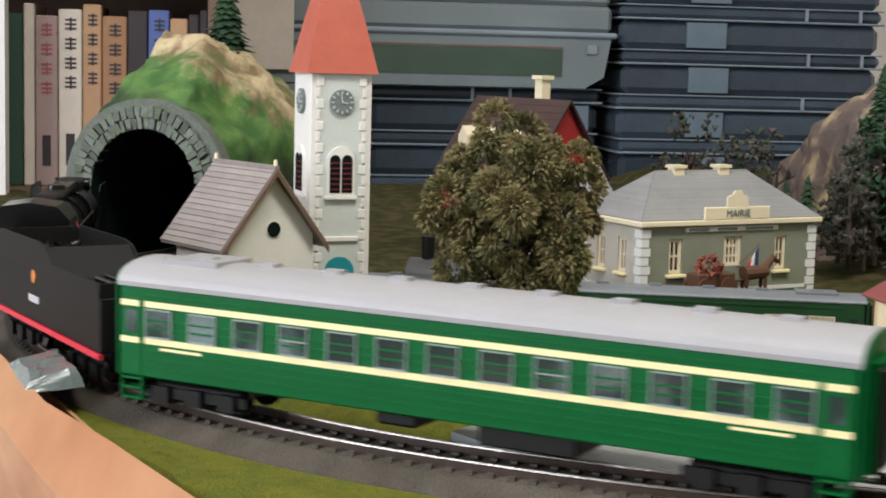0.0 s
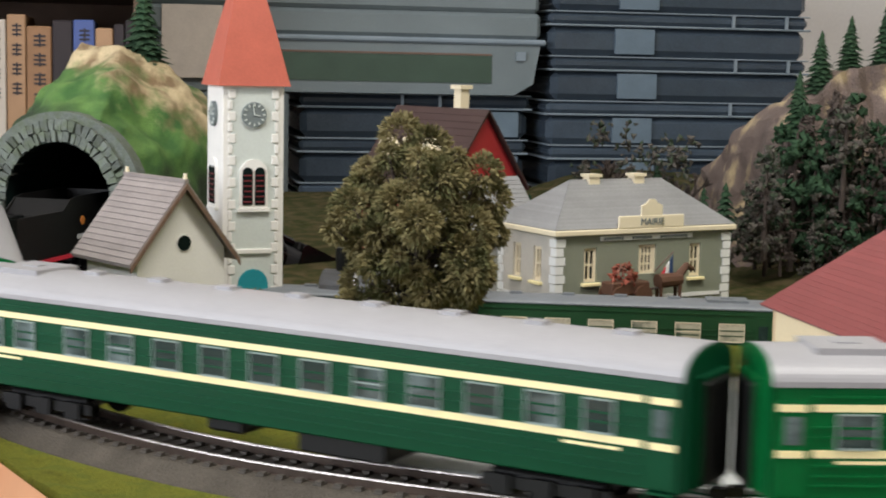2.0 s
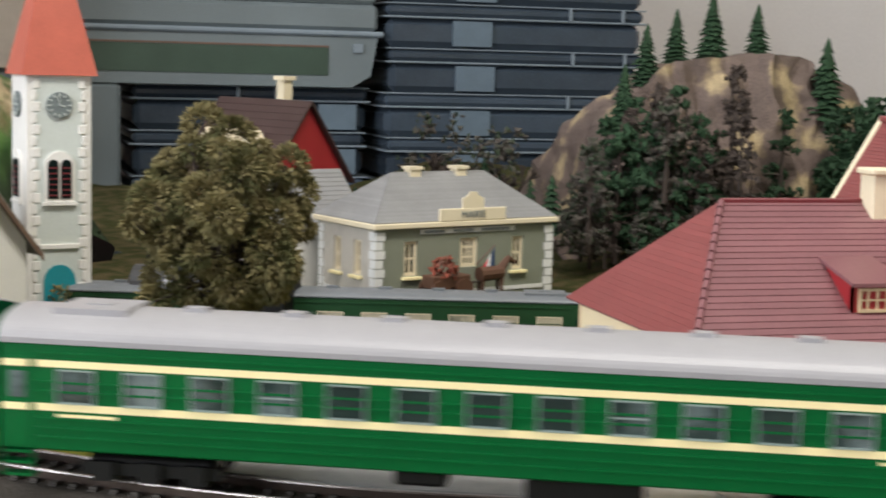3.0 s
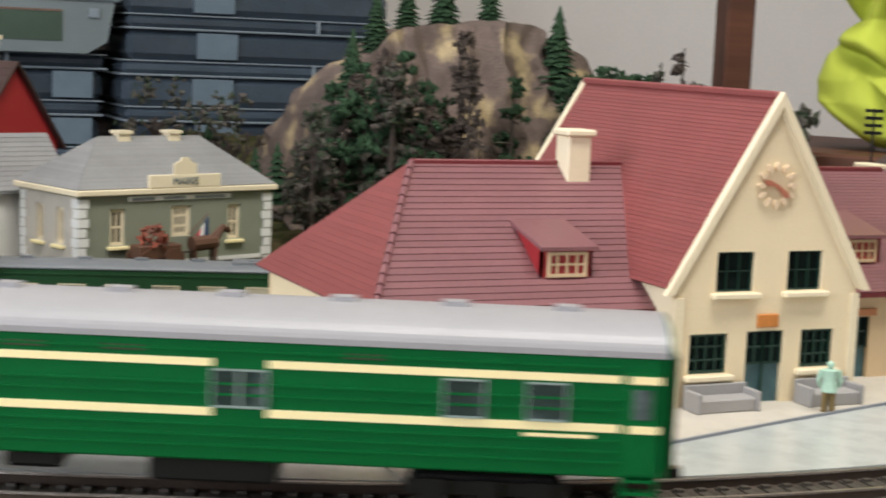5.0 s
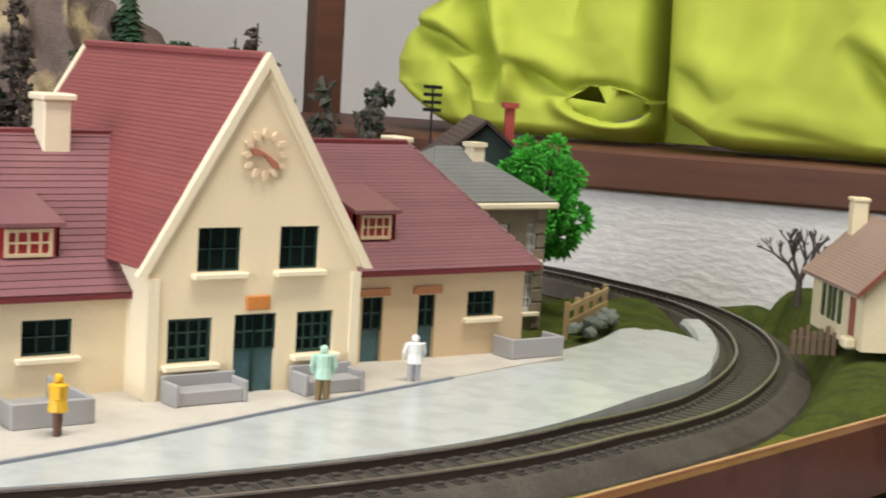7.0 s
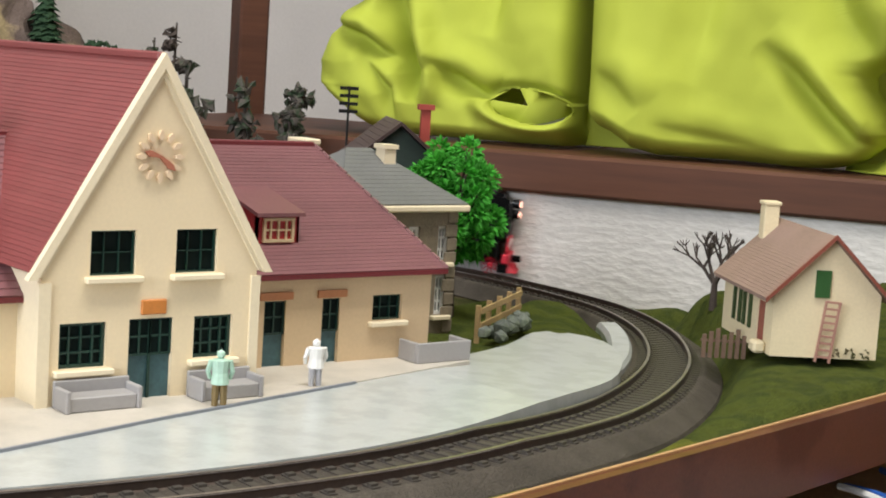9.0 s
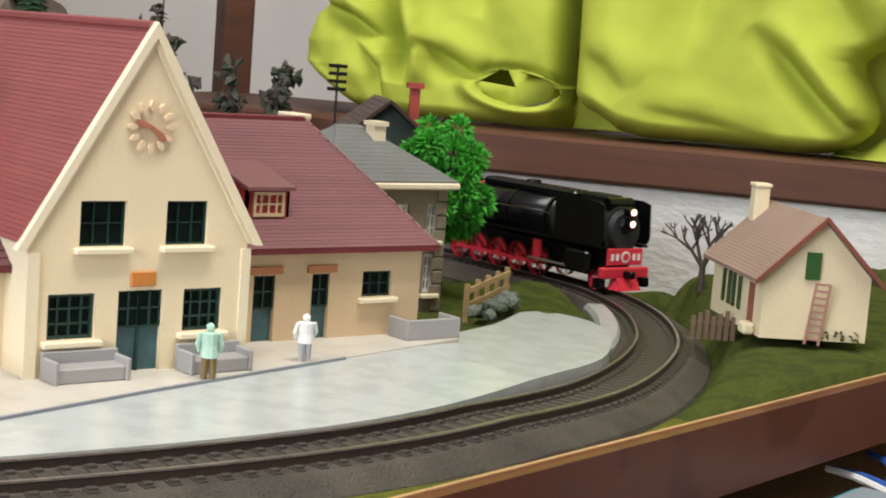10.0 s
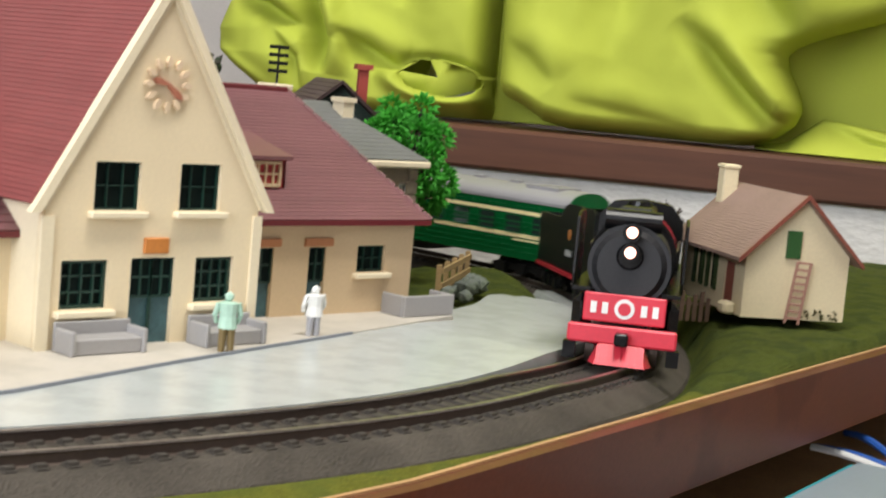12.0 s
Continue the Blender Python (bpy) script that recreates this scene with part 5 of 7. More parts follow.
# ---- town hall ----
def town_hall():
    front = Vector((0.112, 0.039, 0)).normalized()
    m = Matrix.Translation((-0.1462, 0.374, -0.0150)) @ Matrix.Rotation(math.atan2(front.y, front.x), 4, "Z")
    ob = thing("town_hall", "grey-green model town hall with cream trim and a hipped grey roof", "building", m)
    L, D, H = 0.1165, 0.056, 0.0415
    wins = [(0.0180, 0.0265, 0.0160, 0.0345), (0.0890, 0.0970, 0.0160, 0.0345), (0.0540, 0.0660, 0.0190, 0.0350)]
    part("front_wall", opening_wall(0, L, 0, H, 0, 0.002, wins), M_mairie_wall, ob)
    # lit end: its brightness is put into a paler colour than the other walls
    end = part("end_wall", opening_wall(0.0021, D, 0, H, 0, 0.002, [(0.014, 0.0215, 0.0160, 0.0345), (0.034, 0.0415, 0.0160, 0.0345)]), M_pave, ob, "end wall coloured beige for the light falling on it")
    end.matrix_basis = Matrix.Translation((0.002, 0, 0)) @ Matrix.Rotation(math.pi / 2, 4, "Z")
    part("end_wall", box(L - 0.002, L, 0.0021, D, 0, H), M_mairie_wall, ob)
    part("back_wall", box(0, L, D, D + 0.002, 0, H), M_mairie_wall, ob)
    for k, w in enumerate(wins):
        window_in(ob, *w, 0.0, 2 if k < 2 else 5, 2 if k < 2 else 3, k < 2, M_creamlight, M_void, M_stripe, bar=0.0011)
    for y0 in (0.014, 0.034):
        w = window_in(ob, 0, 0.0075, 0.0160, 0.0345, 0.0, 2, 2, True, M_creamlight, M_wood, M_stripe, bar=0.0011)
        w.matrix_basis = Matrix.Translation((0.0, y0 + 0.0075, 0)) @ Matrix.Rotation(-math.pi / 2, 4, "Z")
    # quoins
    for i in range(8):
        z = 0.002 + i * 0.0048
        d = 0.0012 if i % 2 else 0.0
        part("quoin", box(-0.0007, 0.0042 + d, -0.0009, -0.0001, z, z + 0.0042), M_white, ob)
        part("quoin", box(L - 0.0042 - d, L + 0.0007, -0.0009, -0.0001, z, z + 0.0042), M_white, ob)
        part("quoin", box(-0.0009, -0.0001, -0.0001, 0.0040 + d, z, z + 0.0042), M_white, ob)
        part("quoin", box(-0.0009, -0.0001, D - 0.0040 - d, D, z, z + 0.0042), M_white, ob)
    part("plinth_band", box(0.0055, L - 0.0055, -0.0006, -0.0001, 0.0052, 0.0072), M_white, ob)
    part("plinth_band", box(-0.0006, -0.0001, 0.0052, D - 0.0052, 0.0052, 0.0072), M_white, ob)
    part("cornice", box(-0.003, L + 0.003, -0.0032, D + 0.004, H, H + 0.0030, bevel=0.0005), M_creamlight, ob, "cream cornice")
    part("inscription_band", box(0.0280, 0.0900, -0.0009, -0.0001, H - 0.0034, H - 0.0010), M_white, ob, "white band with worn lettering")
    bm = bmesh.new()
    x = 0.0300
    for n in (7, 7, 10):
        for i in range(n):
            box(x, x + 0.0013, -0.0013, -0.0009, H - 0.0030, H - 0.0015, bm)
            x += 0.0019
        x += 0.0055
    part("lettering", bm, M_clock, ob)
    # hipped roof
    bm = bmesh.new()
    z0, z1 = H + 0.003, H + 0.0265
    v = [bm.verts.new(p) for p in ((-0.002, -0.002, z0), (L + 0.002, -0.002, z0), (L + 0.002, D + 0.003, z0), (-0.002, D + 0.003, z0), (0.027, D / 2, z1), (L - 0.027, D / 2, z1))]
    for f in ((3, 2, 1, 0), (0, 1, 5, 4), (1, 2, 5), (2, 3, 4, 5), (3, 0, 4)):
        bm.faces.new([v[i] for i in f])
    rf = part("roof", bm, M_mairie_roof, ob, "grey hipped roof")
    part("ridge", tube((0.027, D / 2, z1), (L - 0.027, D / 2, z1), 0.0010, 0.0010, 6), M_mairie_roof, rf)
    tile_rows(rf, (-0.002, -0.0022, z0 + 0.0004), (1, 0, 0), (0, D / 2 + 0.002, z1 - z0), L + 0.004, math.hypot(D / 2 + 0.002, z1 - z0), 26, M_mairie_roof, 0.029, 0.029, proud=0.00014)
    tile_rows(rf, (-0.0022, -0.002, z0 + 0.0004), (0, 1, 0), (0.029, 0, z1 - z0), D + 0.005, math.hypot(0.029, z1 - z0), 26, M_mairie_roof, D / 2 + 0.002, D / 2 + 0.002, proud=0.00014)
    for x in (0.041, 0.0715):
        ch = part("chimney", box(x - 0.0034, x + 0.0034, D / 2 - 0.0032, D / 2 + 0.0032, z1 - 0.006, z1 + 0.0022), M_creamlight, ob, "cream chimney")
        part("cap", box(x - 0.0044, x + 0.0044, D / 2 - 0.0041, D / 2 + 0.0041, z1 + 0.0022, z1 + 0.0038), M_creamlight, ch)
    # parapet with the name
    pr = part("parapet", box(0.0380, 0.0820, -0.0032, -0.0018, H + 0.0030, H + 0.0098, bevel=0.0004), M_creamlight, ob, "cream parapet with the name of the hall")
    part("crest", prism([(0.053, H + 0.0098), (0.067, H + 0.0098), (0.067, H + 0.0150), (0.0635, H + 0.0165), (0.0620, H + 0.0185), (0.058, H + 0.0185), (0.0565, H + 0.0165), (0.053, H + 0.0150)], -0.0030, -0.0020), M_creamlight, pr)
    cu = bpy.data.curves.new("lettering", "FONT")
    cu.body, cu.size, cu.align_x, cu.align_y, cu.extrude = "MAIRIE", 0.0052, "CENTER", "CENTER", 0.0002
    t = new("lettering", cu)
    t.data.materials.append(M_clock)
    t.parent = pr
    t.matrix_basis = pose(0.060, -0.0035, H + 0.0063, 90, 0, 0)
    # flag at the front door
    pole = part("flag_pole", tube((0.064, -0.001, 0.020), (0.0715, -0.008, 0.0315), 0.0005, 0.0004, 6), M_wood, ob)
    for i, mm in enumerate((M_flagblue, M_white, M_redpaint)):
        bm = bmesh.new()
        hexa(bm, [(0.0715 - i * 0.0032, -0.0082, 0.0150 + i * 0.001), (0.0683 - i * 0.0032, -0.0082, 0.0160 + i * 0.001), (0.0683 - i * 0.0032, -0.0076, 0.0160 + i * 0.001), (0.0715 - i * 0.0032, -0.0076, 0.0150 + i * 0.001),
                  (0.0712 - i * 0.0022, -0.0082, 0.0295 - i * 0.003), (0.0690 - i * 0.0022, -0.0082, 0.0265 - i * 0.003), (0.0690 - i * 0.0022, -0.0076, 0.0265 - i * 0.003), (0.0712 - i * 0.0022, -0.0076, 0.0295 - i * 0.003)])
        part("flag_stripe", bm, mm, pole)
    # annex house behind
    return ob, m


M_flagblue = mat("flag_blue", (0.02, 0.05, 0.13), 0.6)
tunnel_hill()
church()
nave()
HALL, HALL_M = town_hall()


def horse_cart():
    m = HALL_M @ pose(0.052, -0.012, 0.0045) @ Matrix.Diagonal((1.25, 1.25, 1.25, 1))
    ob = thing("horse_cart", "brown model horse and loaded cart standing before the town hall", "cart", m)
    part("cart_body", box(-0.022, -0.002, -0.004, 0.004, 0.0050, 0.0105, bevel=0.0005), M_brown, ob)
    rng = random.Random(7)
    bm = bmesh.new()
    blobs(bm, (-0.013, 0, 0.012), 0.006, 90, 0.0018, rng)
    part("load", bm, M_redload, ob, "red and brown load")
    for x in (-0.018, -0.006):
        for y in (-0.0048, 0.0048):
            w = part("wheel", tube((x, y - 0.0005, 0.0045), (x, y + 0.0005, 0.0045), 0.0045, 0.0045, 16), M_brown, ob)
    part("shaft", tube((-0.002, 0, 0.006), (0.012, 0, 0.0075), 0.0005, 0.0005, 6), M_bark, ob)
    bm = tube((0.005, 0, 0.0095), (0.017, 0, 0.0100), 0.0032, 0.0030, 10)
    for x in (0.006, 0.016):
        for y in (-0.0015, 0.0015):
            tube((x, y, 0.0085), (x, y, 0.0), 0.0010, 0.0007, 6, bm)
    tube((0.016, 0, 0.011), (0.0205, 0, 0.0160), 0.0022, 0.0014, 8, bm)
    tube((0.0200, 0, 0.0160), (0.0240, 0, 0.0140), 0.0014, 0.0010, 8, bm)
    part("horse", bm, M_brown, ob, "brown harnessed model horse")


M_redload = mat("red_brown_load", (0.30, 0.07, 0.04), 0.8, second=(0.10, 0.06, 0.04))
horse_cart()


def gabled_house(name, m, g, l, e, a, wall, roof, label, chimney=None, gable_front=True, over=0.004, chim_m=None):
    ob = thing(name, label, "house", m)
    part("wall", prism([(-g / 2, 0), (g / 2, 0), (g / 2, e), (0, a), (-g / 2, e)], 0, l), wall, ob)
    for s in (-1, 1):
        k = (a - e) / (g / 2)
        x0, z0 = s * (g / 2 + over), e - over * k + 0.0008
        bm = bmesh.new()
        hexa(bm, [(x0, -over, z0), (x0, l + over, z0), (0, l + over, a + 0.0008), (0, -over, a + 0.0008), (x0, -over, z0 + 0.0012), (x0, l + over, z0 + 0.0012), (0, l + over, a + 0.002), (0, -over, a + 0.002)])
        rf = part("roof", bm, roof, ob)
        up = Vector((-x0, 0, a - e + over * k))
        tile_rows(rf, (x0, -over, z0 + 0.0014), (0, 1, 0), up, l + 2 * over, up.length, 12, roof, proud=0.0004)
    if chimney:
        x, y, w, z0, z1 = chimney
        ch = part("chimney", box(x - w, x + w, y - w, y + w, z0, z1), chim_m or M_creamlight, ob)
        part("cap", box(x - w - 0.0015, x + w + 0.0015, y - w - 0.0015, y + w + 0.0015, z1, z1 + 0.0025), chim_m or M_creamlight, ch)
    return ob


# red house behind the olive tree
rh = gabled_house("red_house", pose(-0.1540, 0.520, -0.012, 0, 0, 28), 0.060, 0.085, 0.055, 0.098, M_redhouse, M_darkroof, "red wooden house with a dark roof and pale chimney", (0.004, 0.028, 0.0034, 0.088, 0.112))
for k in range(3):
    part("dormer", prism([(-0.0045, 0), (0.0045, 0), (0.0045, 0.008), (0, 0.014), (-0.0045, 0.008)], -0.004, 0.006), M_creamlight, rh, "cream pointed dormer").matrix_basis = pose(-0.026, 0.020 + k * 0.022, 0.068, 0, 0, -90)
# annex next to the town hall
an = gabled_house("annex_house", HALL_M @ pose(0.030, 0.092, 0.0, 0, 0, 90), 0.05, 0.046, 0.040, 0.064, M_towerwhite, M_mairie_roof, "white side house with a grey roof behind the town hall")


def stone_villa():
    """The stone house with the grey hipped roof behind the station's end."""
    ob = thing("stone_villa", "two-storey stone model house with a grey hipped roof and cream cornice", "house", pose(0.1175, 0.0900, GROUND))
    L, D, H = 0.0560, 0.060, 0.0490
    wins = [(0.0330, 0.0385, 0.0290, 0.0430), (0.0475, 0.0530, 0.0290, 0.0430), (0.0475, 0.0530, 0.0080, 0.0235)]
    part("front_wall", opening_wall(0, L, 0, H, 0, 0.002, wins), M_villa, ob, "brown-grey coursed stone wall")
    part("end_wall", box(L - 0.002, L, 0.0021, D, 0, H), M_villa, ob)
    part("end_wall", box(0, 0.002, 0.0021, D, 0, H), M_villa, ob)
    part("back_wall", box(0, L, D, D + 0.002, 0, H), M_villa, ob)
    for i in range(9):
        part("quoin", box(L - 0.0045 - (0.001 if i % 2 else 0), L + 0.0006, -0.0008, -0.0001, 0.001 + i * 0.0054, 0.0058 + i * 0.0054, bevel=0.0003), M_villa, ob)
    for w in wins:
        window_in(ob, *w, 0.0, 2, 3, True, M_white, M_void, M_creamlight, bar=0.0008)
    part("cornice", box(-0.003, L + 0.004, -0.004, D + 0.004, H, H + 0.0026, bevel=0.0006), M_creamlight, ob)
    bm = bmesh.new()
    z0, z1 = H + 0.0026, H + 0.0215
    v = [bm.verts.new(p) for p in ((-0.002, -0.003, z0), (L + 0.003, -0.003, z0), (L + 0.003, D + 0.003, z0), (-0.002, D + 0.003, z0), (0.022, D / 2, z1), (L - 0.022, D / 2, z1))]
    for f in ((3, 2, 1, 0), (0, 1, 5, 4), (1, 2, 5), (2, 3, 4, 5), (3, 0, 4)):
        bm.faces.new([v[i] for i in f])
    rf = part("roof", bm, M_villaroof, ob, "grey hipped roof")
    tile_rows(rf, (-0.002, -0.0032, z0 + 0.0004), (1, 0, 0), (0, D / 2 + 0.003, z1 - z0), L + 0.005, math.hypot(D / 2 + 0.003, z1 - z0), 14, M_villaroof, 0.024, 0.025, proud=0.0002)
    ch = part("chimney", box(0.0340, 0.0395, 0.020, 0.026, z1 - 0.01, z1 + 0.0008), M_creamlight, ob, "cream chimney")
    part("cap", box(0.0333, 0.0402, 0.0193, 0.0267, z1 + 0.0008, z1 + 0.0026), M_creamlight, ch)


M_villaroof = mat("villa_slate", (0.15, 0.155, 0.15), 0.6, vary=0.15)
M_villa = mat("brown_grey_stone_wall", (0.20, 0.165, 0.115), 0.75, vary=0.25, coarse=180, bump=0.5)
stone_villa()
M_cabin = mat("dark_green_cabin", (0.015, 0.028, 0.022), 0.6, vary=0.3)
M_brick = mat("red_chimney_brick", (0.32, 0.05, 0.035), 0.6)
gabled_house("dark_cabin", pose(0.2110, 0.180, -0.0075, 0, 0, -30), 0.044, 0.056, 0.058, 0.0765, M_cabin, M_darkroof, "dark green timber cabin with a brown roof and red chimney", (0.014, 0.022, 0.0022, 0.06, 0.0840), chim_m=M_brick)


def cottage():
    """Cream cottage beside the curve: gable wall towards the desk, long wall towards the track."""
    gl, gr = Vector((0.2356, -0.0212)), Vector((0.2700, -0.0427))
    d = (gr - gl).normalized()
    ob = thing("cottage", "cream plaster cottage with a brown tiled roof and green shutters", "house",
               Matrix.Translation((gl.x - 0.0010, gl.y, 0.0004)) @ Matrix.Rotation(math.atan2(d.y, d.x), 4, "Z"))
    g, l, e, a = 0.0405, 0.062, 0.0240, 0.0437
    bm = prism([(0, 0), (g, 0), (g, e), (g / 2 + 0.0005, a), (0, e)], 0, 0.0025)
    part("gable_wall", bm, M_cottage, ob)
    part("back_gable", prism([(0, 0), (g, 0), (g, e), (g / 2, a), (0, e)], l - 0.0025, l), M_cottage, ob)
    side = part("side_wall", opening_wall(0, l - 0.0052, 0, e, 0, 0.002, [(0.0065, 0.0150, 0.0, 0.0185), (0.0250, 0.0290, 0.0065, 0.0200), (0.0380, 0.0420, 0.0065, 0.0200)]), M_cottage, ob)
    side.matrix_basis = Matrix.Translation((0.002, 0.0026, 0)) @ Matrix.Rotation(math.pi / 2, 4, "Z")
    part("side_wall", box(g - 0.002, g, 0.0026, l - 0.0026, 0, e), M_cottage, ob)
    part("door", box(0.0004, 0.0010, 0.0094, 0.0174, 0.0, 0.0183), M_terradoor, ob, "weathered red door")
    for y in (0.0276, 0.0406):
        part("window", box(0.0006, 0.0012, y, y + 0.0040, 0.0065, 0.0200), M_void, ob)
        for k in (-0.0032, 0.0042):
            part("shutter", box(-0.0008, -0.0001, y + k, y + k + 0.0028, 0.0062, 0.0203), M_shutter, ob, "dark green shutter")
    part("loft_shutter", box(0.0150, 0.0205, -0.0010, -0.0001, 0.0225, 0.0325), M_shutter2, ob, "dark green loft shutter")
    lad = part("ladder", box(0.0150, 0.0158, -0.0012, -0.0004, 0.0, 0.0232), M_pinkwood, ob, "faded reddish ladder under the loft")
    lad.matrix_basis = pose(0.0015, -0.0005, 0.0, 6, 4, 0)
    bm = bmesh.new()
    box(0.0203, 0.0211, -0.0012, -0.0004, 0.0, 0.0232, bm)
    for k in range(9):
        box(0.0158, 0.0203, -0.0010, -0.0005, 0.0016 + k * 0.0026, 0.0024 + k * 0.0026, bm)
    part("rungs", bm, M_pinkwood, lad)
    part("step", box(-0.0050, -0.0002, 0.0040, 0.0110, 0.0, 0.0045, bevel=0.001), M_cottage, ob)
    for s in (0, 1):
        k = (a - e) / (g / 2)
        ov = 0.0042
        x0 = -ov if s == 0 else g + ov
        z0 = e - ov * k + 0.0006
        bm = bmesh.new()
        hexa(bm, [(x0, -0.003, z0), (x0, l + 0.003, z0), (g / 2, l + 0.003, a + 0.0008), (g / 2, -0.003, a + 0.0008), (x0, -0.003, z0 + 0.001), (x0, l + 0.003, z0 + 0.001), (g / 2, l + 0.003, a + 0.0018), (g / 2, -0.003, a + 0.0018)])
        rf = part("roof", bm, M_cotroof, ob, "dusty brown tiled roof")
        up = Vector((g / 2 - x0, 0, a - z0))
        tile_rows(rf, (x0, -0.0032, z0 + 0.0012), (0, 1, 0), up, l + 0.0064, up.length, 22, M_cotroof, proud=0.00025)
        part("verge", prism([(x0, z0 - 0.0004), (x0, z0 + 0.0014), (g / 2, a + 0.0024), (g / 2, a + 0.0006)], -0.0040, -0.0031), M_verge, rf, "red-brown verge")
    ch = part("chimney", box(g / 2 - 0.0085, g / 2 - 0.0023, l - 0.0066, l - 0.0002, a - 0.010, a + 0.0070, bevel=0.0005), M_cottage, ob, "cream chimney")
    part("cap", box(g / 2 - 0.0090, g / 2 - 0.0018, l - 0.0071, l + 0.0003, a + 0.0070, a + 0.0086, bevel=0.0004), M_cottage, ch)
    rng = random.Random(4)
    bm = bmesh.new()
    for x in (0.024, 0.030, 0.036):
        blobs(bm, (x, -0.001, 0.002), 0.002, 10, 0.0009, rng)
    solid("weed_tuft", bm, M_grass_dark, "dark weed tufts at the foot of the cottage wall", "weeds", m=ob.matrix_basis.copy())


M_cottage = mat("cream_cottage_plaster", (0.70, 0.60, 0.39), 0.65, vary=0.08, coarse=70)
M_cotroof = mat("dusty_brown_tiles", (0.27, 0.18, 0.145), 0.6, vary=0.15)
M_verge = mat("red_brown_verge", (0.20, 0.055, 0.035), 0.55)
M_terradoor = mat("weathered_red_door", (0.27, 0.085, 0.055), 0.6, vary=0.25)
M_shutter = mat("dark_green_shutter", (0.035, 0.062, 0.018), 0.5)
M_shutter2 = mat("green_loft_shutter", (0.02, 0.085, 0.018), 0.5)
M_pinkwood = mat("faded_red_wood", (0.40, 0.21, 0.16), 0.6, vary=0.2)
cottage()
twig_tree(pose(0.342, 0.103, terrain(0.342, 0.103) - 0.001), 0.040, "bare dark model tree behind the cottage", 12)


def garden_fence():
    ob = thing("garden_fence", "small weathered wooden fence beside the cottage", "fence", pose(0.236, 0.013, GROUND + 0.001, 0, 0, -35))
    for i in range(7):
        part("paling", box(i * 0.0026, i * 0.0026 + 0.0016, -0.0005, 0.0005, 0, 0.009 + 0.0012 * (i % 3)), M_wood, ob)
    part("rail", box(-0.0005, 0.019, 0.0005, 0.0011, 0.006, 0.007), M_wood, ob)


garden_fence()


def platform_fence():
    """Yellowish plank fence with a heap of stones at the platform's end."""
    a, b = Vector((0.1750, 0.0745)), Vector((0.2250, 0.1080))
    d = (b - a).normalized()
    L = (b - a).length
    ob = thing("plank_fence", "pale wooden post-and-plank fence at the platform end", "fence", Matrix.Translation((a.x, a.y, -0.0062)) @ Matrix.Rotation(math.atan2(d.y, d.x), 4, "Z"))
    for i in range(5):
        part("post", box(L * i / 4 - 0.0009, L * i / 4 + 0.0009, -0.0009, 0.0009, -0.004, 0.0125), M_fence, ob)
    for z in (0.0035, 0.0092):
        part("rail", box(0, L, -0.0016, -0.0009, z, z + 0.0022), M_fence, ob)
    rng = random.Random(6)
    for i in range(40):
        bm = bmesh.new()
        bmesh.ops.create_icosphere(bm, subdivisions=1, radius=rng.uniform(0.0018, 0.0034))
        for v in bm.verts:
            v.co += Vector((noise.noise(v.co * 400 + Vector((i, 0, 0))), noise.noise(v.co * 400 + Vector((0, i, 3))), noise.noise(v.co * 300))) * 0.0012
        t = rng.random()
        solid("stone", bm, M_stone, "grey rubble stone in a heap by the fence", "stone", "stones by the fence",
              m=pose(0.1690 + 0.046 * t + rng.uniform(-0.004, 0.004), 0.0600 + 0.030 * t + rng.uniform(-0.004, 0.004), -0.0040 + rng.uniform(0, 0.004 * (1 - 0.6 * t))))


M_fence = mat("pale_yellow_wood", (0.45, 0.31, 0.15), 0.6, vary=0.2)
platform_fence()


def signal():
    ob = thing("signal_mast", "thin dark mast with four short crossarms", "signal", pose(0.2245, 0.241, -0.0075))
    part("mast", tube((0, 0, 0), (0, 0, 0.092), 0.0007, 0.0006, 6), M_black_matt, ob)
    for k in range(4):
        arm = part("crossarm", box(-0.0045, 0.0045, -0.0006, 0.0006, 0.0790 + k * 0.0037, 0.0807 + k * 0.0037), M_black_matt, ob)
        arm.matrix_basis = pose(0, 0, 0, 0, 0, -25)


signal()


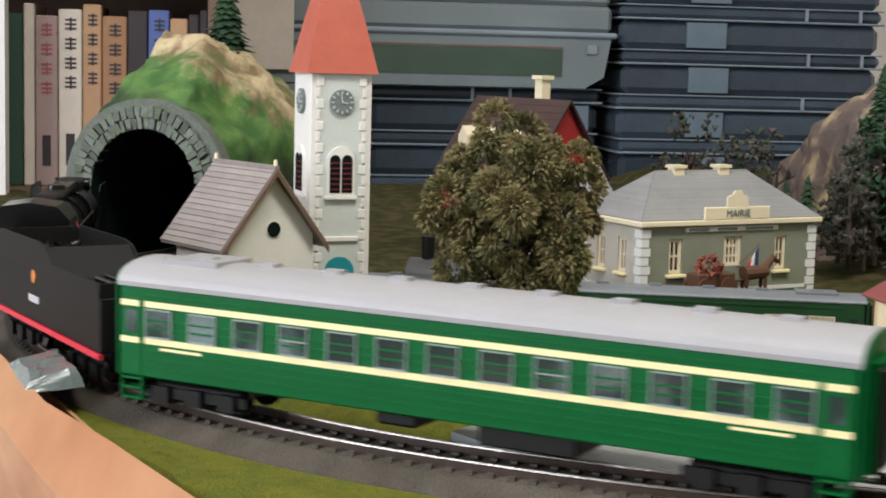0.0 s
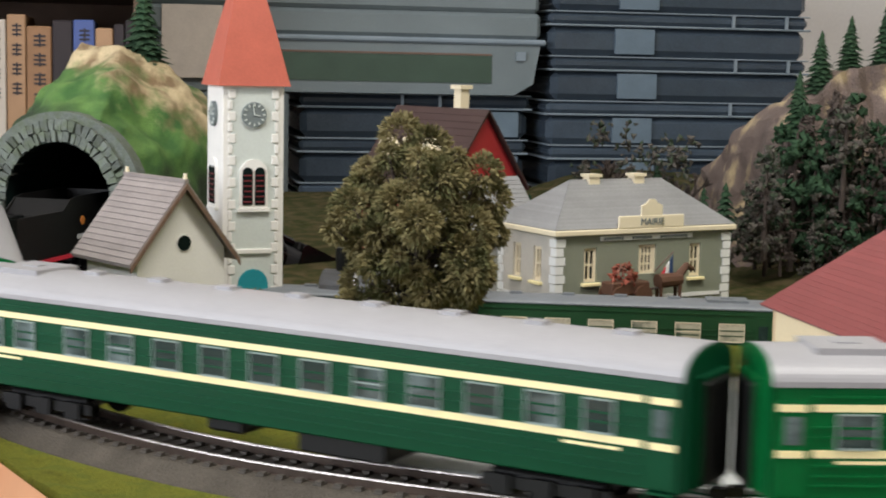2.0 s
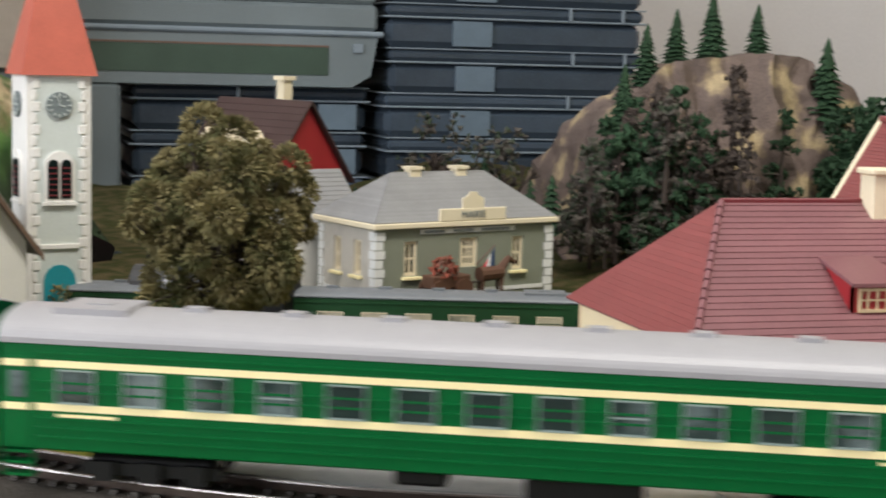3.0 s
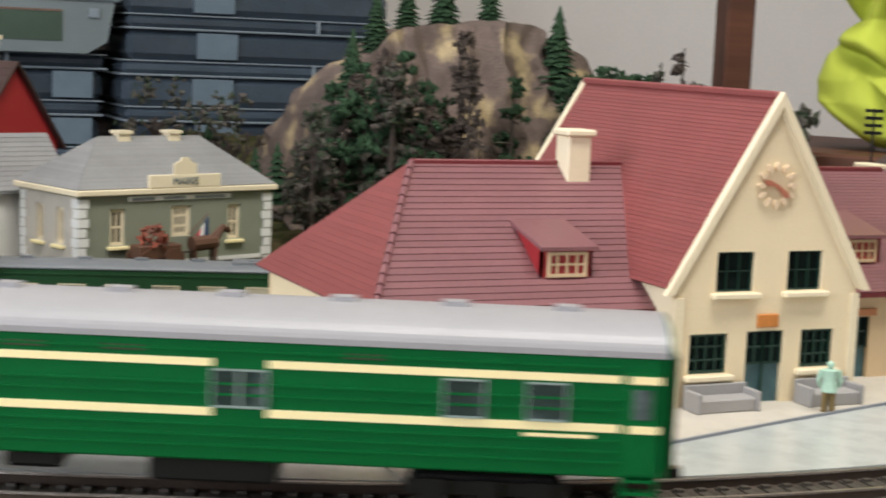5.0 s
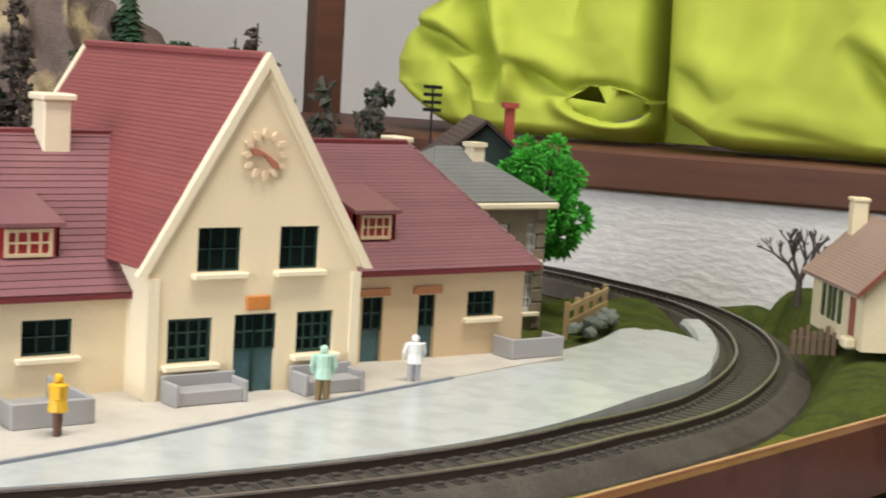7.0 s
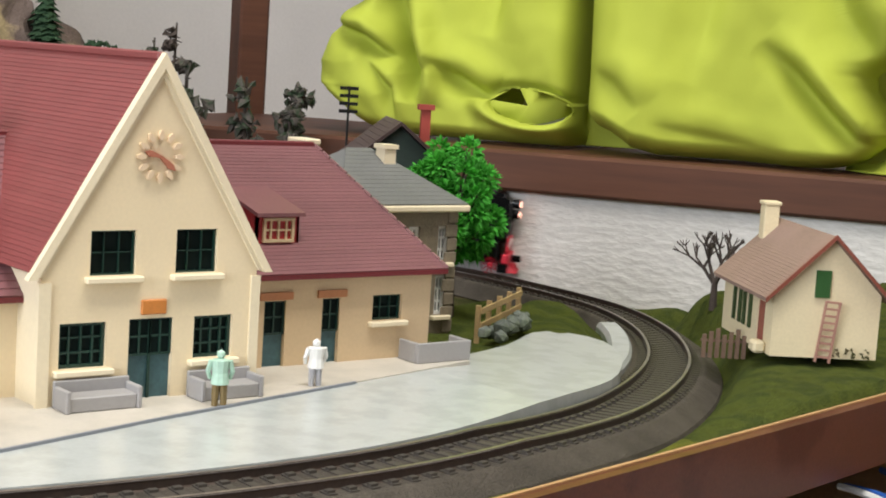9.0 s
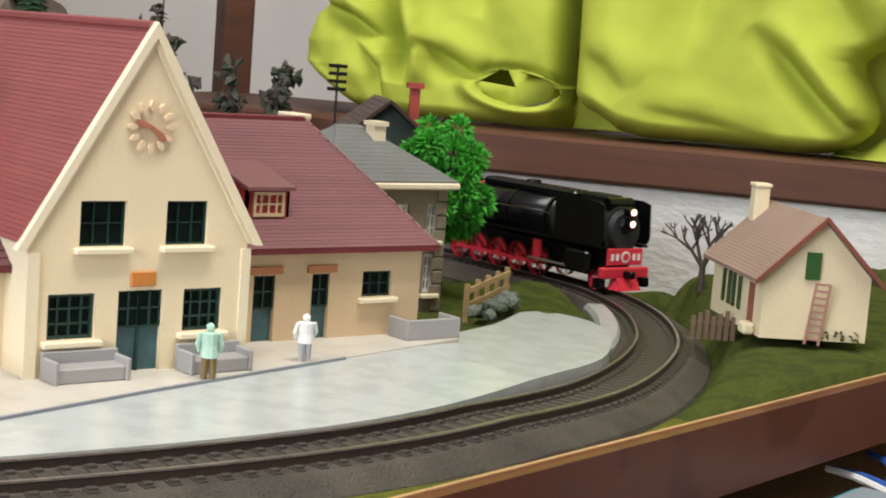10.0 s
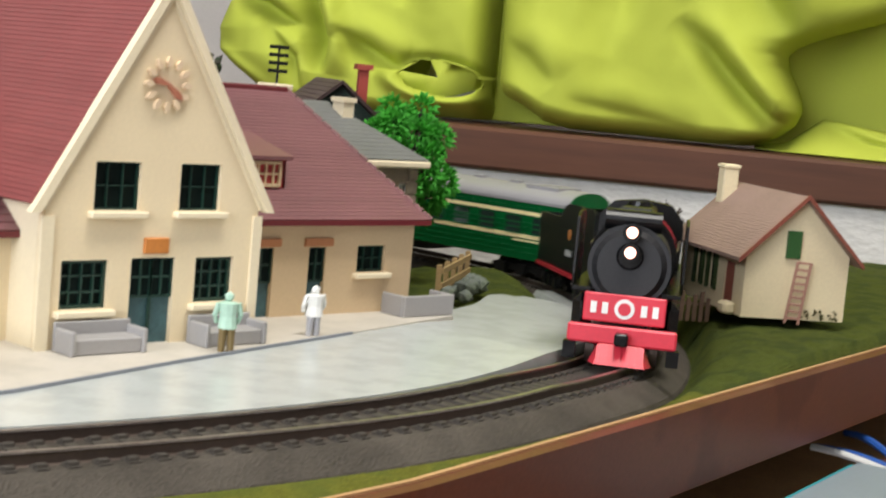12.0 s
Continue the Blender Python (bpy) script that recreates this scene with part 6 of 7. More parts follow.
# ---- crag at the back ----
def crag():
    xs = [0.022, 0.034, 0.044, 0.056, 0.075, 0.102, 0.140, 0.173, 0.215, 0.242, 0.275, 0.31]
    zs = [0.0, 0.012, 0.040, 0.082, 0.1020, 0.1180, 0.1215, 0.1240, 0.1150, 0.0930, 0.055, 0.0]
    bm = bmesh.new()
    nx, nv = 110, 70
    rows = []
    for i in range(nx + 1):
        x = xs[0] + (xs[-1] - xs[0]) * i / nx
        t = float(np.interp(x, xs, zs)) + 0.006 * noise.noise(Vector((x * 60, 0, 0)))
        col = []
        for j in range(nv + 1):
            v = j / nv
            if v < 0.7:
                k = v / 0.7
                y, z = 0.50 + 0.055 * k ** 1.5, -0.04 + (t + 0.04) * k
            else:
                k = (v - 0.7) / 0.3
                y, z = 0.555 + 0.22 * k, t - 0.10 * k * k
            p = Vector((x, y, z))
            n1 = noise.noise(Vector((x * 45, z * 16, y * 20)))
            n2 = noise.noise(Vector((x * 110, z * 45, 4)))
            p.y += -0.018 * n1 - 0.007 * n2
            p.x += 0.006 * noise.noise(p * 50)
            p.z += 0.004 * noise.noise(p * 70)
            col.append(bm.verts.new(p))
        rows.append(col)
    for i in range(nx):
        for j in range(nv):
            bm.faces.new((rows[i][j], rows[i + 1][j], rows[i + 1][j + 1], rows[i][j + 1]))
    solid("crag", bm, M_rock2, "steep brown and ochre model crag at the back of the layout", "hill", smooth=False)
    rng = random.Random(21)
    g = "conifers on the crag"
    for x, y, z, h in ((0.082, 0.565, 0.100, 0.042), (0.112, 0.585, 0.113, 0.040), (0.136, 0.58, 0.116, 0.048), (0.170, 0.58, 0.118, 0.040), (0.055, 0.535, 0.07, 0.045), (0.205, 0.545, 0.080, 0.056), (0.20, 0.545, 0.050, 0.050), (0.192, 0.545, 0.030, 0.055)):
        fir(pose(x, y, z, 0, 0, rng.uniform(0, 360)), h, h * 0.30, M_fir, "dark green model fir tree", int(x * 1e4), 14, 0.15, g, 0.06)
    for i in range(95):
        x = rng.uniform(0.0, 0.26)
        z = rng.uniform(-0.012, 0.055) * min(1, (x + 0.02) * 12)
        h = rng.uniform(0.032, 0.070)
        if 0.120 < x < 0.205 and z + h > 0.052:
            continue
        ragged_conifer(pose(x, 0.485 + rng.uniform(-0.03, 0.012), z - 0.006, 0, 0, rng.uniform(0, 360)), h, "sparse worn grey-brown model conifer", i + 50, rng.choice((M_greybush, M_greybush, M_fir, M_bark)), g)
    for x, z, r in ((0.205, 0.075, 0.018), (0.225, 0.082, 0.016), (0.215, 0.055, 0.018), (0.24, 0.06, 0.014), (0.195, 0.045, 0.014), (0.248, 0.078, 0.015), (0.205, 0.030, 0.018), (0.228, 0.040, 0.018), (0.185, 0.020, 0.014)):
        bm = bmesh.new()
        blobs(bm, (0, 0, 0), r, 260, 0.0032, rng)
        solid("shrub", bm, M_fir, "dark green shrub clinging to the crag", "shrub", "shrubs on the crag", m=pose(x, 0.508, z))
    # small growth along the back of the town hall and in front of the boxes
    for x, y, h, k in ((-0.075, 0.56, 0.045, 0), (-0.035, 0.56, 0.058, 0), (-0.055, 0.575, 0.035, 1), (-0.020, 0.56, 0.038, 1), (-0.115, 0.56, 0.030, 1), (-0.13, 0.60, 0.035, 1), (-0.005, 0.54, 0.036, 1), (0.006, 0.53, 0.040, 1), (-0.060, 0.57, 0.066, 0), (-0.028, 0.565, 0.050, 1), (-0.046, 0.56, 0.048, 1), (-0.012, 0.55, 0.060, 0)):
        if k:
            fir(pose(x, y, 0.005), h, h * 0.3, M_fir, "small dark model fir behind the town hall", int(h * 1e5 + 7), group="firs behind the town hall")
        else:
            twig_tree(pose(x, y, 0.010), h, "thin brown model tree behind the town hall", int(h * 1e5), M_bark, 10, 0.2, M_greybush)
    for x, y, h in ((0.262, 0.40, 0.105), (0.285, 0.385, 0.090), (0.235, 0.42, 0.112), (0.300, 0.40, 0.10)):
        ragged_conifer(pose(x, y, -0.022), h, "tall worn grey-green model conifer by the wall", int(x * 1e4), M_greybush, "conifers by the wall")
    for x, y, z, h in ((0.030, 0.500, 0.022, 0.060), (0.045, 0.495, 0.030, 0.066), (0.018, 0.49, 0.0, 0.055), (0.150, 0.50, 0.02, 0.07), (0.100, 0.49, 0.012, 0.065), (0.052, 0.475, 0.0, 0.090), (0.066, 0.48, 0.004, 0.098), (0.080, 0.475, 0.0, 0.088), (0.040, 0.47, -0.006, 0.080), (0.028, 0.475, -0.006, 0.085), (0.058, 0.465, -0.006, 0.075)):
        ragged_conifer(pose(x, y, z), h, "dark worn model conifer on the crag", int(x * 1e5), M_fir, g)


crag()
fir(pose(-0.3585, 0.545, 0.104), 0.056, 0.0165, M_fir, "dark green model fir on top of the tunnel hill", 77, 15, 0.12)


# ---- storage boxes and books behind ----
def storage_box(x0, x1, y, z0, h, depth, body, label, tabs, panel, group):
    ob = thing("storage_box", label, "box", pose(x0, y, z0), group)
    w = x1 - x0
    part("body", box(0.004, w - 0.004, 0.003, depth, 0.0, h * 0.66, bevel=0.007), body, ob)
    part("rim", box(0.0, w, -0.001, depth, h * 0.66, h * 0.705, bevel=0.0008), M_boxlid, ob, "milky rim")
    part("lid", box(0.003, w - 0.003, 0.001, depth, h * 0.705, h * 0.97, bevel=0.004), body, ob)
    part("lid_rim", box(0.001, w - 0.001, 0.0, depth, h * 0.97, h, bevel=0.0005), M_boxlid, ob, "milky rim")
    for t in tabs:
        part("clip", box(t - 0.0015, t + 0.0015, -0.003, 0.0, h * 0.70, h * 0.98), M_boxlid, ob)
    if panel:
        part("label_panel", box(panel[0], panel[1], -0.0008, 0.003, h * 0.06, h * 0.62), M_boxlabel, ob, "paler blank label panel")
    return ob


def boxes():
    n = 0
    for i in range(7):
        z = -0.060 + i * 0.0468
        storage_box(0.058 + 0.004 * (i % 2), 0.352, 1.20, z, 0.0468, 0.25, M_box, "smoky blue-grey plastic storage case in a stack", (0.205, 0.265), (0.075, 0.118), "stacked storage cases")
    for i in range(5):
        z = -0.150 + i * 0.0468
        storage_box(-0.20, 0.050 - 0.003 * (i % 2), 1.22, z, 0.0468, 0.25, M_box, "smoky blue-grey plastic storage case in a stack", (0.11, 0.15), (0.195, 0.235), "stacked storage cases")
    # wide clear box with a green lid band over them
    ob = thing("clear_box", "large clear plastic box with rounded corners, resting on the cases", "box", pose(-0.36, 1.20, 0.0845))
    part("body", prism([(0.03, 0), (0.385, 0), (0.405, 0.012), (0.412, 0.052), (0.0, 0.052), (0.008, 0.012)], 0, 0.27), M_box_clear, ob)
    part("rim", box(-0.006, 0.418, -0.004, 0.274, 0.052, 0.058, bevel=0.002), M_boxlid, ob)
    part("lid", box(0.0, 0.412, 0.0, 0.27, 0.058, 0.085, bevel=0.004), M_box_clear, ob)
    part("content", box(0.10, 0.36, -0.0012, 0.001, 0.012, 0.040), M_greencontent, ob, "dim green contents")
    part("band", box(0.08, 0.36, -0.0018, -0.0013, 0.0405, 0.0425), M_wood, ob)
    part("clip", box(0.386, 0.396, -0.003, 0.0, 0.036, 0.045), M_boxlid, ob)
    # added white sheet: paints the light showing through the box's translucent corner
    part("bright_corner_panel", box(0.022, 0.082, -0.006, -0.0042, 0.012, 0.0848, bevel=0.0005), M_paper, ob, "white panel standing in for light in the translucent box corner")
    low = thing("support_box", "large clear plastic box under the stack", "box", pose(-0.36, 1.20, -0.155))
    part("body", box(0, 0.15, 0.0, 0.27, 0, 0.2395, bevel=0.004), M_box_clear, low)
    part("top_box", box(-0.0, 0.41, 0.0, 0.27, 0.3250, 0.50, bevel=0.004), M_box_clear, low, "clear plastic box")
    t = thing("back_table", "dark wooden table behind the layout", "table")
    part("tabletop", box(-0.62, 0.42, 1.16, 1.50, -0.20, -0.155), M_wood, t)
    for x in (-0.6, 0.4):
        for y in (1.19, 1.47):
            part("leg", box(x - 0.02, x + 0.02, y - 0.02, y + 0.02, -0.8, -0.20), M_wood, t)
    c = thing("cable_cabinet", "low pale cabinet under the cases", "cabinet", pose(0.06, 1.21, -0.155))
    part("body", box(0, 0.29, 0, 0.26, 0, 0.095, bevel=0.002), M_paper, c)


M_greencontent = mat("dim_green_contents", (0.05, 0.085, 0.06), 0.5, vary=0.3, coarse=20)
boxes()


def bookshelf():
    ob = thing("bookshelf", "dark wooden bookshelf with a full row of books", "shelf", pose(-0.62, 1.02, -0.80))
    part("side_panel", box(0.255, 0.268, 0.0, 0.22, 0, 1.5), M_wood, ob)
    part("side_panel", box(-0.10, -0.087, 0.0, 0.22, 0, 1.5), M_wood, ob)
    for z in (0.0, 0.40, 0.775, 0.968, 1.485):
        part("shelf", box(-0.087, 0.255, -0.012, 0.22, z, z + 0.015), M_wood, ob)
    part("back_panel", box(-0.10, 0.268, 0.22, 0.23, 0, 1.5), M_wood, ob)
    rng = random.Random(9)
    cols = [M_paper, M_bookdark, M_bookgreen, M_paper, M_bookpink, M_paper, M_booktan, M_bookbrown, M_bookdark, M_bookblue, M_booktan, M_bookdark, M_bookdark]
    x = -0.575
    for i, c in enumerate(cols):
        w = (0.018, 0.012, 0.020, 0.010, 0.020, 0.021, 0.017, 0.022, 0.018, 0.019, 0.016, 0.010, 0.008)[i]
        h = 0.150 + 0.012 * rng.random()
        b = solid("book", box(0, w - 0.0008, 0, 0.13, 0, h, bevel=0.0012), c, "hardback book standing on the shelf", "book", "books on the shelf", m=pose(x, 1.024, -0.0098))
        if i in (4, 5, 6, 7, 9):
            for k in range(4):
                z = h * 0.88 - k * 0.017
                bm = box(w * 0.46, w * 0.54, -0.0006, 0.0, z, z + 0.0115)
                for q in (0.001, 0.0048, 0.0086):
                    box(w * 0.27, w * 0.73, -0.0007, 0.0, z + q, z + q + 0.0016, bm)
                part("title_bar", bm, M_bookink if i != 4 else M_bookrose, b)
            part("publisher_bar", box(w * 0.3, w * 0.66, -0.0006, 0.0, h * 0.12, h * 0.30), M_bookink, b)
        x += w
    solid("side_post", box(-0.02, 0.02, 0, 0.03, -0.80, 0.6), M_white, "white painted upright at the end of the shelf", kind="structure", m=pose(-0.555, 0.97, 0))


M_bookdark = mat("dark_book_cloth", (0.03, 0.022, 0.025), 0.6)
M_bookgreen = mat("dark_green_book", (0.02, 0.06, 0.04), 0.6)
M_bookpink = mat("mauve_book", (0.36, 0.26, 0.25), 0.6)
M_booktan = mat("tan_book", (0.42, 0.25, 0.14), 0.6)
M_bookbrown = mat("brown_book", (0.30, 0.16, 0.08), 0.6)
M_bookblue = mat("blue_book", (0.08, 0.12, 0.32), 0.6)
M_bookrose = mat("rose_ink", (0.34, 0.09, 0.12), 0.6)
M_bookink = mat("dark_ink", (0.03, 0.025, 0.03), 0.6)
bookshelf()


# ---- cables and case on the desk ----
DESK = -0.0419


def desk_clutter():
    a = math.degrees(math.atan2(0.06, 0.297))
    m = pose(-0.022, -0.1185, 0, 0, 0, a) @ Matrix.Translation((0, 0, -0.048))
    ob = thing("component_case", "teal plastic case with a clear lid on the desk", "case", pose(0.2180, -0.0810, DESK, 0, 0, 13))
    part("tray", box(-0.10, 0.0, -0.075, 0.0, 0.0, 0.004, bevel=0.001), M_teal, ob)
    part("lid", box(-0.096, -0.004, -0.071, -0.004, 0.0041, 0.0060, bevel=0.0006), M_boxlid, ob, "pale cloudy lid")
    runs = ((M_blue, (0.2400, -0.0555), (0.2330, -0.0960), 0.001), (M_white, (0.2370, -0.0555), (0.2290, -0.0960), 0.001), (M_blue, (0.2720, -0.0480), (0.2390, -0.0900), 0.003))
    for k, (mm, p, q, up) in enumerate(runs):
        pts = []
        for i in range(20):
            t = i / 19
            pts.append((p[0] + (q[0] - p[0]) * t + 0.0015 * math.sin(t * 4 + k), p[1] + (q[1] - p[1]) * t + 0.001 * math.sin(t * 3 + k), DESK + 0.0014 + up * math.sin(t * math.pi)))
        solid("cable", polyline(pts, 0.0013), mm, ("thin blue" if mm is M_blue else "thin white") + " electric cable on the desk", "cable", "cables on the desk")


desk_clutter()


# ---- the train ----
def coach_shell(parent, half, w, green, roofm, rise=0.0078):
    """Body sides and the rounded roof of a coach."""
    part("body", box(-half, half, -w, w, 0.0095, 0.0380, bevel=0.0005), green, parent)
    prof = []
    for i in range(31):
        a = math.pi * i / 30
        prof.append((w * 1.03 * math.cos(a) if abs(math.cos(a)) < 0.99 else math.copysign(w * 1.03, math.cos(a)), 0.0379 + rise * math.sin(a) ** 0.75))
    part("roof", prism(prof, -half - 0.0006, half + 0.0006, axis="x"), roofm, parent, "light grey rounded roof")
    for s in (-1, 1):
        x0, x1 = sorted((s * (half + 0.0007), s * (half + 0.0013)))
        part("end_wall", prism([(w * 0.99, 0.0096)] + [(y * 0.985, z - 0.0002) for y, z in prof] + [(-w * 0.99, 0.0096)], x0, x1, axis="x"), green, parent, "dark end of the coach")
    bm = bmesh.new()
    for k in range(9):
        x = -half + 0.022 + k * (2 * half - 0.044) / 8
        box(x - 0.0030, x + 0.0030, -0.0022, 0.0022, 0.0371 + rise, 0.0390 + rise, bm)
    part("roof_vents", bm, roofm, parent)
    bm = bmesh.new()
    x = half - 0.022
    box(x - 0.010, x + 0.010, -0.0095, 0.0095, 0.0365 + rise, 0.0386 + rise, bm)
    part("roof_hatch", bm, roofm, parent)


def bogie(parent, x, wheels=True):
    b = part("bogie", box(x - 0.0165, x + 0.0165, -0.0118, 0.0118, 0.0048, 0.0078, bevel=0.0006), M_black_matt, parent, "black bogie")
    for s in (-1, 1):
        bm = box(x - 0.019, x + 0.019, s * 0.0122 - 0.0008, s * 0.0122 + 0.0008, 0.0030, 0.0062)
        for k in (-0.0125, 0.0, 0.0125):
            box(x + k - 0.003, x + k + 0.003, s * 0.0136 - 0.0010, s * 0.0136 + 0.0010, 0.0016, 0.0068, bm)
        part("side_frame", bm, M_black_matt, b)
    for k in (-0.0125, 0.0125):
        bm = tube((x + k, -0.0082, 0.0058), (x + k, 0.0082, 0.0058), 0.001, 0.001, 6)
        for s in (-1, 1):
            tube((x + k, s * 0.0070, 0.0058), (x + k, s * 0.0092, 0.0058), 0.0058, 0.0056, 20, bm)
        part("wheelset", bm, M_black, b)
    return b


def coach(label, green, windows, half=0.125, w=0.0165, roofm=None, wf=None, stripes=((-1, 1),), rise=0.0078, glass=None, vents=()):
    ob = thing("passenger_coach", label, "railway coach", group="coaches of the train")
    coach_shell(ob, half, w, green, roofm or M_coachroof, rise)
    for s in (-1, 1):
        for a, b in stripes:
            x0, x1 = a * (half - 0.010), b * (half - 0.010)
            part("upper_stripe", box(x0, x1, min(s * (w - 0.0002), s * (w + 0.0003)), max(s * (w - 0.0002), s * (w + 0.0003)), 0.0318, 0.0336), M_stripe, ob, "cream stripe")
            part("lower_stripe", box(x0, x1, min(s * (w - 0.0002), s * (w + 0.0003)), max(s * (w - 0.0002), s * (w + 0.0003)), 0.0202, 0.0221), M_stripe, ob, "cream stripe")
        bm = bmesh.new()
        for z in (0.0128, 0.0152, 0.0178, 0.0250, 0.0275, 0.0352):
            box(-half + 0.010, half - 0.010, min(s * (w - 0.0001), s * (w + 0.00045)), max(s * (w - 0.0001), s * (w + 0.00045)), z, z + 0.0006, bm)
        part("ribs", bm, green, ob)
        for k, (x, ww) in enumerate(windows):
            y0, y1 = sorted((s * (w - 0.0003), s * (w + 0.00035)))
            p = part("window", box(x - ww, x + ww, y0, y1, 0.0226, 0.0312), glass or M_glass, ob, "coach window")
            y0, y1 = sorted((s * (w + 0.0002), s * (w + 0.0007)))
            # frames on the negative side are body green, imitating dark reflections that hide the windows
            part("window_sill", box(x - ww - 0.0003, x + ww + 0.0003, y0, y1, 0.0222, 0.0227), wf or (M_framegrey if s > 0 else green), p)
            bm = box(x - ww - 0.0004, x + ww + 0.0004, y0, y1, 0.0309, 0.0313)
            for xx in (x - ww - 0.0004, x + ww):
                box(xx, xx + 0.0004, y0, y1, 0.02271, 0.03089, bm)
            if k % 5 == 4:
                box(x - ww + 0.0004, x + ww - 0.0004, y0, y1, 0.0266, 0.0270, bm)
            part("window_frame", bm, wf or (M_framegrey if s > 0 else green), p)
        for x in vents:
            y0, y1 = sorted((s * (w - 0.0003), s * (w + 0.00035)))
            part("vent", box(x - 0.0048, x + 0.0048, y0, y1, 0.0348, 0.0360), M_rail, ob, "dark side vent")
        if stripes:
            for x in (-half + 0.0045, half - 0.0045):
                y0, y1 = sorted((s * (w + 0.0001), s * (w + 0.0006)))
                for z in (0.0318, 0.0202):
                    part("short_stripe", box(x - 0.0036, x + 0.0036, y0, y1, z, z + 0.0018), M_stripe, ob, "cream stripe")
        for x in (-half + 0.005, half - 0.005):
            y0, y1 = sorted((s * (w - 0.0003), s * (w + 0.0003)))
            d = part("vestibule_door", box(x - 0.0036, x + 0.0036, y0, y1, 0.0105, 0.0345), green, ob)
            y0, y1 = sorted((s * (w + 0.0002), s * (w + 0.0005)))
            part("pane", box(x - 0.0022, x + 0.0022, y0, y1, 0.0235, 0.0305), M_glass, d)
            bm = bmesh.new()
            for z in (0.0022, 0.0055, 0.0085):
                y0, y1 = sorted((s * (w - 0.004), s * (w + 0.0002)))
                box(x - 0.0042, x + 0.0042, y0, y1, z, z + 0.0007, bm)
            for xx in (x - 0.0042, x + 0.0036):
                y0, y1 = sorted((s * (w - 0.0012), s * (w + 0.0002)))
                box(xx, xx + 0.0006, y0, y1, 0.0022, 0.0096, bm)
            part("steps", bm, green, ob)
        for x in (-half + 0.024, half - 0.024):
            y0, y1 = sorted((s * (w - 0.0001), s * (w + 0.0003)))
            part("lettering_bar", box(x - 0.008, x + 0.008, y0, y1, 0.0186, 0.0194), M_stripe, ob, "worn cream lettering")
    for s in (-1, 1):
        x0, x1 = sorted((s * half, s * (half + 0.0042)))
        part("gangway", box(x0, x1, -0.0080, 0.0080, 0.0100, 0.0370, bevel=0.0006), M_black_matt, ob, "black gangway bellows")
        bm = bmesh.new()
        for yy in (-0.0096, 0.0082):
            box(min(s * half, s * (half + 0.0030)), max(s * half, s * (half + 0.0030)), yy, yy + 0.0014, 0.0100, 0.0384, bm)
        box(min(s * half, s * (half + 0.0030)), max(s * half, s * (half + 0.0030)), -0.0081, 0.0081, 0.0372, 0.0384, bm)
        part("gangway_frame", bm, green, ob)
        x0, x1 = sorted((s * (half + 0.002), s * (half + 0.0070)))
        part("coupler", box(x0, x1, -0.0018, 0.0018, 0.0060, 0.0085), M_black, ob)
    for x in (-0.089, 0.089):
        bogie(ob, x)
    part("battery_box", box(-0.040, -0.010, -0.0135, 0.0135, 0.0035, 0.0095, bevel=0.0006), M_black_matt, ob)
    part("tank", box(0.010, 0.024, -0.0130, 0.0130, 0.0050, 0.0095, bevel=0.0010), M_black_matt, ob)
    return ob


SEATS = [(-0.108 + 0.018 * k, 0.0048) for k in range(13)]
COACHES = [
    coach("bright green passenger coach with cream stripes and a grey roof", M_coach, [(x * 0.93, w) for x, w in SEATS], half=0.116),
    coach("dark green passenger coach with cream stripes and a grey roof", M_coach_dark, [(-0.106, 0.0040), (-0.090, 0.0048)] + SEATS[2:11] + [(0.094, 0.0040), (0.107, 0.0032)], half=0.128),
    coach("bright green coach with cream stripes, wide windows and grey roof", M_coach, SEATS, half=0.129),
    coach("bright green luggage coach with few windows and double doors", M_coach, [(-0.0345, 0.0029), (-0.0280, 0.0029), (-0.083, 0.0045), (-0.102, 0.0044)],
          stripes=((-1, -0.317), (-0.21, 1)), vents=(0.0185, -0.0044, -0.060, 0.075), half=0.129),
]


def driving_wheel(parent, x, s, r, name="driving_wheel"):
    bm = tube((0, -0.0012, 0), (0, 0.0012, 0), r, r, 24)
    bmesh.ops.delete(bm, geom=[f for f in bm.faces if len(f.verts) > 4], context="FACES_ONLY")
    tube((0, -0.0012, 0), (0, 0.0013, 0), r * 0.2, r * 0.2, 10, bm)
    for k in range(10):
        a = k * math.pi / 5
        tube((r * 0.15 * math.cos(a), 0, r * 0.15 * math.sin(a)), (r * 0.93 * math.cos(a), 0, r * 0.93 * math.sin(a)), r * 0.055, r * 0.05, 4, bm)
    box(-r * 0.5, r * 0.5, -0.001, 0.001, -r * 0.85, -r * 0.55, bm)
    ob = part(name, bm, M_redpaint, parent, "red spoked wheel")
    ob.matrix_basis = pose(x, s * 0.0095, r)
    rim = part("tyre", tube((0, -0.0011, 0), (0, 0.0011, 0), r * 1.0, r * 1.0, 24), M_rail, ob)
    bm = bmesh.new()
    bm.from_mesh(rim.data)
    bmesh.ops.delete(bm, geom=[f for f in bm.faces if len(f.verts) > 4], context="FACES_ONLY")
    bm.to_mesh(rim.data)
    bm.free()
    rim.scale = (1.02, 1.2, 1.02)
    return ob


WHEELS = []
M_smokebox = mat("smokebox_grey", (0.022, 0.022, 0.024), 0.5, vary=0.2, spec=0.3)


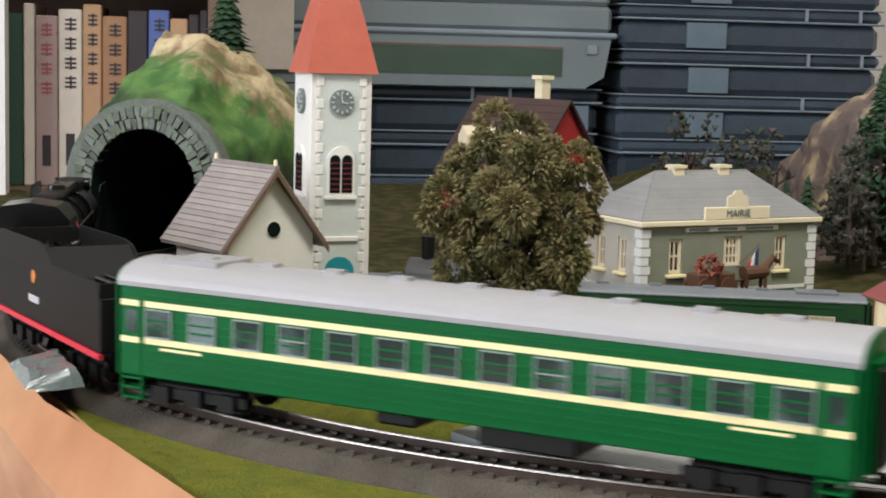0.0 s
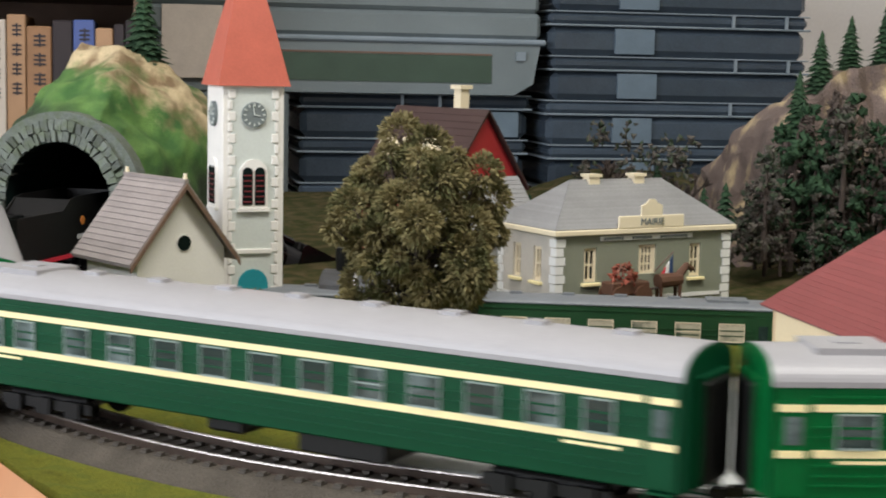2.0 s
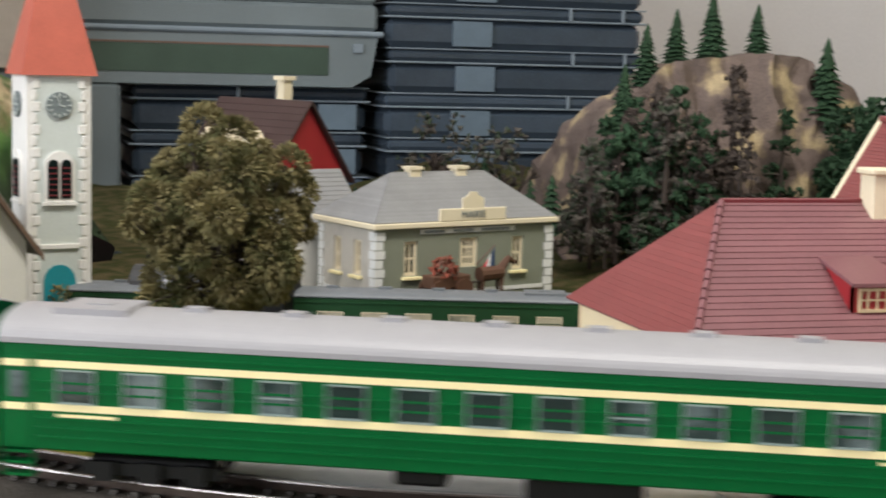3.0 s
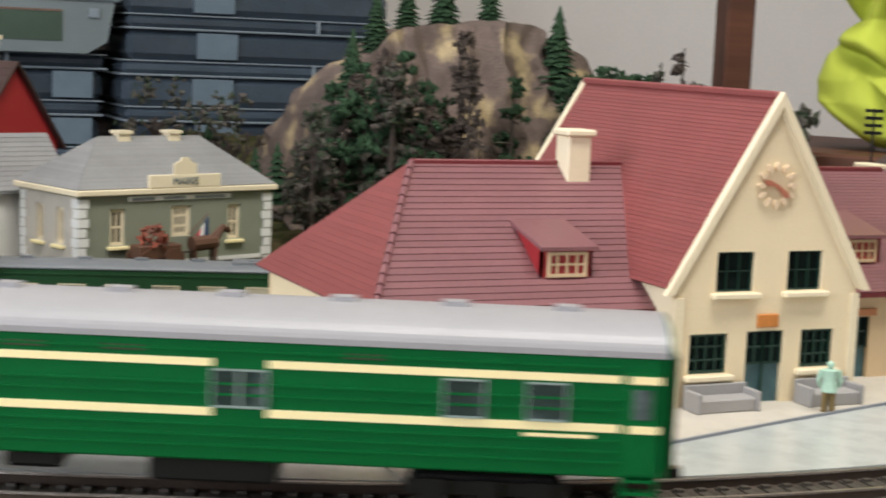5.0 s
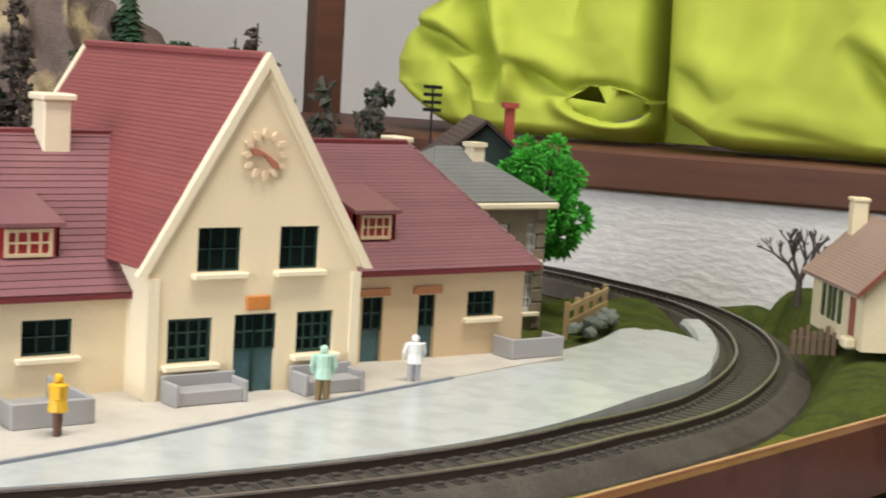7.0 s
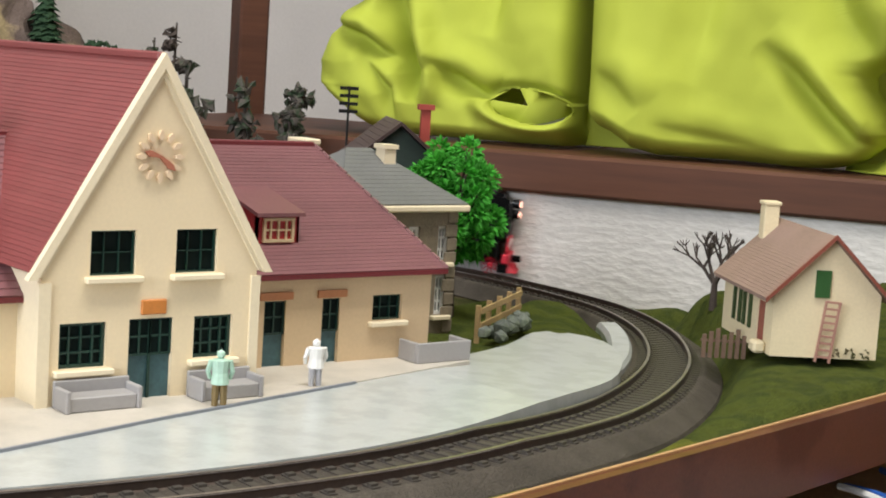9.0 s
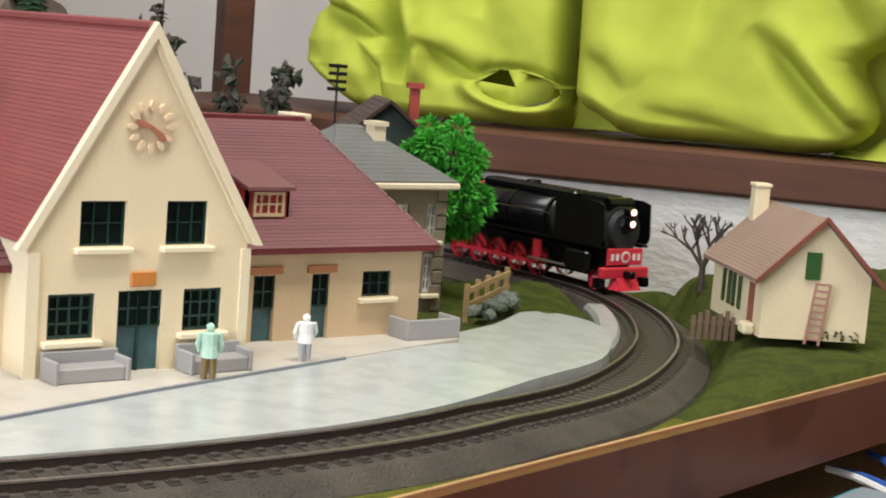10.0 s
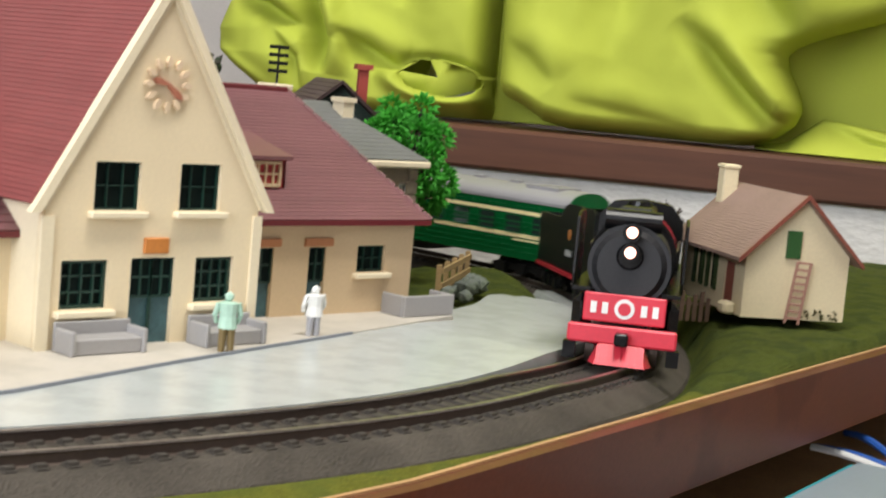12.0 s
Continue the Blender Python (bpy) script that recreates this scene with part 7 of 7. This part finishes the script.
def locomotive():
    ob = thing("steam_locomotive", "black model steam locomotive with red wheels and front, headlights lit", "locomotive")
    # boiler
    part("smokebox", tube((0.045, 0, 0.0305), (0.0905, 0, 0.0305), 0.0125, 0.0125, 32), M_smokebox, ob, "matt grey-black smokebox")
    part("boiler", tube((-0.060, 0, 0.0310), (0.0449, 0, 0.0306), 0.0142, 0.0126, 32), M_black, ob, "glossy black boiler", True)
    for x in (0.040, 0.005, -0.030):
        part("boiler_band", tube((x, 0, 0.0308), (x + 0.0018, 0, 0.0308), 0.0142, 0.0142, 32), M_redpaint if x == -0.030 else M_black, ob)
    door = part("smokebox_door", tube((0.0905, 0, 0.0305), (0.0935, 0, 0.0305), 0.0112, 0.0096, 28), M_smokebox, ob)
    part("door_ring", tube((0.0934, 0, 0.0335), (0.0950, 0, 0.0335), 0.0042, 0.0034, 20), M_black, door)
    for z in (0.0408, 0.0348):
        h = part("headlight", tube((0.0930, 0, z), (0.0985, 0, z), 0.0024, 0.0028, 16), M_black, ob, "lit round headlight")
        part("lens", tube((0.0985, 0, z), (0.0990, 0, z), 0.0017, 0.0015, 16), M_headlight, h, "glowing headlight lens")
    part("chimney", box(0.060, 0.084, -0.0058, 0.0058, 0.0415, 0.0478, bevel=0.0012), M_black_matt, ob)
    part("feedwater_heater", tube((0.086, -0.0085, 0.0440), (0.086, 0.0085, 0.0440), 0.0032, 0.0032, 16), M_black, ob)
    part("dome_casing", box(-0.028, 0.056, -0.0060, 0.0060, 0.0425, 0.0475, bevel=0.0015), M_black, ob)
    part("steam_dome", tube((0.012, 0, 0.0440), (0.012, 0, 0.0490), 0.0052, 0.0040, 18), M_black, ob)
    for s in (-1, 1):
        y0, y1 = sorted((s * 0.0158, s * 0.0165))
        bm = prism([(0.054, 0.0235), (0.093, 0.0235), (0.095, 0.0270), (0.0935, 0.0440), (0.088, 0.0455), (0.056, 0.0455), (0.053, 0.0430)], y0, y1)
        part("smoke_deflector", bm, M_black, ob, "tall smoke deflector plate")
        y0, y1 = sorted((s * 0.0105, s * 0.0162))
        part("running_board", box(-0.060, 0.094, y0, y1, 0.0222, 0.0234), M_black, ob)
        part("handrail", polyline([(-0.055, s * 0.0150, 0.0345), (0.045, s * 0.0140, 0.0345)], 0.00035, 5), M_rail, ob)
        part("cylinder", box(0.062, 0.083, *sorted((s * 0.0105, s * 0.0162)), 0.0075, 0.0205, bevel=0.0025), M_black, ob)
        part("piston_rod", tube((0.030, s * 0.0140, 0.0095), (0.063, s * 0.0140, 0.0095), 0.0008, 0.0008, 8), M_railtop, ob)
        part("coupling_rod", box(-0.040, 0.034, *sorted((s * 0.0128, s * 0.0136)), 0.0064, 0.0080), M_redpaint, ob)
        part("valve_gear", box(0.034, 0.040, *sorted((s * 0.0132, s * 0.0145)), 0.0080, 0.0200), M_redpaint, ob)
    # cab
    cab = part("cab", prism([(-0.0160, 0.0130), (0.0160, 0.0130), (0.0160, 0.0420), (0.0110, 0.0475), (0, 0.0490), (-0.0110, 0.0475), (-0.0160, 0.0420)], -0.0890, -0.0605, axis="x"), M_black, ob)
    for s in (-1, 1):
        for x in (-0.0815, -0.0700):
            part("cab_window", box(x - 0.0040, x + 0.0040, *sorted((s * 0.0158, s * 0.0163)), 0.0300, 0.0395), M_glass, cab)
    # frames, front beam and pilot
    part("frame", box(-0.092, 0.088, -0.0070, 0.0070, 0.0060, 0.0190), M_black_matt, ob)
    part("number_board", box(0.0935, 0.0950, -0.0122, 0.0122, 0.0135, 0.0220, bevel=0.0004), M_redpaint, ob, "red number board with white marks")
    bm = tube((0.0949, 0, 0.0178), (0.0953, 0, 0.0178), 0.0030, 0.0030, 20)
    part("emblem", bm, M_white, ob, "round white emblem")
    part("emblem_core", tube((0.0952, 0, 0.0178), (0.0956, 0, 0.0178), 0.0019, 0.0019, 16), M_redpaint, ob)
    for y in (-0.0092, -0.0058, 0.0058, 0.0092):
        part("number_bar", box(0.0949, 0.0953, y - 0.0009, y + 0.0009, 0.0160, 0.0194), M_white, ob, "white figure reduced to a bar")
    part("buffer_beam", box(0.0920, 0.0965, -0.0162, 0.0162, 0.0070, 0.0125, bevel=0.0006), M_redpaint, ob, "red buffer beam")
    bm = bmesh.new()
    hexa(bm, [(0.0930, -0.0095, 0.0012), (0.1010, -0.0075, 0.0012), (0.1010, 0.0075, 0.0012), (0.0930, 0.0095, 0.0012), (0.0930, -0.0068, 0.0072), (0.0966, -0.0060, 0.0072), (0.0966, 0.0060, 0.0072), (0.0930, 0.0068, 0.0072)])
    part("pilot", bm, M_redpaint, ob, "red cowcatcher")
    bm = bmesh.new()
    for k in range(7):
        y = -0.0066 + k * 0.0022
        hexa(bm, [(0.1005, y - 0.0004, 0.0014), (0.1016, y - 0.0004, 0.0014), (0.1016, y + 0.0004, 0.0014), (0.1005, y + 0.0004, 0.0014), (0.0962, y - 0.0004, 0.0070), (0.0973, y - 0.0004, 0.0070), (0.0973, y + 0.0004, 0.0070), (0.0962, y + 0.0004, 0.0070)])
    part("pilot_bars", bm, M_redpaint, ob)
    part("coupler", box(0.0960, 0.1025, -0.0020, 0.0020, 0.0072, 0.0110, bevel=0.0006), M_black, ob)
    for s in (-1, 1):
        part("step_plate", box(0.0900, 0.0960, *sorted((s * 0.0135, s * 0.0172)), 0.0020, 0.0068), M_black, ob)
        for x, r in ((-0.040, 0.0080), (-0.0215, 0.0080), (-0.003, 0.0080), (0.0155, 0.0080), (0.034, 0.0080), (0.084, 0.0050), (-0.070, 0.0055)):
            WHEELS.append((driving_wheel(ob, x, s, r), r))
    return ob


def tender():
    ob = thing("tender", "black model tender with a red sole bar and orange badge", "tender")
    h = 0.059
    part("body", box(-h, h, -0.0162, 0.0162, 0.0120, 0.0305, bevel=0.0006), M_black_matt, ob, "matt black water tank")
    side = [(-h, 0.0300), (h, 0.0300), (h, 0.0400), (h - 0.004, 0.0418), (0.006, 0.0418), (-0.002, 0.0405), (-0.010, 0.0352), (-h, 0.0352)]
    for k in (-1, 1):
        part("side_plate", prism(side, min(k * 0.0155, k * 0.0163), max(k * 0.0155, k * 0.0163)), M_black_matt, ob, "matt black raised tank side")
    part("rear_plate", box(-h, -h + 0.0008, -0.0154, 0.0154, 0.0306, 0.0352), M_black_matt, ob)
    part("front_plate", box(h - 0.0008, h, -0.0154, 0.0154, 0.0306, 0.0412), M_black_matt, ob)
    part("bunker_wall", prism([(-0.014, 0.0306), (-0.006, 0.0306), (0.0, 0.0404), (-0.0012, 0.0404)], -0.0154, 0.0154), M_black_matt, ob)
    rng = random.Random(31)
    bm = bmesh.new()
    for _ in range(160):
        blobs(bm, (rng.uniform(0.004, h - 0.004), rng.uniform(-0.013, 0.013), 0.0335 + rng.uniform(0, 0.0015)), 0.0012, 1, 0.0022, rng)
    part("coal_load", bm, M_black, ob, "heaped black coal")
    part("filler_hatch", box(-0.047, -0.028, -0.0075, 0.0075, 0.0306, 0.0335, bevel=0.0006), M_black, ob)
    part("hatch_lid", box(-0.044, -0.031, -0.0050, 0.0050, 0.0336, 0.0345, bevel=0.0003), M_black, ob)
    for s in (-1, 1):
        part("sole_bar", box(-h, h, *sorted((s * 0.0150, s * 0.0166)), 0.0100, 0.0119), M_redpaint, ob, "red sole bar")
        part("badge", tube((0.012, s * 0.0161, 0.0285), (0.012, s * 0.0166, 0.0285), 0.0026, 0.0026, 6), M_orange, ob, "orange badge")
        part("lettering_bar", box(0.006, 0.018, *sorted((s * 0.0161, s * 0.0165)), 0.0190, 0.0215), M_palegrey, ob, "small pale lettering")
    for x in (-0.036, 0.036):
        bogie(ob, x)
    part("drawbar", box(h, h + 0.008, -0.002, 0.002, 0.0080, 0.0100), M_black, ob)
    return ob


LOCO = locomotive()
for child in LOCO.children_recursive:  # the engine is a tenth shorter than its parts were drawn
    if child.name.startswith("driving_wheel"):
        child.matrix_basis.translation.x = (child.matrix_basis.translation.x - 0.1025) * 0.9 + 0.0925
    elif not child.parent.name.startswith("driving_wheel"):
        for v in child.data.vertices:
            v.co.x = (v.co.x - 0.1025) * 0.9 + 0.0925
TENDER = tender()


# ---- parked train in the cutting ----
def parked():
    for k, x in enumerate((0.345, 0.610)):
        a = Vector((-0.62, 0.277 + 0.29 * 0.62))
        m = Matrix.Translation((a.x, a.y, -0.0378)) @ Matrix.Rotation(math.atan2(-0.29, 1), 4, "Z") @ Matrix.Translation((x + 0.115, 0, 0)) @ Matrix.Diagonal((1, 0.72, 1, 1))
        ob = coach("dark green parked coach with a blue-grey roof", M_coach_back, [(-0.105 + 0.021 * i, 0.0058) for i in range(11)], roofm=M_roofgrey, wf=M_creamlight, stripes=(), rise=0.0032, glass=M_lit_pane)
        tagged(ob, group="parked coaches")
        ob.matrix_basis = m


parked()


def parked_engine():
    ob = thing("tank_engine", "dark grey parked model steam engine beside the church", "locomotive", pose(-0.243, 0.345, -0.0235, 0, 0, -28))
    part("boiler", tube((-0.030, 0, 0.0260), (0.030, 0, 0.0260), 0.0095, 0.0095, 24), M_engine, ob, "dark grey boiler")
    for x in (-0.012, 0.010):
        part("boiler_band", tube((x, 0, 0.0260), (x + 0.0015, 0, 0.0260), 0.0098, 0.0098, 24), M_palegrey, ob)
    part("chimney", tube((-0.021, 0, 0.0340), (-0.021, 0, 0.0465), 0.0030, 0.0036, 14), M_black_matt, ob)
    part("dome", tube((0.004, 0, 0.0340), (0.004, 0, 0.0400), 0.0040, 0.0030, 14), M_engine, ob)
    part("frame", box(-0.036, 0.045, -0.0120, 0.0120, 0.0080, 0.0150), M_black_matt, ob)
    part("cab", box(0.030, 0.050, -0.0135, 0.0135, 0.0150, 0.0400, bevel=0.001), M_black_matt, ob)
    for x in (-0.020, 0.0, 0.020):
        for s in (-1, 1):
            part("wheel", tube((x, s * 0.0075, 0.0085), (x, s * 0.0098, 0.0085), 0.0085, 0.0085, 20), M_black_matt, ob)
    solid("engine_stand", box(-0.045, 0.055, -0.016, 0.016, -0.03, 0.0), M_ballast, "grey ballast bed under the parked engine", kind="structure", m=ob.matrix_basis.copy())


M_engine = mat("dark_grey_engine", (0.06, 0.06, 0.062), 0.4, vary=0.2)
parked_engine()
track()


START = 1.3392


def front_at(t):
    """How far the train's front has come along the loop."""
    if t <= 5.5:
        return START + 0.1415 * t
    a, b, v0, v1 = START + 0.1415 * 5.5, LENGTH + 0.076, 0.1415, 0.1117
    if t >= 9.5:
        return b + v1 * (t - 9.5) + 0.0171 * (t - 9.5) ** 2
    k, h = (t - 5.5) / 4.0, 4.0
    return (2 * k ** 3 - 3 * k * k + 1) * a + (k ** 3 - 2 * k * k + k) * h * v0 + (3 * k * k - 2 * k ** 3) * b + (k ** 3 - k * k) * h * v1


def car_pose(front, length, pivot, rear=None):
    """Rides on two pivots, given from the front and from the rear end."""
    rear = pivot if rear is None else rear
    f, r = on_track(front - pivot), on_track(front - length + rear)
    d = (f - r).normalized()
    c = (f + r) / 2 + d * ((pivot - rear) / 2)
    zf, zr = dip(f.x, f.y), dip(r.x, r.y)
    slope = math.atan2(zf - zr, (f - r).length)
    return Matrix.Translation((c.x, c.y, (zf + zr) / 2)) @ Matrix.Rotation(math.atan2(d.y, d.x), 4, "Z") @ Matrix.Rotation(-slope, 4, "Y")


def motions():
    times = [i * 0.2 for i in range(61)]
    walk(LOCO, [(t, car_pose(front_at(t), 0.185, 0.062, 0.045)) for t in times])
    walk(TENDER, [(t, car_pose(front_at(t) - 0.190, 0.118, 0.023)) for t in times])
    for c, back, length in zip(COACHES, (0.319, 0.567, 0.834, 1.112), (0.232, 0.256, 0.258, 0.258)):
        walk(c, [(t, car_pose(front_at(t) - back, length, length / 2 - 0.089)) for t in times])
    for w, r in WHEELS:
        base = w.matrix_basis.copy()
        walk(w, [(i * 0.1, base @ Matrix.Rotation((front_at(i * 0.1) - front_at(0)) / r, 4, "Y")) for i in range(121)])


motions()
